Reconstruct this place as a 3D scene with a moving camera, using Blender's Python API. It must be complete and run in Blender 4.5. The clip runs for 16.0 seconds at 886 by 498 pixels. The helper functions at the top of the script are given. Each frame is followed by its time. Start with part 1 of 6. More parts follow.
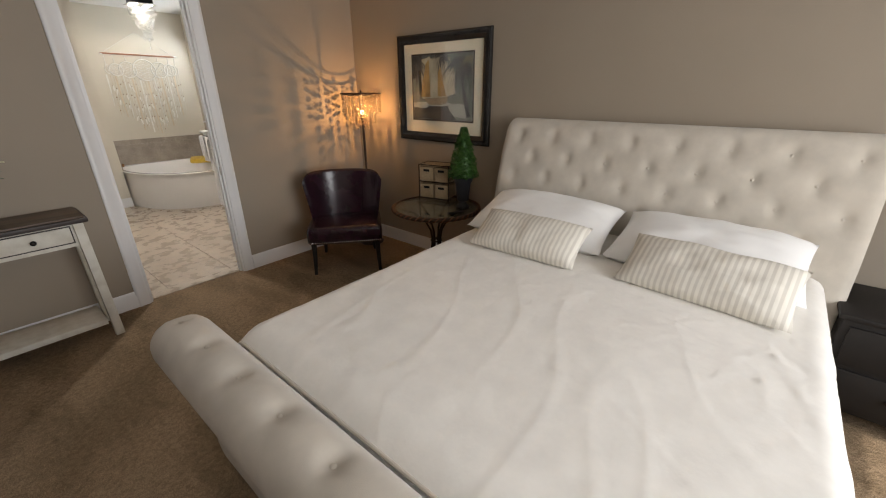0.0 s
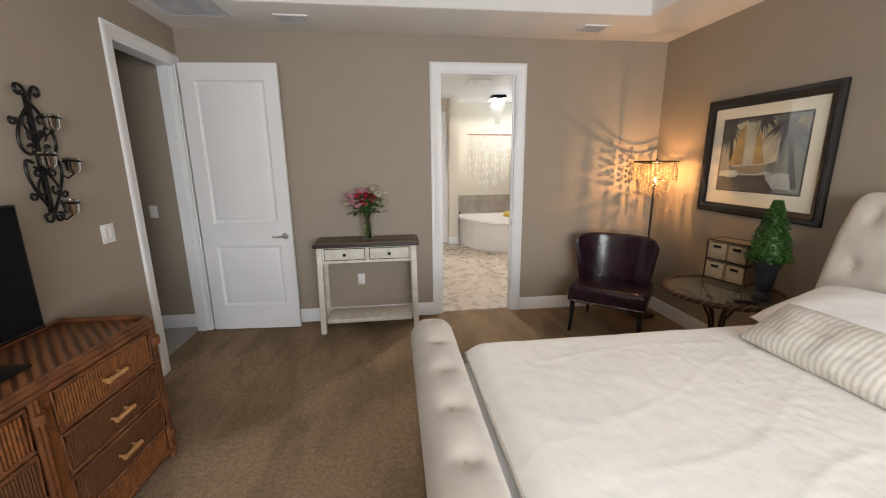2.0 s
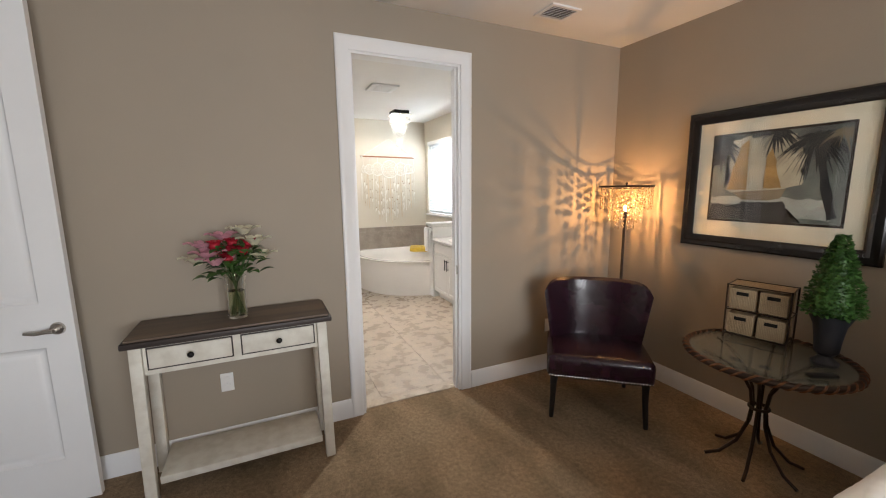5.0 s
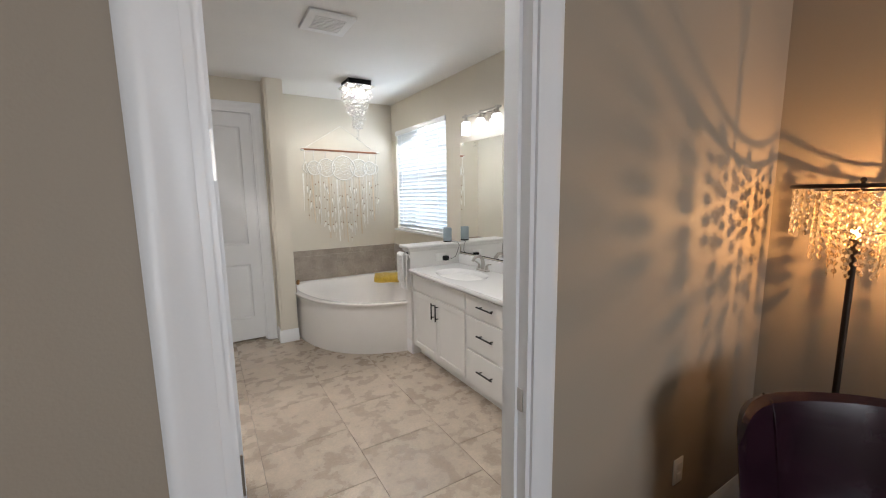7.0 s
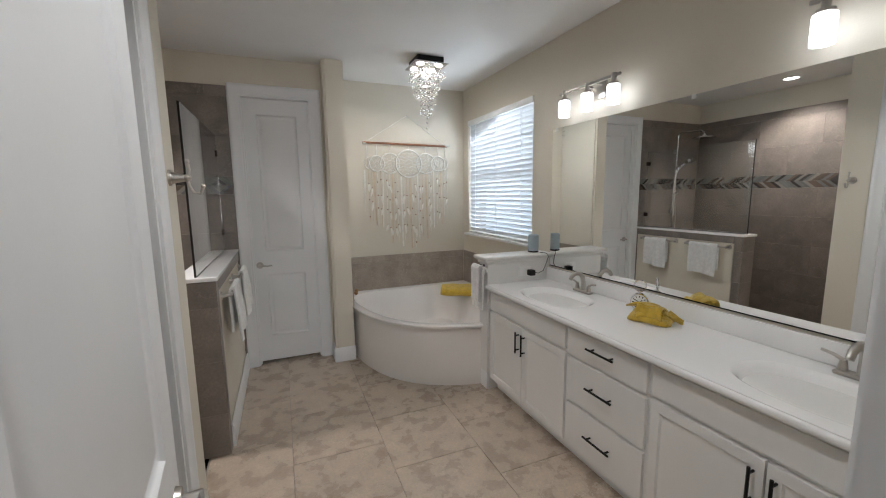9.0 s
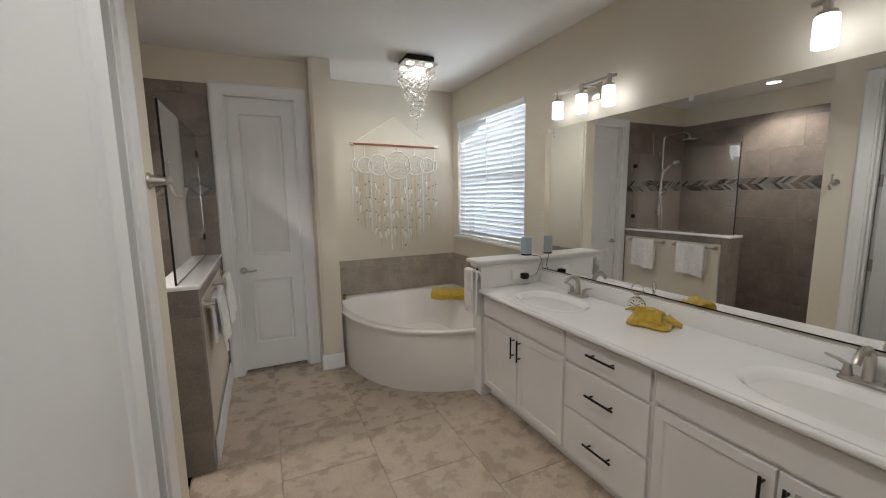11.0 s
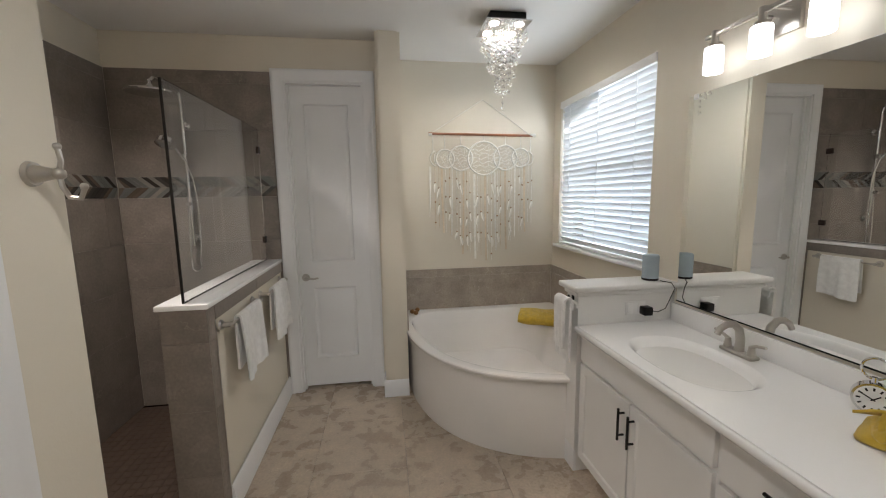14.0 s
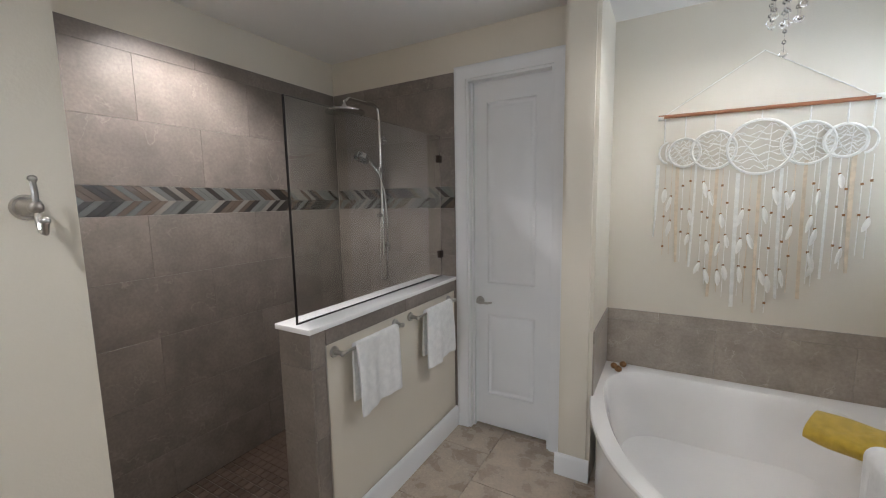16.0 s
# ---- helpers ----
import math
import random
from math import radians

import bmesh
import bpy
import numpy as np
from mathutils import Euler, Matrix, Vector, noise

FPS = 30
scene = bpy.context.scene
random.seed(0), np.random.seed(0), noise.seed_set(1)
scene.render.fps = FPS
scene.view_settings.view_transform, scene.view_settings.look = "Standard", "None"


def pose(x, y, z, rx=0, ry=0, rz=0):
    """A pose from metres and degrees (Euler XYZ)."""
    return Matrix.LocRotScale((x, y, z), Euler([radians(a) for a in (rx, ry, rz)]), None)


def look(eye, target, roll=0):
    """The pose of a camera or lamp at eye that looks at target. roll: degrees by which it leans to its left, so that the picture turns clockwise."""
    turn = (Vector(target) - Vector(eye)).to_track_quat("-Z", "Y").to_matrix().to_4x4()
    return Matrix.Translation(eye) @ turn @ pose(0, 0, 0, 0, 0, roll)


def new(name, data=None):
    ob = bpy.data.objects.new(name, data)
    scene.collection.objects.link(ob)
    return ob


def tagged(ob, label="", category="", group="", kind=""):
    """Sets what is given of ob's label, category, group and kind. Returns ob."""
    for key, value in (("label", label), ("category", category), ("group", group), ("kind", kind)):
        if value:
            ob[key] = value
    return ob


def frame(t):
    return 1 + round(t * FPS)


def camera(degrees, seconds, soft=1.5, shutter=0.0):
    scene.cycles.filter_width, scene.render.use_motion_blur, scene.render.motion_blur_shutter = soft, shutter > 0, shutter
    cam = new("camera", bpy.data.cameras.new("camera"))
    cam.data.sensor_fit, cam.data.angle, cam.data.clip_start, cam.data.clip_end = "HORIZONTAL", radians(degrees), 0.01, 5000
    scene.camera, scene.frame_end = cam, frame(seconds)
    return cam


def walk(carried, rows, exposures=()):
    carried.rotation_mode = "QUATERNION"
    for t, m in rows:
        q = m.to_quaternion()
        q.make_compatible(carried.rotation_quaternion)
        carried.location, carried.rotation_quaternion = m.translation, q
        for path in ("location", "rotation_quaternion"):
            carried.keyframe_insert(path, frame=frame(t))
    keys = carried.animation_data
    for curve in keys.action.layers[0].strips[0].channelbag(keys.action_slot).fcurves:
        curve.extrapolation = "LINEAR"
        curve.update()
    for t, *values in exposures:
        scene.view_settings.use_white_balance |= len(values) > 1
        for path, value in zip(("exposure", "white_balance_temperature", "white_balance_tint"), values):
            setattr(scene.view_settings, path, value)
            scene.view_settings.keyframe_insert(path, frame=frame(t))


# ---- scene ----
cam = camera(97.0, 16.0, soft=1.1)
PATH = [
    (0, (2.023, 1.300, 1.625), (3.445, 2.488, 0.866), -0.3),
    (0.5, (2.002, 1.142, 1.568), (3.036, 2.706, 0.871), -0.9),
    (1, (1.949, 1.079, 1.632), (2.645, 2.842, 0.996), -0.9),
    (1.5, (2.064, 1.048, 1.615), (2.484, 2.931, 1.088), -0.8),
    (2, (2.191, 1.02, 1.607), (2.43, 2.956, 1.169), -0.6),
    (2.5, (2.212, 0.991, 1.611), (2.396, 2.947, 1.238), -0.5),
    (3, (2.2, 1.014, 1.607), (2.398, 2.977, 1.283), -0.4),
    (3.5, (2.069, 1.221, 1.574), (2.384, 3.174, 1.28), -0.3),
    (4, (1.982, 1.577, 1.581), (2.463, 3.496, 1.288), -0.3),
    (4.2, (1.954, 1.751, 1.567), (2.519, 3.647, 1.275), -0.2),
    (6.3, (2.449, 3.559, 1.618), (3.517, 5.222, 1.311), -1.0),
    (6.5, (2.480, 3.785, 1.590), (3.565, 5.441, 1.300), -0.9),
    (7, (2.662, 4.180, 1.572), (3.682, 5.873, 1.294), -0.8),
    (7.5, (2.806, 4.439, 1.565), (3.717, 6.198, 1.291), -0.7),
    (8, (2.873, 4.645, 1.565), (3.623, 6.478, 1.284), -0.7),
    (10.5, (2.821, 4.973, 1.572), (3.599, 6.796, 1.306), -0.8),
    (11, (2.826, 4.978, 1.575), (3.651, 6.779, 1.306), -0.8),
    (11.5, (2.861, 4.997, 1.562), (3.716, 6.785, 1.299), -0.8),
    (12, (2.871, 5.033, 1.559), (3.757, 6.806, 1.292), -0.8),
    (12.5, (2.896, 5.116, 1.567), (3.774, 6.893, 1.297), -0.8),
    (13, (2.980, 5.207, 1.563), (3.780, 7.021, 1.296), -0.9),
    (13.5, (3.131, 5.349, 1.576), (3.731, 7.237, 1.306), -0.8),
    (14, (3.287, 5.591, 1.574), (3.576, 7.552, 1.307), -0.9),
    (14.5, (3.390, 5.871, 1.597), (3.346, 7.853, 1.332), -0.8),
    (15, (3.594, 6.110, 1.611), (3.180, 8.050, 1.352), -0.9),
    (15.5, (3.710, 6.272, 1.638), (2.994, 8.123, 1.390), -1.0),
    (16, (3.766, 6.333, 1.636), (2.781, 8.057, 1.398), -1.0),
]
walk(cam, [(t, look(e, a, r)) for t, e, a, r in PATH],
     exposures=[(0, 0.25, 6650, 10), (0.5, 0.35, 6600, 10), (1.5, 0.75, 6500, 10), (2.5, 0.9, 6550, 10), (4.2, 0.9, 6550, 10), (6.4, 0.58, 6200, 10),
                (7.2, 0.32, 6150, 10), (8.2, 0.05, 6000, 10), (10.3, -0.25, 6350, 10), (13.0, -0.1, 6450, 10), (15.4, 0.0, 6400, 10), (16.0, 0.12, 5900, 10)])

# ---- light ----
world = bpy.data.worlds.new("sky")
scene.world = world
world.use_nodes = True
sky = world.node_tree.nodes.new("ShaderNodeTexSky")
sky.sky_type, sky.sun_disc, sky.sun_elevation, sky.sun_rotation = "NISHITA", False, radians(40), radians(200)
world.node_tree.links.new(sky.outputs[0], world.node_tree.nodes["Background"].inputs[0])
world.node_tree.nodes["Background"].inputs[1].default_value = 0.1


def lamp(name, kind, m, watts, colour, size=0.1, size_y=None, spot=None):
    d = bpy.data.lights.new(name, kind)
    d.energy, d.color = watts, colour
    if kind == "AREA":
        d.shape, d.size, d.size_y = "RECTANGLE", size, size_y or size
    else:
        d.shadow_soft_size = size
    if spot:
        d.spot_size, d.spot_blend = radians(spot), 0.6
    ob = new(name, d)
    ob.matrix_world = m
    return ob


sun = bpy.data.lights.new("sun", "SUN")
sun.energy, sun.angle, sun.color = 2.0, radians(0.5), (1, 0.95, 0.88)
new("sun", sun).matrix_world = look((0, 0, 10), (3.0, 8.5, 0))
DAY = (0.86, 0.93, 1.0)
# daylight in the bedroom windows behind the walk, and in the bathroom window
lamp("bedroom_window_light", "AREA", look((2.85, -1.22, 1.6), (2.1, 3, 1.3)), 92, (0.93, 0.955, 1.0), 2.3, 1.5)
lamp("bathroom_window_light", "AREA", look((5.09, 8.40, 1.75), (3.0, 8.2, 1.0)), 28, DAY, 1.2, 1.2)
lamp("floor_lamp_bulb", "POINT", pose(4.735, 4.628, 1.45), 9.5, (1.0, 0.50, 0.17), 0.007)
lamp("chandelier_bulb", "SPOT", look((4.116, 8.30, 2.655), (4.116, 8.30, 0)), 66, (1.0, 0.95, 0.88), 0.06, spot=165)
lamp("shower_downlight_bulb", "SPOT", look((1.82, 7.5, 2.72), (1.82, 7.5, 0)), 98, (1.0, 0.91, 0.84), 0.05, spot=130)
# fill spot added to brighten the near end of the bathroom, no known fixture
lamp("bath_fill_spot", "SPOT", look((3.3, 5.75, 2.72), (3.3, 5.75, 0)), 64, (1.0, 0.975, 0.94), 0.05, spot=140)

# ---- materials ----
def material(name, base, rough=0.5, metal=0.0, vary=0.12, scale=6.0, bump=0.1, fine=180.0, second=None, mix_lo=0.45, mix_hi=0.62,
             per_object=0.0, trans=0.0, ior=1.45, coat=0.0, sheen=0.0, stretch=(1, 1, 1)):
    """Base colour that varies at a broad and a fine scale, with fine relief."""
    m = bpy.data.materials.new(name)
    m.use_nodes = True
    nt = m.node_tree
    b = nt.nodes["Principled BSDF"]
    b.inputs["Roughness"].default_value, b.inputs["Metallic"].default_value = rough, metal
    b.inputs["IOR"].default_value, b.inputs["Transmission Weight"].default_value = ior, trans
    b.inputs["Coat Weight"].default_value, b.inputs["Sheen Weight"].default_value = coat, sheen
    co = nt.nodes.new("ShaderNodeTexCoord")
    mp = nt.nodes.new("ShaderNodeMapping")
    mp.inputs["Scale"].default_value = stretch
    nt.links.new(co.outputs["Object"], mp.inputs[0])

    def tex(s, d=5):
        n = nt.nodes.new("ShaderNodeTexNoise")
        n.inputs["Scale"].default_value, n.inputs["Detail"].default_value = s, d
        nt.links.new(mp.outputs[0], n.inputs["Vector"])
        return n
    big, small = tex(scale), tex(fine, 3)
    ramp = nt.nodes.new("ShaderNodeValToRGB")
    dark = tuple(c * (1 - vary) for c in base) if second is None else second
    ramp.color_ramp.elements[0].color, ramp.color_ramp.elements[0].position = (*dark, 1), mix_lo - 0.1
    ramp.color_ramp.elements[1].color, ramp.color_ramp.elements[1].position = (*base, 1), mix_hi
    nt.links.new(big.outputs[0], ramp.inputs[0])
    out = ramp.outputs[0]
    if vary or per_object:
        hsv = nt.nodes.new("ShaderNodeHueSaturation")
        mr = nt.nodes.new("ShaderNodeMapRange")
        mr.inputs["To Min"].default_value, mr.inputs["To Max"].default_value = 1 - vary * 0.5, 1 + vary * 0.5
        nt.links.new(small.outputs[0], mr.inputs[0])
        val = mr.outputs[0]
        if per_object:
            oi = nt.nodes.new("ShaderNodeObjectInfo")
            m2 = nt.nodes.new("ShaderNodeMapRange")
            m2.inputs["To Min"].default_value, m2.inputs["To Max"].default_value = 1 - per_object, 1 + per_object
            nt.links.new(oi.outputs["Random"], m2.inputs[0])
            mul = nt.nodes.new("ShaderNodeMath")
            mul.operation = "MULTIPLY"
            nt.links.new(val, mul.inputs[0])
            nt.links.new(m2.outputs[0], mul.inputs[1])
            val = mul.outputs[0]
        nt.links.new(val, hsv.inputs["Value"])
        nt.links.new(out, hsv.inputs["Color"])
        out = hsv.outputs[0]
    nt.links.new(out, b.inputs["Base Color"])
    if bump:
        bp = nt.nodes.new("ShaderNodeBump")
        bp.inputs["Strength"].default_value, bp.inputs["Distance"].default_value = bump, 0.004
        nt.links.new(small.outputs[0], bp.inputs["Height"])
        nt.links.new(bp.outputs[0], b.inputs["Normal"])
    return m


def glow(name, colour, strength):
    m = bpy.data.materials.new(name)
    m.use_nodes = True
    b = m.node_tree.nodes["Principled BSDF"]
    b.inputs["Base Color"].default_value = (*colour, 1)
    b.inputs["Emission Color"].default_value, b.inputs["Emission Strength"].default_value = (*colour, 1), strength
    return m


def striped(name, a, c, scale, rough=0.9, profile_bands=False, axis="Y", bump=0.3, distort=0.0):
    """Woven or printed stripes across one axis of the piece."""
    m = material(name, a, rough, vary=0.08, fine=350, bump=0)
    nt = m.node_tree
    b = nt.nodes["Principled BSDF"]
    w = nt.nodes.new("ShaderNodeTexWave")
    w.bands_direction = axis
    w.inputs["Scale"].default_value, w.inputs["Distortion"].default_value = scale, distort
    co = nt.nodes.new("ShaderNodeTexCoord")
    nt.links.new(co.outputs["Object"], w.inputs["Vector"])
    r = nt.nodes.new("ShaderNodeValToRGB")
    r.color_ramp.elements[0].color, r.color_ramp.elements[1].color = (*c, 1), (*a, 1)
    r.color_ramp.elements[0].position, r.color_ramp.elements[1].position = 0.3, 0.6
    nt.links.new(w.outputs["Fac"], r.inputs[0])
    nt.links.new(r.outputs[0], b.inputs["Base Color"])
    bp = nt.nodes.new("ShaderNodeBump")
    bp.inputs["Strength"].default_value, bp.inputs["Distance"].default_value = bump, 0.006
    nt.links.new(w.outputs["Fac"], bp.inputs["Height"])
    nt.links.new(bp.outputs[0], b.inputs["Normal"])
    return m


def woven(name, a, c, scale):
    """Basket weave: two crossing bands of strands."""
    m = material(name, a, 0.55, vary=0.2, bump=0)
    nt = m.node_tree
    b = nt.nodes["Principled BSDF"]
    co = nt.nodes.new("ShaderNodeTexCoord")
    waves = []
    for ax, k in (("Y", 1.0), ("Z", 2.2), ("X", 1.0)):
        w = nt.nodes.new("ShaderNodeTexWave")
        w.bands_direction = ax
        w.inputs["Scale"].default_value, w.inputs["Distortion"].default_value = scale * k, 0.6
        nt.links.new(co.outputs["Object"], w.inputs["Vector"])
        waves.append(w)
    mul = nt.nodes.new("ShaderNodeMath")
    mul.operation = "MULTIPLY_ADD"
    nt.links.new(waves[0].outputs["Fac"], mul.inputs[0])
    nt.links.new(waves[1].outputs["Fac"], mul.inputs[1])
    mul2 = nt.nodes.new("ShaderNodeMath")
    mul2.operation = "MULTIPLY"
    mul2.inputs[1].default_value = 0.4
    nt.links.new(waves[2].outputs["Fac"], mul2.inputs[0])
    nt.links.new(mul2.outputs[0], mul.inputs[2])
    r = nt.nodes.new("ShaderNodeValToRGB")
    r.color_ramp.elements[0].color, r.color_ramp.elements[1].color = (*c, 1), (*a, 1)
    r.color_ramp.elements[1].position = 0.7
    nt.links.new(mul.outputs[0], r.inputs[0])
    nt.links.new(r.outputs[0], b.inputs["Base Color"])
    bp = nt.nodes.new("ShaderNodeBump")
    bp.inputs["Strength"].default_value, bp.inputs["Distance"].default_value = 0.7, 0.006
    nt.links.new(mul.outputs[0], bp.inputs["Height"])
    nt.links.new(bp.outputs[0], b.inputs["Normal"])
    return m


def noise_tex(nt, vec, scale, detail=5.0, distort=0.0):
    n = nt.nodes.new("ShaderNodeTexNoise")
    n.inputs["Scale"].default_value, n.inputs["Detail"].default_value, n.inputs["Distortion"].default_value = scale, detail, distort
    nt.links.new(vec, n.inputs["Vector"])
    return n.outputs[0]


def band(nt, value, lo, hi, out_lo=0.0, out_hi=1.0):
    r = nt.nodes.new("ShaderNodeMapRange")
    for name, v in (("From Min", lo), ("From Max", hi), ("To Min", out_lo), ("To Max", out_hi)):
        r.inputs[name].default_value = v
    nt.links.new(value, r.inputs[0])
    return r.outputs[0]


def calc(nt, op, a, b):
    m = nt.nodes.new("ShaderNodeMath")
    m.operation = op
    for k, v in enumerate((a, b)):
        if isinstance(v, float):
            m.inputs[k].default_value = v
        else:
            nt.links.new(v, m.inputs[k])
    return m.outputs[0]


def blend(nt, fac, a, b):
    m = nt.nodes.new("ShaderNodeMix")
    m.data_type = "RGBA"
    nt.links.new(fac, m.inputs[0])
    for k, v in ((6, a), (7, b)):
        if isinstance(v, tuple):
            m.inputs[k].default_value = (*v, 1)
        else:
            nt.links.new(v, m.inputs[k])
    return m.outputs[2]


def stone(name, light, dark, vein, scale, rough, veins=0.55, per_object=0.06):
    """Stone-look porcelain: clouded ground, pale crackled veins, and a few dark ones; every tile is cut from another place."""
    m = bpy.data.materials.new(name)
    m.use_nodes = True
    nt = m.node_tree
    b = nt.nodes["Principled BSDF"]
    co, oi = nt.nodes.new("ShaderNodeTexCoord"), nt.nodes.new("ShaderNodeObjectInfo")
    add = nt.nodes.new("ShaderNodeVectorMath")
    add.operation = "MULTIPLY_ADD"
    nt.links.new(oi.outputs["Random"], add.inputs[0])
    add.inputs[1].default_value = (31.0, 17.0, 23.0)
    nt.links.new(co.outputs["Object"], add.inputs[2])
    v = add.outputs[0]
    cloud = noise_tex(nt, v, scale, 6.0, 0.15)
    ground = blend(nt, band(nt, cloud, 0.26, 0.74), dark, light)
    crack = calc(nt, "ABSOLUTE", calc(nt, "SUBTRACT", noise_tex(nt, v, scale * 0.8, 6.0, 0.3), 0.5), 0.0)
    where = band(nt, noise_tex(nt, v, scale * 0.9, 2.0), 0.46, 0.62)
    line = calc(nt, "MULTIPLY", calc(nt, "MULTIPLY", band(nt, crack, 0.0, 0.009, 1.0, 0.0), where), veins)
    col = blend(nt, line, ground, vein)
    crack2 = calc(nt, "ABSOLUTE", calc(nt, "SUBTRACT", noise_tex(nt, v, scale * 1.7, 5.0, 0.2), 0.47), 0.0)
    line2 = calc(nt, "MULTIPLY", band(nt, crack2, 0.0, 0.007, 0.3, 0.0), band(nt, cloud, 0.45, 0.6))
    col = blend(nt, line2, col, tuple(c * 0.6 for c in dark))
    hsv = nt.nodes.new("ShaderNodeHueSaturation")
    grain = band(nt, noise_tex(nt, v, 70.0, 4.0), 0.3, 0.7, 0.90, 1.10)
    nt.links.new(calc(nt, "MULTIPLY", grain, band(nt, oi.outputs["Random"], 0.0, 1.0, 1 - per_object, 1 + per_object)), hsv.inputs["Value"])
    nt.links.new(col, hsv.inputs["Color"])
    nt.links.new(hsv.outputs[0], b.inputs["Base Color"])
    nt.links.new(band(nt, cloud, 0.3, 0.7, rough - 0.06, rough + 0.1), b.inputs["Roughness"])
    bp = nt.nodes.new("ShaderNodeBump")
    bp.inputs["Strength"].default_value, bp.inputs["Distance"].default_value = 0.12, 0.003
    nt.links.new(calc(nt, "ADD", cloud, line), bp.inputs["Height"])
    nt.links.new(bp.outputs[0], b.inputs["Normal"])
    return m


def carpet(name, light, dark):
    """Cut pile: broad swept marks, tufts and single yarns."""
    m = bpy.data.materials.new(name)
    m.use_nodes = True
    nt = m.node_tree
    b = nt.nodes["Principled BSDF"]
    b.inputs["Roughness"].default_value, b.inputs["Specular IOR Level"].default_value = 1.0, 0.1
    co, mp = nt.nodes.new("ShaderNodeTexCoord"), nt.nodes.new("ShaderNodeMapping")
    mp.inputs["Rotation"].default_value, mp.inputs["Scale"].default_value = (0, 0, radians(-22)), (1.0, 0.4, 1.0)
    nt.links.new(co.outputs["Object"], mp.inputs[0])
    swept = band(nt, noise_tex(nt, mp.outputs[0], 4.2, 4.0, 0.5), 0.39, 0.60)
    tuft = noise_tex(nt, co.outputs["Object"], 42.0, 4.0, 0.4)
    yarn = noise_tex(nt, co.outputs["Object"], 190.0, 2.0)
    hsv = nt.nodes.new("ShaderNodeHueSaturation")
    nt.links.new(blend(nt, swept, dark, light), hsv.inputs["Color"])
    nt.links.new(calc(nt, "MULTIPLY", band(nt, tuft, 0.3, 0.7, 0.78, 1.2), band(nt, yarn, 0.3, 0.7, 0.65, 1.35)), hsv.inputs["Value"])
    nt.links.new(hsv.outputs[0], b.inputs["Base Color"])
    bp = nt.nodes.new("ShaderNodeBump")
    bp.inputs["Strength"].default_value, bp.inputs["Distance"].default_value = 0.9, 0.012
    nt.links.new(calc(nt, "ADD", tuft, calc(nt, "MULTIPLY", yarn, 0.5)), bp.inputs["Height"])
    nt.links.new(bp.outputs[0], b.inputs["Normal"])
    return m


TAUPE = material("taupe_wall_paint", (0.34, 0.285, 0.222), 0.6, vary=0.04, scale=1.5, bump=0.12, fine=160)
CREAM = material("cream_wall_paint", (0.70, 0.645, 0.545), 0.6, vary=0.03, scale=1.5, bump=0.12, fine=160)
CEIL = material("ceiling_paint", (0.78, 0.76, 0.73), 0.8, vary=0.03, scale=2, bump=0.25, fine=120)
WHITE = material("white_trim_paint", (0.80, 0.80, 0.80), 0.35, vary=0.03, scale=3, bump=0.03)
CABINET = material("white_cabinet_paint", (0.76, 0.745, 0.72), 0.35, vary=0.03, scale=4, bump=0.03)
CARPET = carpet("taupe_carpet", (0.315, 0.226, 0.143), (0.222, 0.157, 0.096))
HALLTILE = material("hall_floor_tile", (0.45, 0.42, 0.38), 0.4, vary=0.1)
FLOORTILE = stone("stone_floor_tile", (0.52, 0.43, 0.34), (0.345, 0.282, 0.22), (0.62, 0.55, 0.46), 9.0, 0.27, 0.6)
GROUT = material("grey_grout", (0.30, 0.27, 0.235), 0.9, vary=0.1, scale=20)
WALLTILE = stone("grey_stone_wall_tile", (0.26, 0.22, 0.19), (0.165, 0.14, 0.12), (0.34, 0.295, 0.255), 5.0, 0.36, 0.45, 0.05)
TUBTILE = stone("tub_surround_tile", (0.42, 0.36, 0.30), (0.27, 0.23, 0.19), (0.54, 0.48, 0.41), 7.0, 0.36, 0.6, 0.05)
MOSAICFLOOR = material("brown_mosaic_tile", (0.085, 0.058, 0.043), 0.45, vary=0.2, per_object=0.25)
CHEV = [material("chevron_glass_dark", (0.05, 0.045, 0.04), 0.2, per_object=0.3), material("chevron_glass_brown", (0.13, 0.10, 0.078), 0.25, per_object=0.2),
        material("chevron_glass_grey", (0.14, 0.14, 0.13), 0.35, per_object=0.2), material("chevron_glass_pale", (0.22, 0.20, 0.175), 0.35, per_object=0.15)]
ACRYLIC = material("white_acrylic", (0.83, 0.80, 0.77), 0.12, vary=0.02, bump=0, coat=0.3)
MARBLE = material("white_cultured_marble", (0.84, 0.83, 0.82), 0.14, vary=0.03, scale=2.2, bump=0, second=(0.80, 0.79, 0.78), mix_lo=0.32, mix_hi=0.4)
NICKEL = material("brushed_nickel", (0.52, 0.49, 0.45), 0.3, 1.0, vary=0.08, bump=0.03)
CHROME = material("chrome", (0.75, 0.75, 0.76), 0.1, 1.0, vary=0.02, bump=0)
BLACKMETAL = material("black_metal", (0.018, 0.017, 0.016), 0.4, 0.6, vary=0.1)
BRONZE = material("dark_bronze", (0.045, 0.03, 0.022), 0.45, 0.7, vary=0.2)
LINEN = material("oatmeal_linen", (0.60, 0.545, 0.465), 0.95, vary=0.12, scale=9, bump=0.35, fine=420, sheen=0.3)
DUVET = material("ivory_duvet", (0.86, 0.828, 0.77), 0.95, vary=0.05, scale=10, bump=0.25, fine=45, sheen=0.2)
PILLOW = material("white_cotton", (0.88, 0.87, 0.85), 0.9, vary=0.03, bump=0.12, fine=200, sheen=0.2)
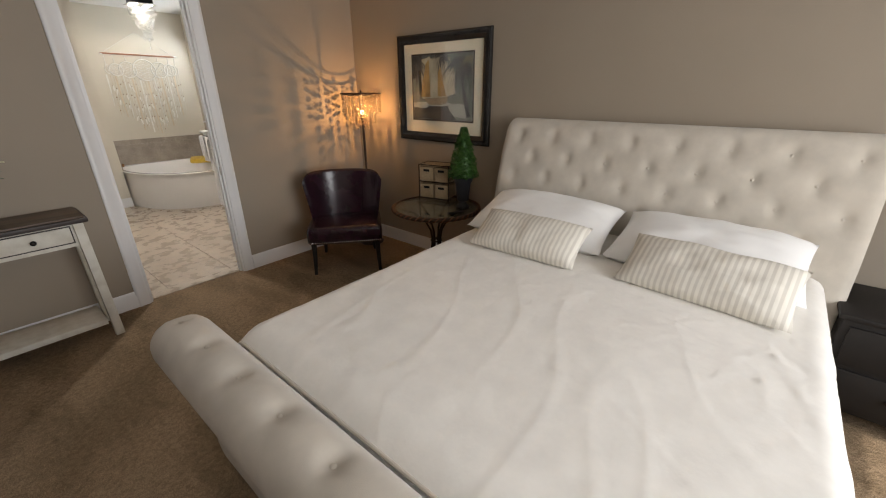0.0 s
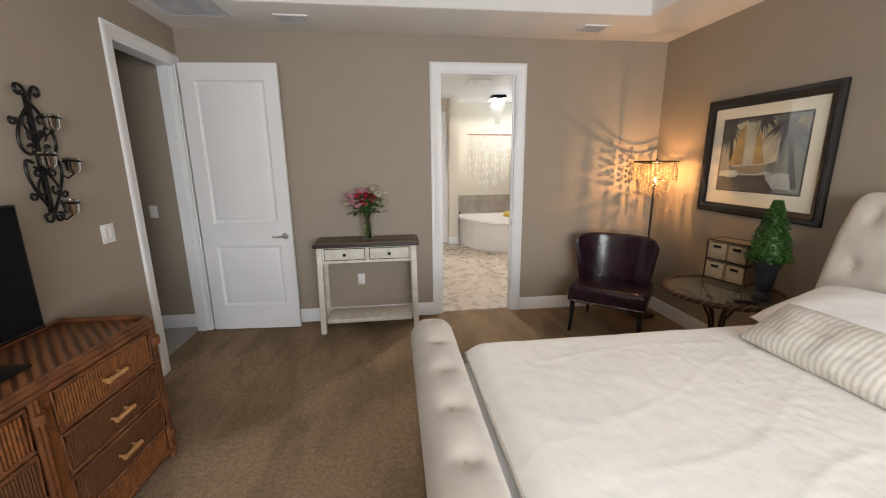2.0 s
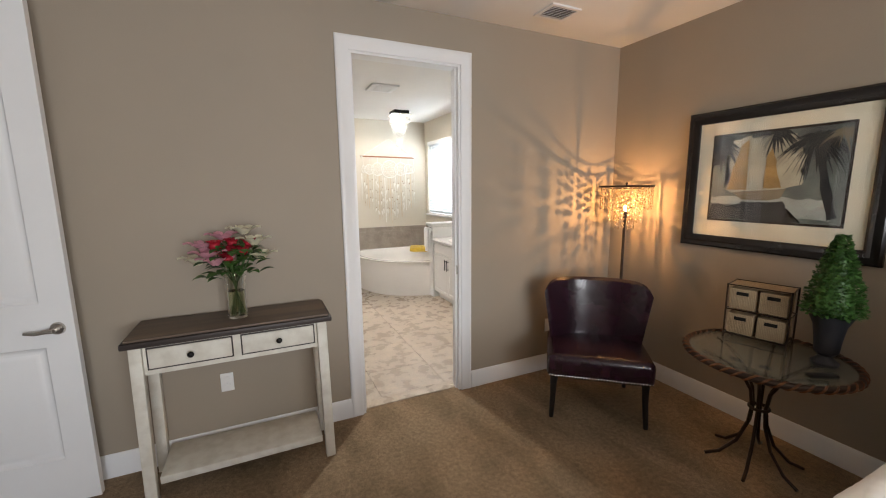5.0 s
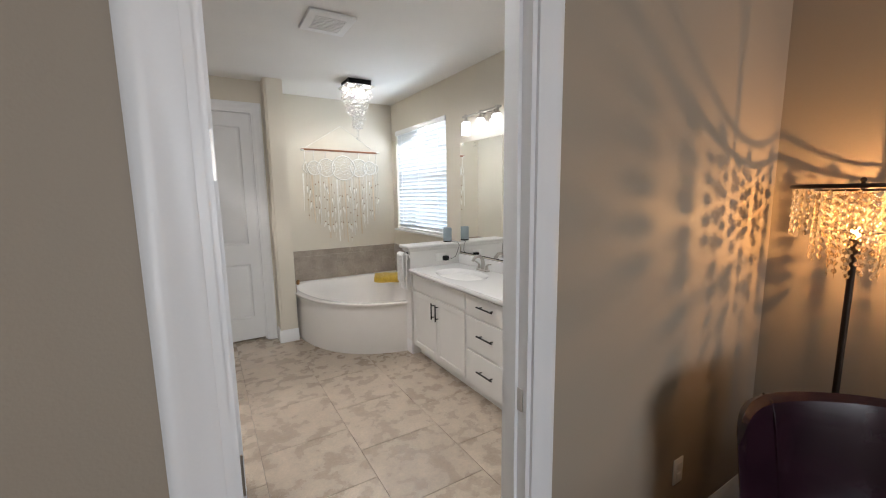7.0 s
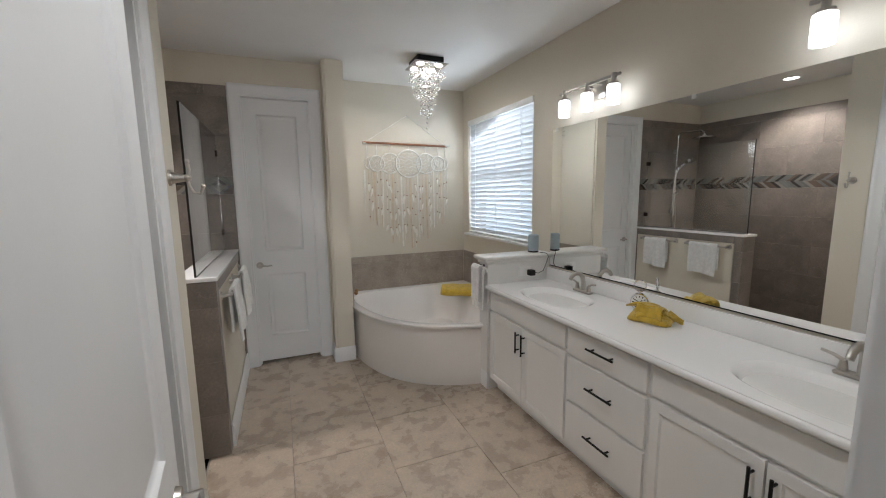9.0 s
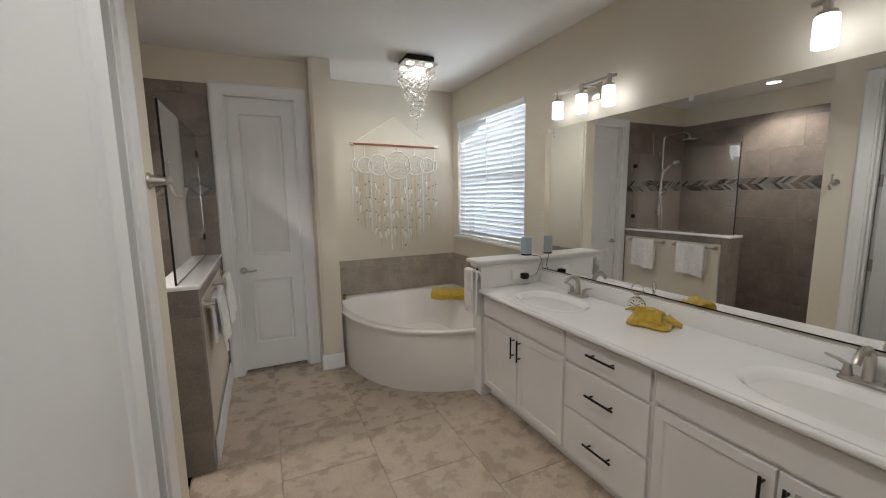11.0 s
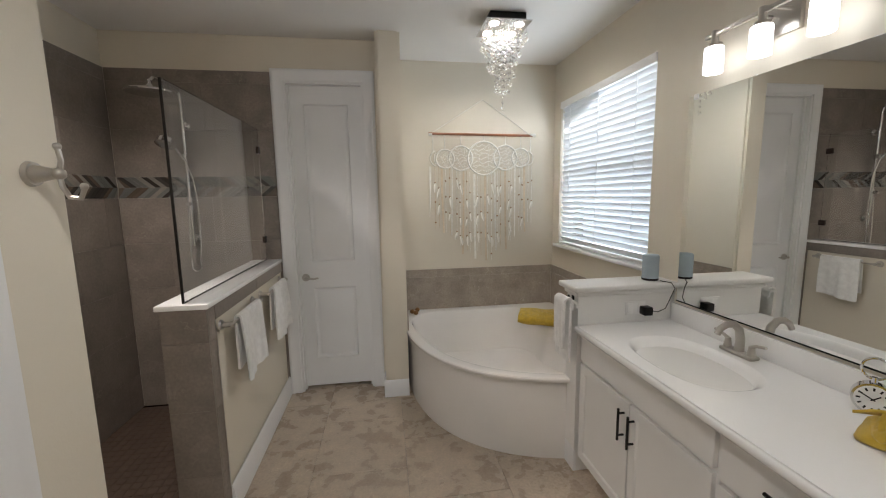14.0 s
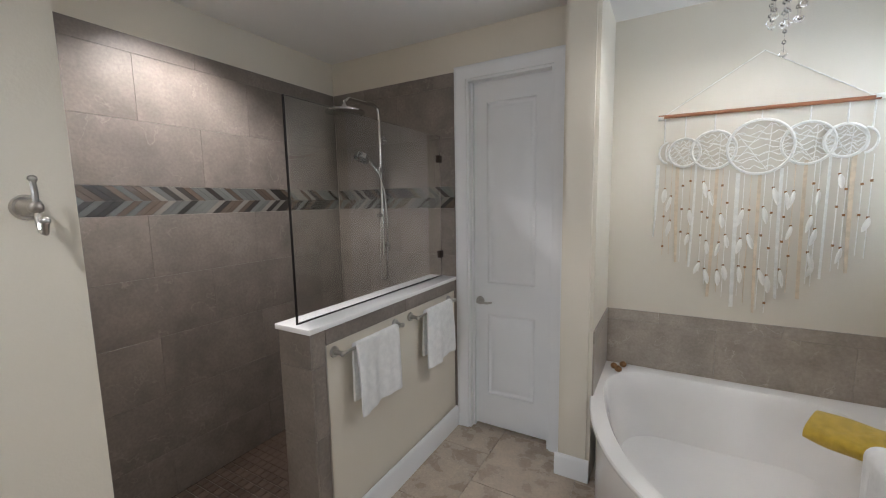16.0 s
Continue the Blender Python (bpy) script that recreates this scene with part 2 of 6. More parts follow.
STRIPES = striped("striped_linen", (0.76, 0.72, 0.64), (0.62, 0.58, 0.51), 12, axis="Y", bump=0.1)
TOWEL = material("white_terry", (0.84, 0.83, 0.81), 1.0, vary=0.1, scale=30, bump=0.9, fine=380, sheen=0.4)
YELLOW = material("mustard_terry", (0.62, 0.42, 0.05), 1.0, vary=0.2, scale=30, bump=0.9, fine=380, sheen=0.3)
LEATHER = material("plum_leather", (0.024, 0.008, 0.015), 0.26, vary=0.3, scale=8, bump=0.12, fine=220, coat=0.15)
DARKWOOD = material("black_stained_wood", (0.010, 0.008, 0.007), 0.6, vary=0.2, stretch=(1, 1, 0.1))
TOPWOOD = material("weathered_brown_wood", (0.16, 0.115, 0.08), 0.5, vary=0.4, scale=10, stretch=(0.12, 1, 1), second=(0.09, 0.065, 0.05))
EDGEWOOD = material("dark_table_edge", (0.05, 0.038, 0.034), 0.5, vary=0.3, stretch=(0.1, 1, 1))
CREAMWOOD = material("distressed_cream_paint", (0.70, 0.67, 0.59), 0.55, vary=0.1, scale=14, second=(0.60, 0.56, 0.48))
RATTAN = material("honey_rattan", (0.17, 0.062, 0.022), 0.36, vary=0.35, scale=12, second=(0.085, 0.03, 0.012), fine=90, bump=0.2)
WEAVE = woven("rattan_weave", (0.20, 0.075, 0.024), (0.045, 0.016, 0.007), 26)
REED = material("rattan_reed", (0.20, 0.072, 0.022), 0.4, vary=0.35, scale=30, second=(0.12, 0.042, 0.015), fine=90, bump=0.2)
TOPWEAVE = striped("herringbone_cane", (0.24, 0.092, 0.032), (0.075, 0.027, 0.011), 11, 0.42, axis="DIAGONAL", bump=0.7, distort=1.2)
HANDLEWOOD = material("pale_rattan_handle", (0.42, 0.21, 0.08), 0.4, vary=0.2)
SEAGRASS = woven("seagrass", (0.55, 0.42, 0.26), (0.22, 0.15, 0.08), 40)
LEAF = material("boxwood_leaf", (0.055, 0.13, 0.025), 0.5, vary=0.4, scale=25, second=(0.03, 0.085, 0.015))
STEM = material("green_stem", (0.06, 0.12, 0.03), 0.5, vary=0.3)
URN = material("black_urn", (0.02, 0.02, 0.024), 0.5, vary=0.3)
ROSE = material("red_petal", (0.42, 0.012, 0.03), 0.6, vary=0.3, scale=30)
PINK = material("pink_lily_petal", (0.72, 0.35, 0.42), 0.6, vary=0.2, scale=30)
IVORYPETAL = material("ivory_petal", (0.74, 0.70, 0.52), 0.6, vary=0.2, scale=30)
GLASS = material("clear_glass", (0.95, 0.97, 0.96), 0.0, vary=0, bump=0, trans=1.0, ior=1.45)
CRYSTAL = material("amber_crystal", (1.0, 0.83, 0.58), 0.05, vary=0, bump=0, trans=0.85, ior=1.5)
CLEARCRYSTAL = material("clear_crystal", (1.0, 0.98, 0.95), 0.02, vary=0, bump=0, trans=1.0, ior=1.5)
MIRROR = material("silvered_mirror", (0.93, 0.94, 0.93), 0.0, 1.0, vary=0, bump=0)
SCREEN = material("black_screen", (0.004, 0.004, 0.005), 0.2, vary=0, bump=0, ior=1.2)
PLASTIC = material("white_plastic", (0.82, 0.81, 0.79), 0.4, vary=0.02, bump=0)
GREYBLUE = material("blue_grey_fabric", (0.38, 0.45, 0.50), 0.8, vary=0.1, fine=500, bump=0.4)
CORD = material("macrame_cotton", (0.86, 0.84, 0.78), 0.95, vary=0.12, scale=40, bump=0.6, fine=400)
TANRIBBON = material("tan_ribbon", (0.72, 0.60, 0.44), 0.9, vary=0.15, scale=30, bump=0.3, fine=300)
FEATHER = material("white_feather", (0.86, 0.83, 0.76), 0.8, vary=0.05)
COPPERWOOD = material("reddish_dowel", (0.36, 0.15, 0.07), 0.4, vary=0.25)
WALNUT = material("walnut_shell", (0.34, 0.17, 0.06), 0.6, vary=0.35, scale=60)
MATBOARD = material("cream_mat_board", (0.70, 0.61, 0.46), 0.9, vary=0.03)
GLOWSHADE = glow("lit_opal_glass", (0.97, 0.98, 1.0), 5.8)
GLOWWARM = glow("lit_bulb", (1.0, 0.62, 0.25), 30.0)
GLOWSPOT = glow("lit_downlight", (1.0, 0.93, 0.82), 8.0)
OUTSIDE = glow("bright_outdoors", (0.72, 0.88, 1.0), 0.9)

# ---- mesh helpers ----
HERE, BATH = Vector((0, 0, 0)), Vector((0.066, 0.05, 0))   # origins of the bedroom's and the bathroom's plan
OFF = HERE


def box(bm, x0, x1, y0, y1, z0, z1, bevel=0.0, seg=2):
    r = bmesh.ops.create_cube(bm, size=1, matrix=Matrix.LocRotScale(((x0 + x1) / 2, (y0 + y1) / 2, (z0 + z1) / 2), None, (abs(x1 - x0), abs(y1 - y0), abs(z1 - z0))))
    if bevel:
        es = list({e for v in r["verts"] for e in v.link_edges})
        bmesh.ops.bevel(bm, geom=es, offset=bevel, segments=seg, profile=0.5, affect="EDGES")
    return bm


def B(*a, **k):
    return box(bmesh.new(), *a, **k)


def cyl(bm, a, b, r, r2=None, n=12, caps=True):
    """A round bar from a to b."""
    a, b = Vector(a), Vector(b)
    d = b - a
    m = Matrix.Translation((a + b) / 2) @ d.to_track_quat("Z", "Y").to_matrix().to_4x4()
    bmesh.ops.create_cone(bm, cap_ends=caps, segments=n, radius1=r, radius2=r if r2 is None else r2, depth=d.length, matrix=m)
    return bm


def lathe(bm, prof, cx=0, cy=0, n=24):
    """A turned body from (radius, height) pairs."""
    rings = [[bm.verts.new((cx + r * math.cos(2 * math.pi * i / n), cy + r * math.sin(2 * math.pi * i / n), z)) for i in range(n)] for r, z in prof]
    for p, q in zip(rings, rings[1:]):
        for i in range(n):
            bm.faces.new((p[i], p[(i + 1) % n], q[(i + 1) % n], q[i]))
    bm.faces.new(rings[-1])
    bm.faces.new(rings[0][::-1])
    return bm


def tube(bm, pts, r, n=8, closed=False):
    """A round bar along a line of points."""
    pts = [Vector(p) for p in pts]
    rings, k = [], len(pts)
    ref = Vector((0.3, 0.5, 0.81))
    for i, p in enumerate(pts):
        d = (pts[(i + 1) % k] - pts[i - 1]) if closed else (pts[min(i + 1, k - 1)] - pts[max(i - 1, 0)])
        d.normalize()
        u = d.cross(ref)
        if u.length < 0.05:
            u = d.cross(Vector((1, 0, 0)))
        u.normalize()
        w = d.cross(u)
        rr = r(i / max(1, k - 1)) if callable(r) else r
        rings.append([bm.verts.new(p + rr * (math.cos(2 * math.pi * j / n) * u + math.sin(2 * math.pi * j / n) * w)) for j in range(n)])
    for i in range(k if closed else k - 1):
        p, q = rings[i], rings[(i + 1) % k]
        for j in range(n):
            bm.faces.new((p[j], p[(j + 1) % n], q[(j + 1) % n], q[j]))
    if not closed:
        bm.faces.new(rings[0][::-1])
        bm.faces.new(rings[-1])
    return bm


def ball(bm, c, r, sub=1, squash=(1, 1, 1)):
    bmesh.ops.create_icosphere(bm, subdivisions=sub, radius=1, matrix=Matrix.LocRotScale(c, None, (r * squash[0], r * squash[1], r * squash[2])))
    return bm


def sheet(fn, nu, nv, close=False, thick=0.0):
    """A surface from fn(u, v), u and v from 0 to 1."""
    bm = bmesh.new()
    g = [[bm.verts.new(fn(i / nu, j / nv)) for j in range(nv + 1)] for i in range(nu + 1)]
    for i in range(nu):
        for j in range(nv):
            bm.faces.new((g[i][j], g[i + 1][j], g[i + 1][j + 1], g[i][j + 1]))
    bmesh.ops.recalc_face_normals(bm, faces=bm.faces)
    if thick:
        bmesh.ops.solidify(bm, geom=bm.faces[:], thickness=thick)
    return bm


def extrude_profile(prof, y0, y1, n=1, caps=True):
    """A closed (x, z) outline drawn out along y."""
    bm = bmesh.new()
    rings = [[bm.verts.new((x, y0 + (y1 - y0) * k / n, z)) for x, z in prof] for k in range(n + 1)]
    m = len(prof)
    for p, q in zip(rings, rings[1:]):
        for i in range(m):
            bm.faces.new((p[i], p[(i + 1) % m], q[(i + 1) % m], q[i]))
    if caps:
        bm.faces.new(rings[0][::-1])
        bm.faces.new(rings[-1])
    bmesh.ops.recalc_face_normals(bm, faces=bm.faces)
    return bm


def part(name, bm, mat, parent=None, label="", smooth=True):
    me = bpy.data.meshes.new(name)
    bmesh.ops.recalc_face_normals(bm, faces=bm.faces)
    bm.to_mesh(me)
    bm.free()
    for m in (mat if isinstance(mat, list) else [mat]):
        me.materials.append(m)
    if smooth:
        me.polygons.foreach_set("use_smooth", [True] * len(me.polygons))
        me.set_sharp_from_angle(angle=radians(38))
    ob = new(name, me)
    ob.parent = parent
    if parent is None:
        ob.location = OFF
    if label:
        tagged(ob, label)
    return ob


def thing(name, label, category, m=None, group="", kind=""):
    ob = new(name)
    ob.empty_display_size = 0.05
    ob.matrix_basis = Matrix.Translation(OFF) @ (m or Matrix())
    return tagged(ob, label, category, group, kind)


def structure(name, bm, mat, label, category):
    return tagged(part(name, bm, mat), label, category, kind="structure")

# ---- structure ----
BX0, BX1, BY0, BY1 = 0.36, 4.965, -1.25, 4.97      # bedroom
CX, CY0, CY1 = 4.815, 5.08, 9.11                   # bathroom
H = 2.74


def wall(name, axis, at, thick, a, b, mat, holes=(), label="", top=H):
    """A wall at one coordinate from a to b, with holes (from, to, bottom, top) through it."""
    bm = bmesh.new()
    lo, hi = sorted((at, at + thick))

    def bx(p, q, z0, z1):
        if q - p > 1e-4 and z1 - z0 > 1e-4:
            if axis == "x":
                box(bm, lo, hi, p, q, z0, z1)
            else:
                box(bm, p, q, lo, hi, z0, z1)
    c = a
    for p, q, z0, z1 in sorted(holes):
        bx(c, p, 0, top)
        bx(p, q, 0, z0)
        bx(p, q, z1, top)
        c = q
    bx(c, b, 0, top)
    return structure(name, bm, mat, label, "wall")


structure("bedroom_floor", B(BX0 - 0.13, BX1, BY0, BY1 + 0.055, -0.1, 0.0), CARPET, "taupe brown cut-pile carpet with vacuum marks", "carpet")
structure("hall_floor", B(-1.3, BX0 - 0.13, 3.2, 5.0, -0.1, -0.004), HALLTILE, "pale grey tile floor of the hallway", "floor")
wall("wall_west", "x", BX0, -0.13, BY0, BY1, TAUPE, [(4.12, 4.90, 0, 2.44)], "taupe painted bedroom wall beside the dresser")
wall("wall_north", "y", BY1, 0.05, BX0 - 0.13, BX1 + 0.1, TAUPE, [(2.652, 3.43, 0, 2.43)], "taupe painted bedroom wall with the bathroom doorway")
wall("wall_north_bath_side", "y", BY1 + 0.05, 0.06, 1.2, BX1 + 0.1, CREAM, [(2.652, 3.43, 0, 2.43)], "cream painted bathroom side of the doorway wall")
wall("wall_east", "x", BX1, 0.12, BY0, BY1, TAUPE, (), "taupe painted bedroom wall behind the headboard")
wall("wall_south", "y", BY0, -0.12, BX0 - 0.13, BX1 + 0.1, TAUPE, [(1.65, 4.05, 0.85, 2.35)], "taupe painted bedroom wall behind the walk")
wall("hall_wall_north", "y", 5.0, 0.1, -1.4, BX0 - 0.13, TAUPE, (), "taupe painted hallway wall with a switch")
wall("hall_wall_west", "x", -1.3, -0.1, 3.1, 5.0, TAUPE, (), "taupe painted end wall of the hallway")
wall("hall_wall_south", "y", 3.2, -0.1, -1.3, BX0 - 0.13, TAUPE, (), "taupe painted hallway wall")
structure("hall_ceiling", B(-1.4, BX0 - 0.13, 3.1, 5.1, H, H + 0.1), CEIL, "white hallway ceiling", "ceiling")
# tray ceiling: a soffit all round a raised middle, with rounded edges
TX0, TX1, TY0, TY1, TZ = 1.06, 4.32, -0.6, 4.31, 2.875


def ring_ceiling():
    bm = bmesh.new()
    def loop(dx, z, r):
        pts = []
        for cx, cy, a0 in ((TX1, TY1, 0), (TX0, TY1, 90), (TX0, TY0, 180), (TX1, TY0, 270)):
            sx, sy = (1 if cx == TX1 else -1), (1 if cy == TY1 else -1)
            for k in range(5):
                a = radians(a0 + 22.5 * k)
                pts.append(bm.verts.new((cx + sx * (dx - r) + r * math.cos(a), cy + sy * (dx - r) + r * math.sin(a), z)))
        return pts
    outer = []
    for cx, cy in ((BX1 + 0.05, BY1 + 0.05), (BX0 - 0.05, BY1 + 0.05), (BX0 - 0.05, BY0 - 0.05), (BX1 + 0.05, BY0 - 0.05)):
        outer += [bm.verts.new((cx, cy, H)) for _ in range(5)]
    loops = [outer, loop(0.02, H, 0.03), loop(0.006, H + 0.006, 0.03), loop(0.0, H + 0.02, 0.03), loop(0.0, TZ - 0.0, 0.03)]
    for p, q in zip(loops, loops[1:]):
        for i in range(20):
            bm.faces.new((p[i], p[(i + 1) % 20], q[(i + 1) % 20], q[i]))
    bmesh.ops.remove_doubles(bm, verts=bm.verts, dist=1e-5)
    bm.faces.new(loops[-1])
    return bm


structure("ceiling_bedroom", ring_ceiling(), CEIL, "white tray ceiling with a raised middle", "ceiling")
structure("ceiling_bathroom", B(0.8, 5.1, 5.02, 9.35, H, H + 0.1), CEIL, "white bathroom ceiling", "ceiling")
# unseen slab added over the tray ceiling, blocks sun and sky from above
structure("bedroom_roof", B(-1.4, 5.1, -1.4, 5.1, 2.95, 3.0), CEIL, "plain unseen slab added above the bedroom ceiling", "ceiling")

# bathroom walls
OFF = BATH
wall("wall_bath_east", "x", CX, 0.14, CY0 - 0.05, CY1 + 0.14, CREAM, [(7.72, 8.975, 1.12, 2.385)], "cream painted bathroom wall with mirror and window")
wall("wall_bath_north", "y", CY1, 0.14, 3.2, CX, CREAM, (), "cream painted wall above the corner tub")
wall("wall_closet", "y", 8.71, 0.12, 1.2, 3.2, CREAM, [(2.51, 3.09, 0, 2.435)], "cream painted wall with the closet door")
wall("wall_shower_west", "x", 1.32, -0.12, 6.5, 8.83, CREAM, (), "cream painted upper shower wall")
wall("wall_hook", "x", 2.41, -0.12, CY0 - 0.05, 6.69, CREAM, [(5.62, 6.40, 0, 2.43)], "cream painted wall with a robe hook and side doorway")
wall("wall_shower_south", "y", 6.69, -0.12, 1.32, 2.29, CREAM, (), "wall closing the shower")
wall("side_room_west", "x", 0.9, -0.1, 5.0, 6.6, CREAM, (), "plain wall of the side room")
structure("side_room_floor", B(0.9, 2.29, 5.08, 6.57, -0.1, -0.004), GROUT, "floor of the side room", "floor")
# unseen slab, added to close the closet behind the shut door
structure("closet_back", B(2.3, 3.3, 9.0, 9.1, 0, H), CREAM, "unseen cream slab closing the closet behind its door", "wall")
stub = B(3.19, 3.37, 8.515, CY1 + 0.1, 0, H)
bmesh.ops.bevel(stub, geom=[e for e in stub.edges if abs(e.verts[0].co.z - e.verts[1].co.z) > 1 and e.verts[0].co.y < 8.6], offset=0.02, segments=4, affect="EDGES")
structure("wall_stub", stub, CREAM, "cream rounded wing wall beside the tub", "wall")


OFF = HERE


def base_profile(h=0.135, d=0.016):
    return [(0, 0), (d, 0), (d, h * 0.72), (d * 0.75, h * 0.80), (d * 0.75, h * 0.86), (d * 0.4, h * 0.95), (d * 0.25, h), (0, h)]


def baseboard(x0, y0, x1, y1, h=0.135, label="white moulded baseboard"):
    """Along a wall; the room lies to the left of the way from the first point to the second."""
    a, b = Vector((x0, y0, 0)), Vector((x1, y1, 0))
    d = b - a
    bm = extrude_profile(base_profile(h), 0, d.length)
    ob = tagged(part("baseboard", bm, WHITE), label, "baseboard", kind="structure")
    # outline x points to the left of the way
    u = d.normalized()
    n = Vector((-u.y, u.x, 0))
    ob.matrix_basis = Matrix.Translation(OFF) @ Matrix(((n.x, u.x, 0, a.x), (n.y, u.y, 0, a.y), (0, 0, 1, 0.001), (0, 0, 0, 1)))
    return ob


baseboard(2.578, 4.97, 0.46, 4.97)
baseboard(4.965, 4.97, 3.518, 4.97)
baseboard(4.965, -1.25, 4.965, 4.955)
baseboard(0.36, 4.03, 0.36, -1.25)
baseboard(0.23, 5.0, -1.3, 5.0)
OFF = BATH
baseboard(2.41, 6.69, 2.41, 6.50)
baseboard(2.415, 8.705, 2.415, 7.47, 0.15)
baseboard(3.19, 8.515, 3.19, 8.70)
baseboard(3.37, 8.515, 3.175, 8.515)
baseboard(4.238, 7.605, 4.238, 7.47)
OFF = HERE

CASW = 0.085


def casing_bm(axis, at, side, a, b, top, w=CASW, d=0.018):
    """Moulded casing round an opening from a to b on one wall face; side is the way it stands out."""
    bm = bmesh.new()
    prof = [(0, 0), (0, 0.010), (0.012, 0.013), (0.05, 0.013), (0.06, d), (w - 0.008, d), (w, d - 0.006), (w, 0)]
    path = [(a, 0, -1, 0), (a, top, -1, 1), (b, top, 1, 1), (b, 0, 1, 0)]
    rings = []
    for p, z, sx, sz in path:
        ring = []
        for o, e in prof:
            q, zz, out = p + sx * o, z + sz * o, at + side * e
            ring.append(bm.verts.new((out, q, zz) if axis == "x" else (q, out, zz)))
        rings.append(ring)
    for p, q in zip(rings, rings[1:]):
        for i in range(len(prof)):
            j = (i + 1) % len(prof)
            bm.faces.new((p[i], p[j], q[j], q[i]))
    bm.faces.new(rings[0])
    bm.faces.new(rings[-1][::-1])
    return bm


def frame_set(name, axis, faces, a, b, top, label):
    """Casings on both faces, and the lining of the opening with its stop."""
    t = thing(name, label, "door frame", kind="structure")
    lo, hi = min(faces), max(faces)
    part("casing", casing_bm(axis, lo, -1, a, b, top), WHITE, t)
    part("casing", casing_bm(axis, hi, 1, a, b, top), WHITE, t)
    for p, q, z0, z1 in ((a, a + 0.016, 0, top), (b - 0.016, b, 0, top), (a + 0.016, b - 0.016, top - 0.016, top)):
        bm = B(lo, hi, p, q, z0, z1) if axis == "x" else B(p, q, lo, hi, z0, z1)
        part("jamb", bm, WHITE, t)
    m = (lo + hi) / 2
    for p, q, z0, z1 in ((a + 0.016, a + 0.028, 0, top - 0.016), (b - 0.028, b - 0.016, 0, top - 0.016)):
        part("stop", B(m - 0.018, m + 0.018, p, q, z0, z1) if axis == "x" else B(p, q, m - 0.018, m + 0.018, z0, z1), WHITE, t)
    return t


frame_set("door_frame_1", "x", (0.23, 0.36), 4.12, 4.90, 2.44, "white moulded frame of the bedroom doorway")
f2 = frame_set("door_frame_2", "y", (4.97, 5.08), 2.652, 3.43, 2.43, "white moulded frame of the bathroom doorway")
part("strike_plate", B(3.411, 3.4145, 4.985, 5.02, 0.93, 1.0, bevel=0.001), NICKEL, f2, "nickel strike plate")
OFF = BATH
frame_set("door_frame_3", "y", (8.71, 8.83), 2.51, 3.09, 2.435, "white moulded frame of the closet door")
frame_set("door_frame_4", "x", (2.29, 2.41), 5.62, 6.40, 2.43, "white moulded frame of the side doorway")
OFF = HERE
structure("threshold", B(2.665, 3.43, 5.02, 5.13, -0.02, 0.006, bevel=0.003), FLOORTILE, "stone edge where carpet meets tile", "threshold")


def door_leaf(name, w, h, m, label, lever_dir=1, hinges=True, knob=True):
    """A two-panel moulded door; hinge edge at local x 0, width along x, faces at y -0.02 and 0.02."""
    t = thing(name, label, "door", m, kind="structure")
    bm = bmesh.new()
    xs, zs = [0, 0.12, w - 0.12, w], [0, 0.24, 0.83, 1.05, h - 0.14, h]
    for side in (-1, 1):
        y = 0.0175 * side
        for i in range(3):
            for j in range(5):
                x0, x1, z0, z1 = xs[i], xs[i + 1], zs[j], zs[j + 1]
                if i == 1 and j in (1, 3):
                    loops = []
                    for ins, dep in ((0, 0), (0.003, 0.006), (0.012, 0.013), (0.026, 0.014), (0.034, 0.009), (0.052, 0.004)):
                        yy = y - side * dep
                        loops.append([bm.verts.new(p) for p in ((x0 + ins, yy, z0 + ins), (x1 - ins, yy, z0 + ins), (x1 - ins, yy, z1 - ins), (x0 + ins, yy, z1 - ins))])
                    for p, q in zip(loops, loops[1:]):
                        for k in range(4):
                            bm.faces.new((p[k], p[(k + 1) % 4], q[(k + 1) % 4], q[k]))
                    bm.faces.new(loops[-1])
                else:
                    bm.faces.new([bm.verts.new(p) for p in ((x0, y, z0), (x1, y, z0), (x1, y, z1), (x0, y, z1))])
    for x in (0, w):
        bm.faces.new([bm.verts.new(p) for p in ((x, -0.0175, 0), (x, 0.0175, 0), (x, 0.0175, h), (x, -0.0175, h))])
    for z in (0, h):
        bm.faces.new([bm.verts.new(p) for p in ((0, -0.0175, z), (w, -0.0175, z), (w, 0.0175, z), (0, 0.0175, z))])
    bmesh.ops.remove_doubles(bm, verts=bm.verts, dist=1e-5)
    part("leaf", bm, WHITE, t)
    for side in (-1, 1) if knob else ():
        y = 0.0175 * side
        hb = cyl(bmesh.new(), (w - 0.065, y, 0.92), (w - 0.065, y + side * 0.012, 0.92), 0.031, 0.027, 20)
        cyl(hb, (w - 0.065, y + side * 0.01, 0.92), (w - 0.065, y + side * 0.05, 0.92), 0.011, n=12)
        tube(hb, [(w - 0.065, y + side * 0.048, 0.92), (w - 0.09, y + side * 0.052, 0.921), (w - 0.13, y + side * 0.05, 0.915), (w - 0.17, y + side * 0.047, 0.922)],
             lambda k: 0.0105 - 0.004 * k, 8)
        part("lever_handle", hb, NICKEL, t, "brushed nickel lever handle")
    if hinges:
        for z in (0.25, h * 0.39, h * 0.68, h - 0.2):
            hb = cyl(bmesh.new(), (-0.006, 0.0, z - 0.05), (-0.006, 0.0, z + 0.05), 0.0065)
            box(hb, -0.004, -0.001, -0.015, 0.022, z - 0.05, z + 0.05)
            part("hinge", hb, NICKEL, t, "nickel hinge")
    return t


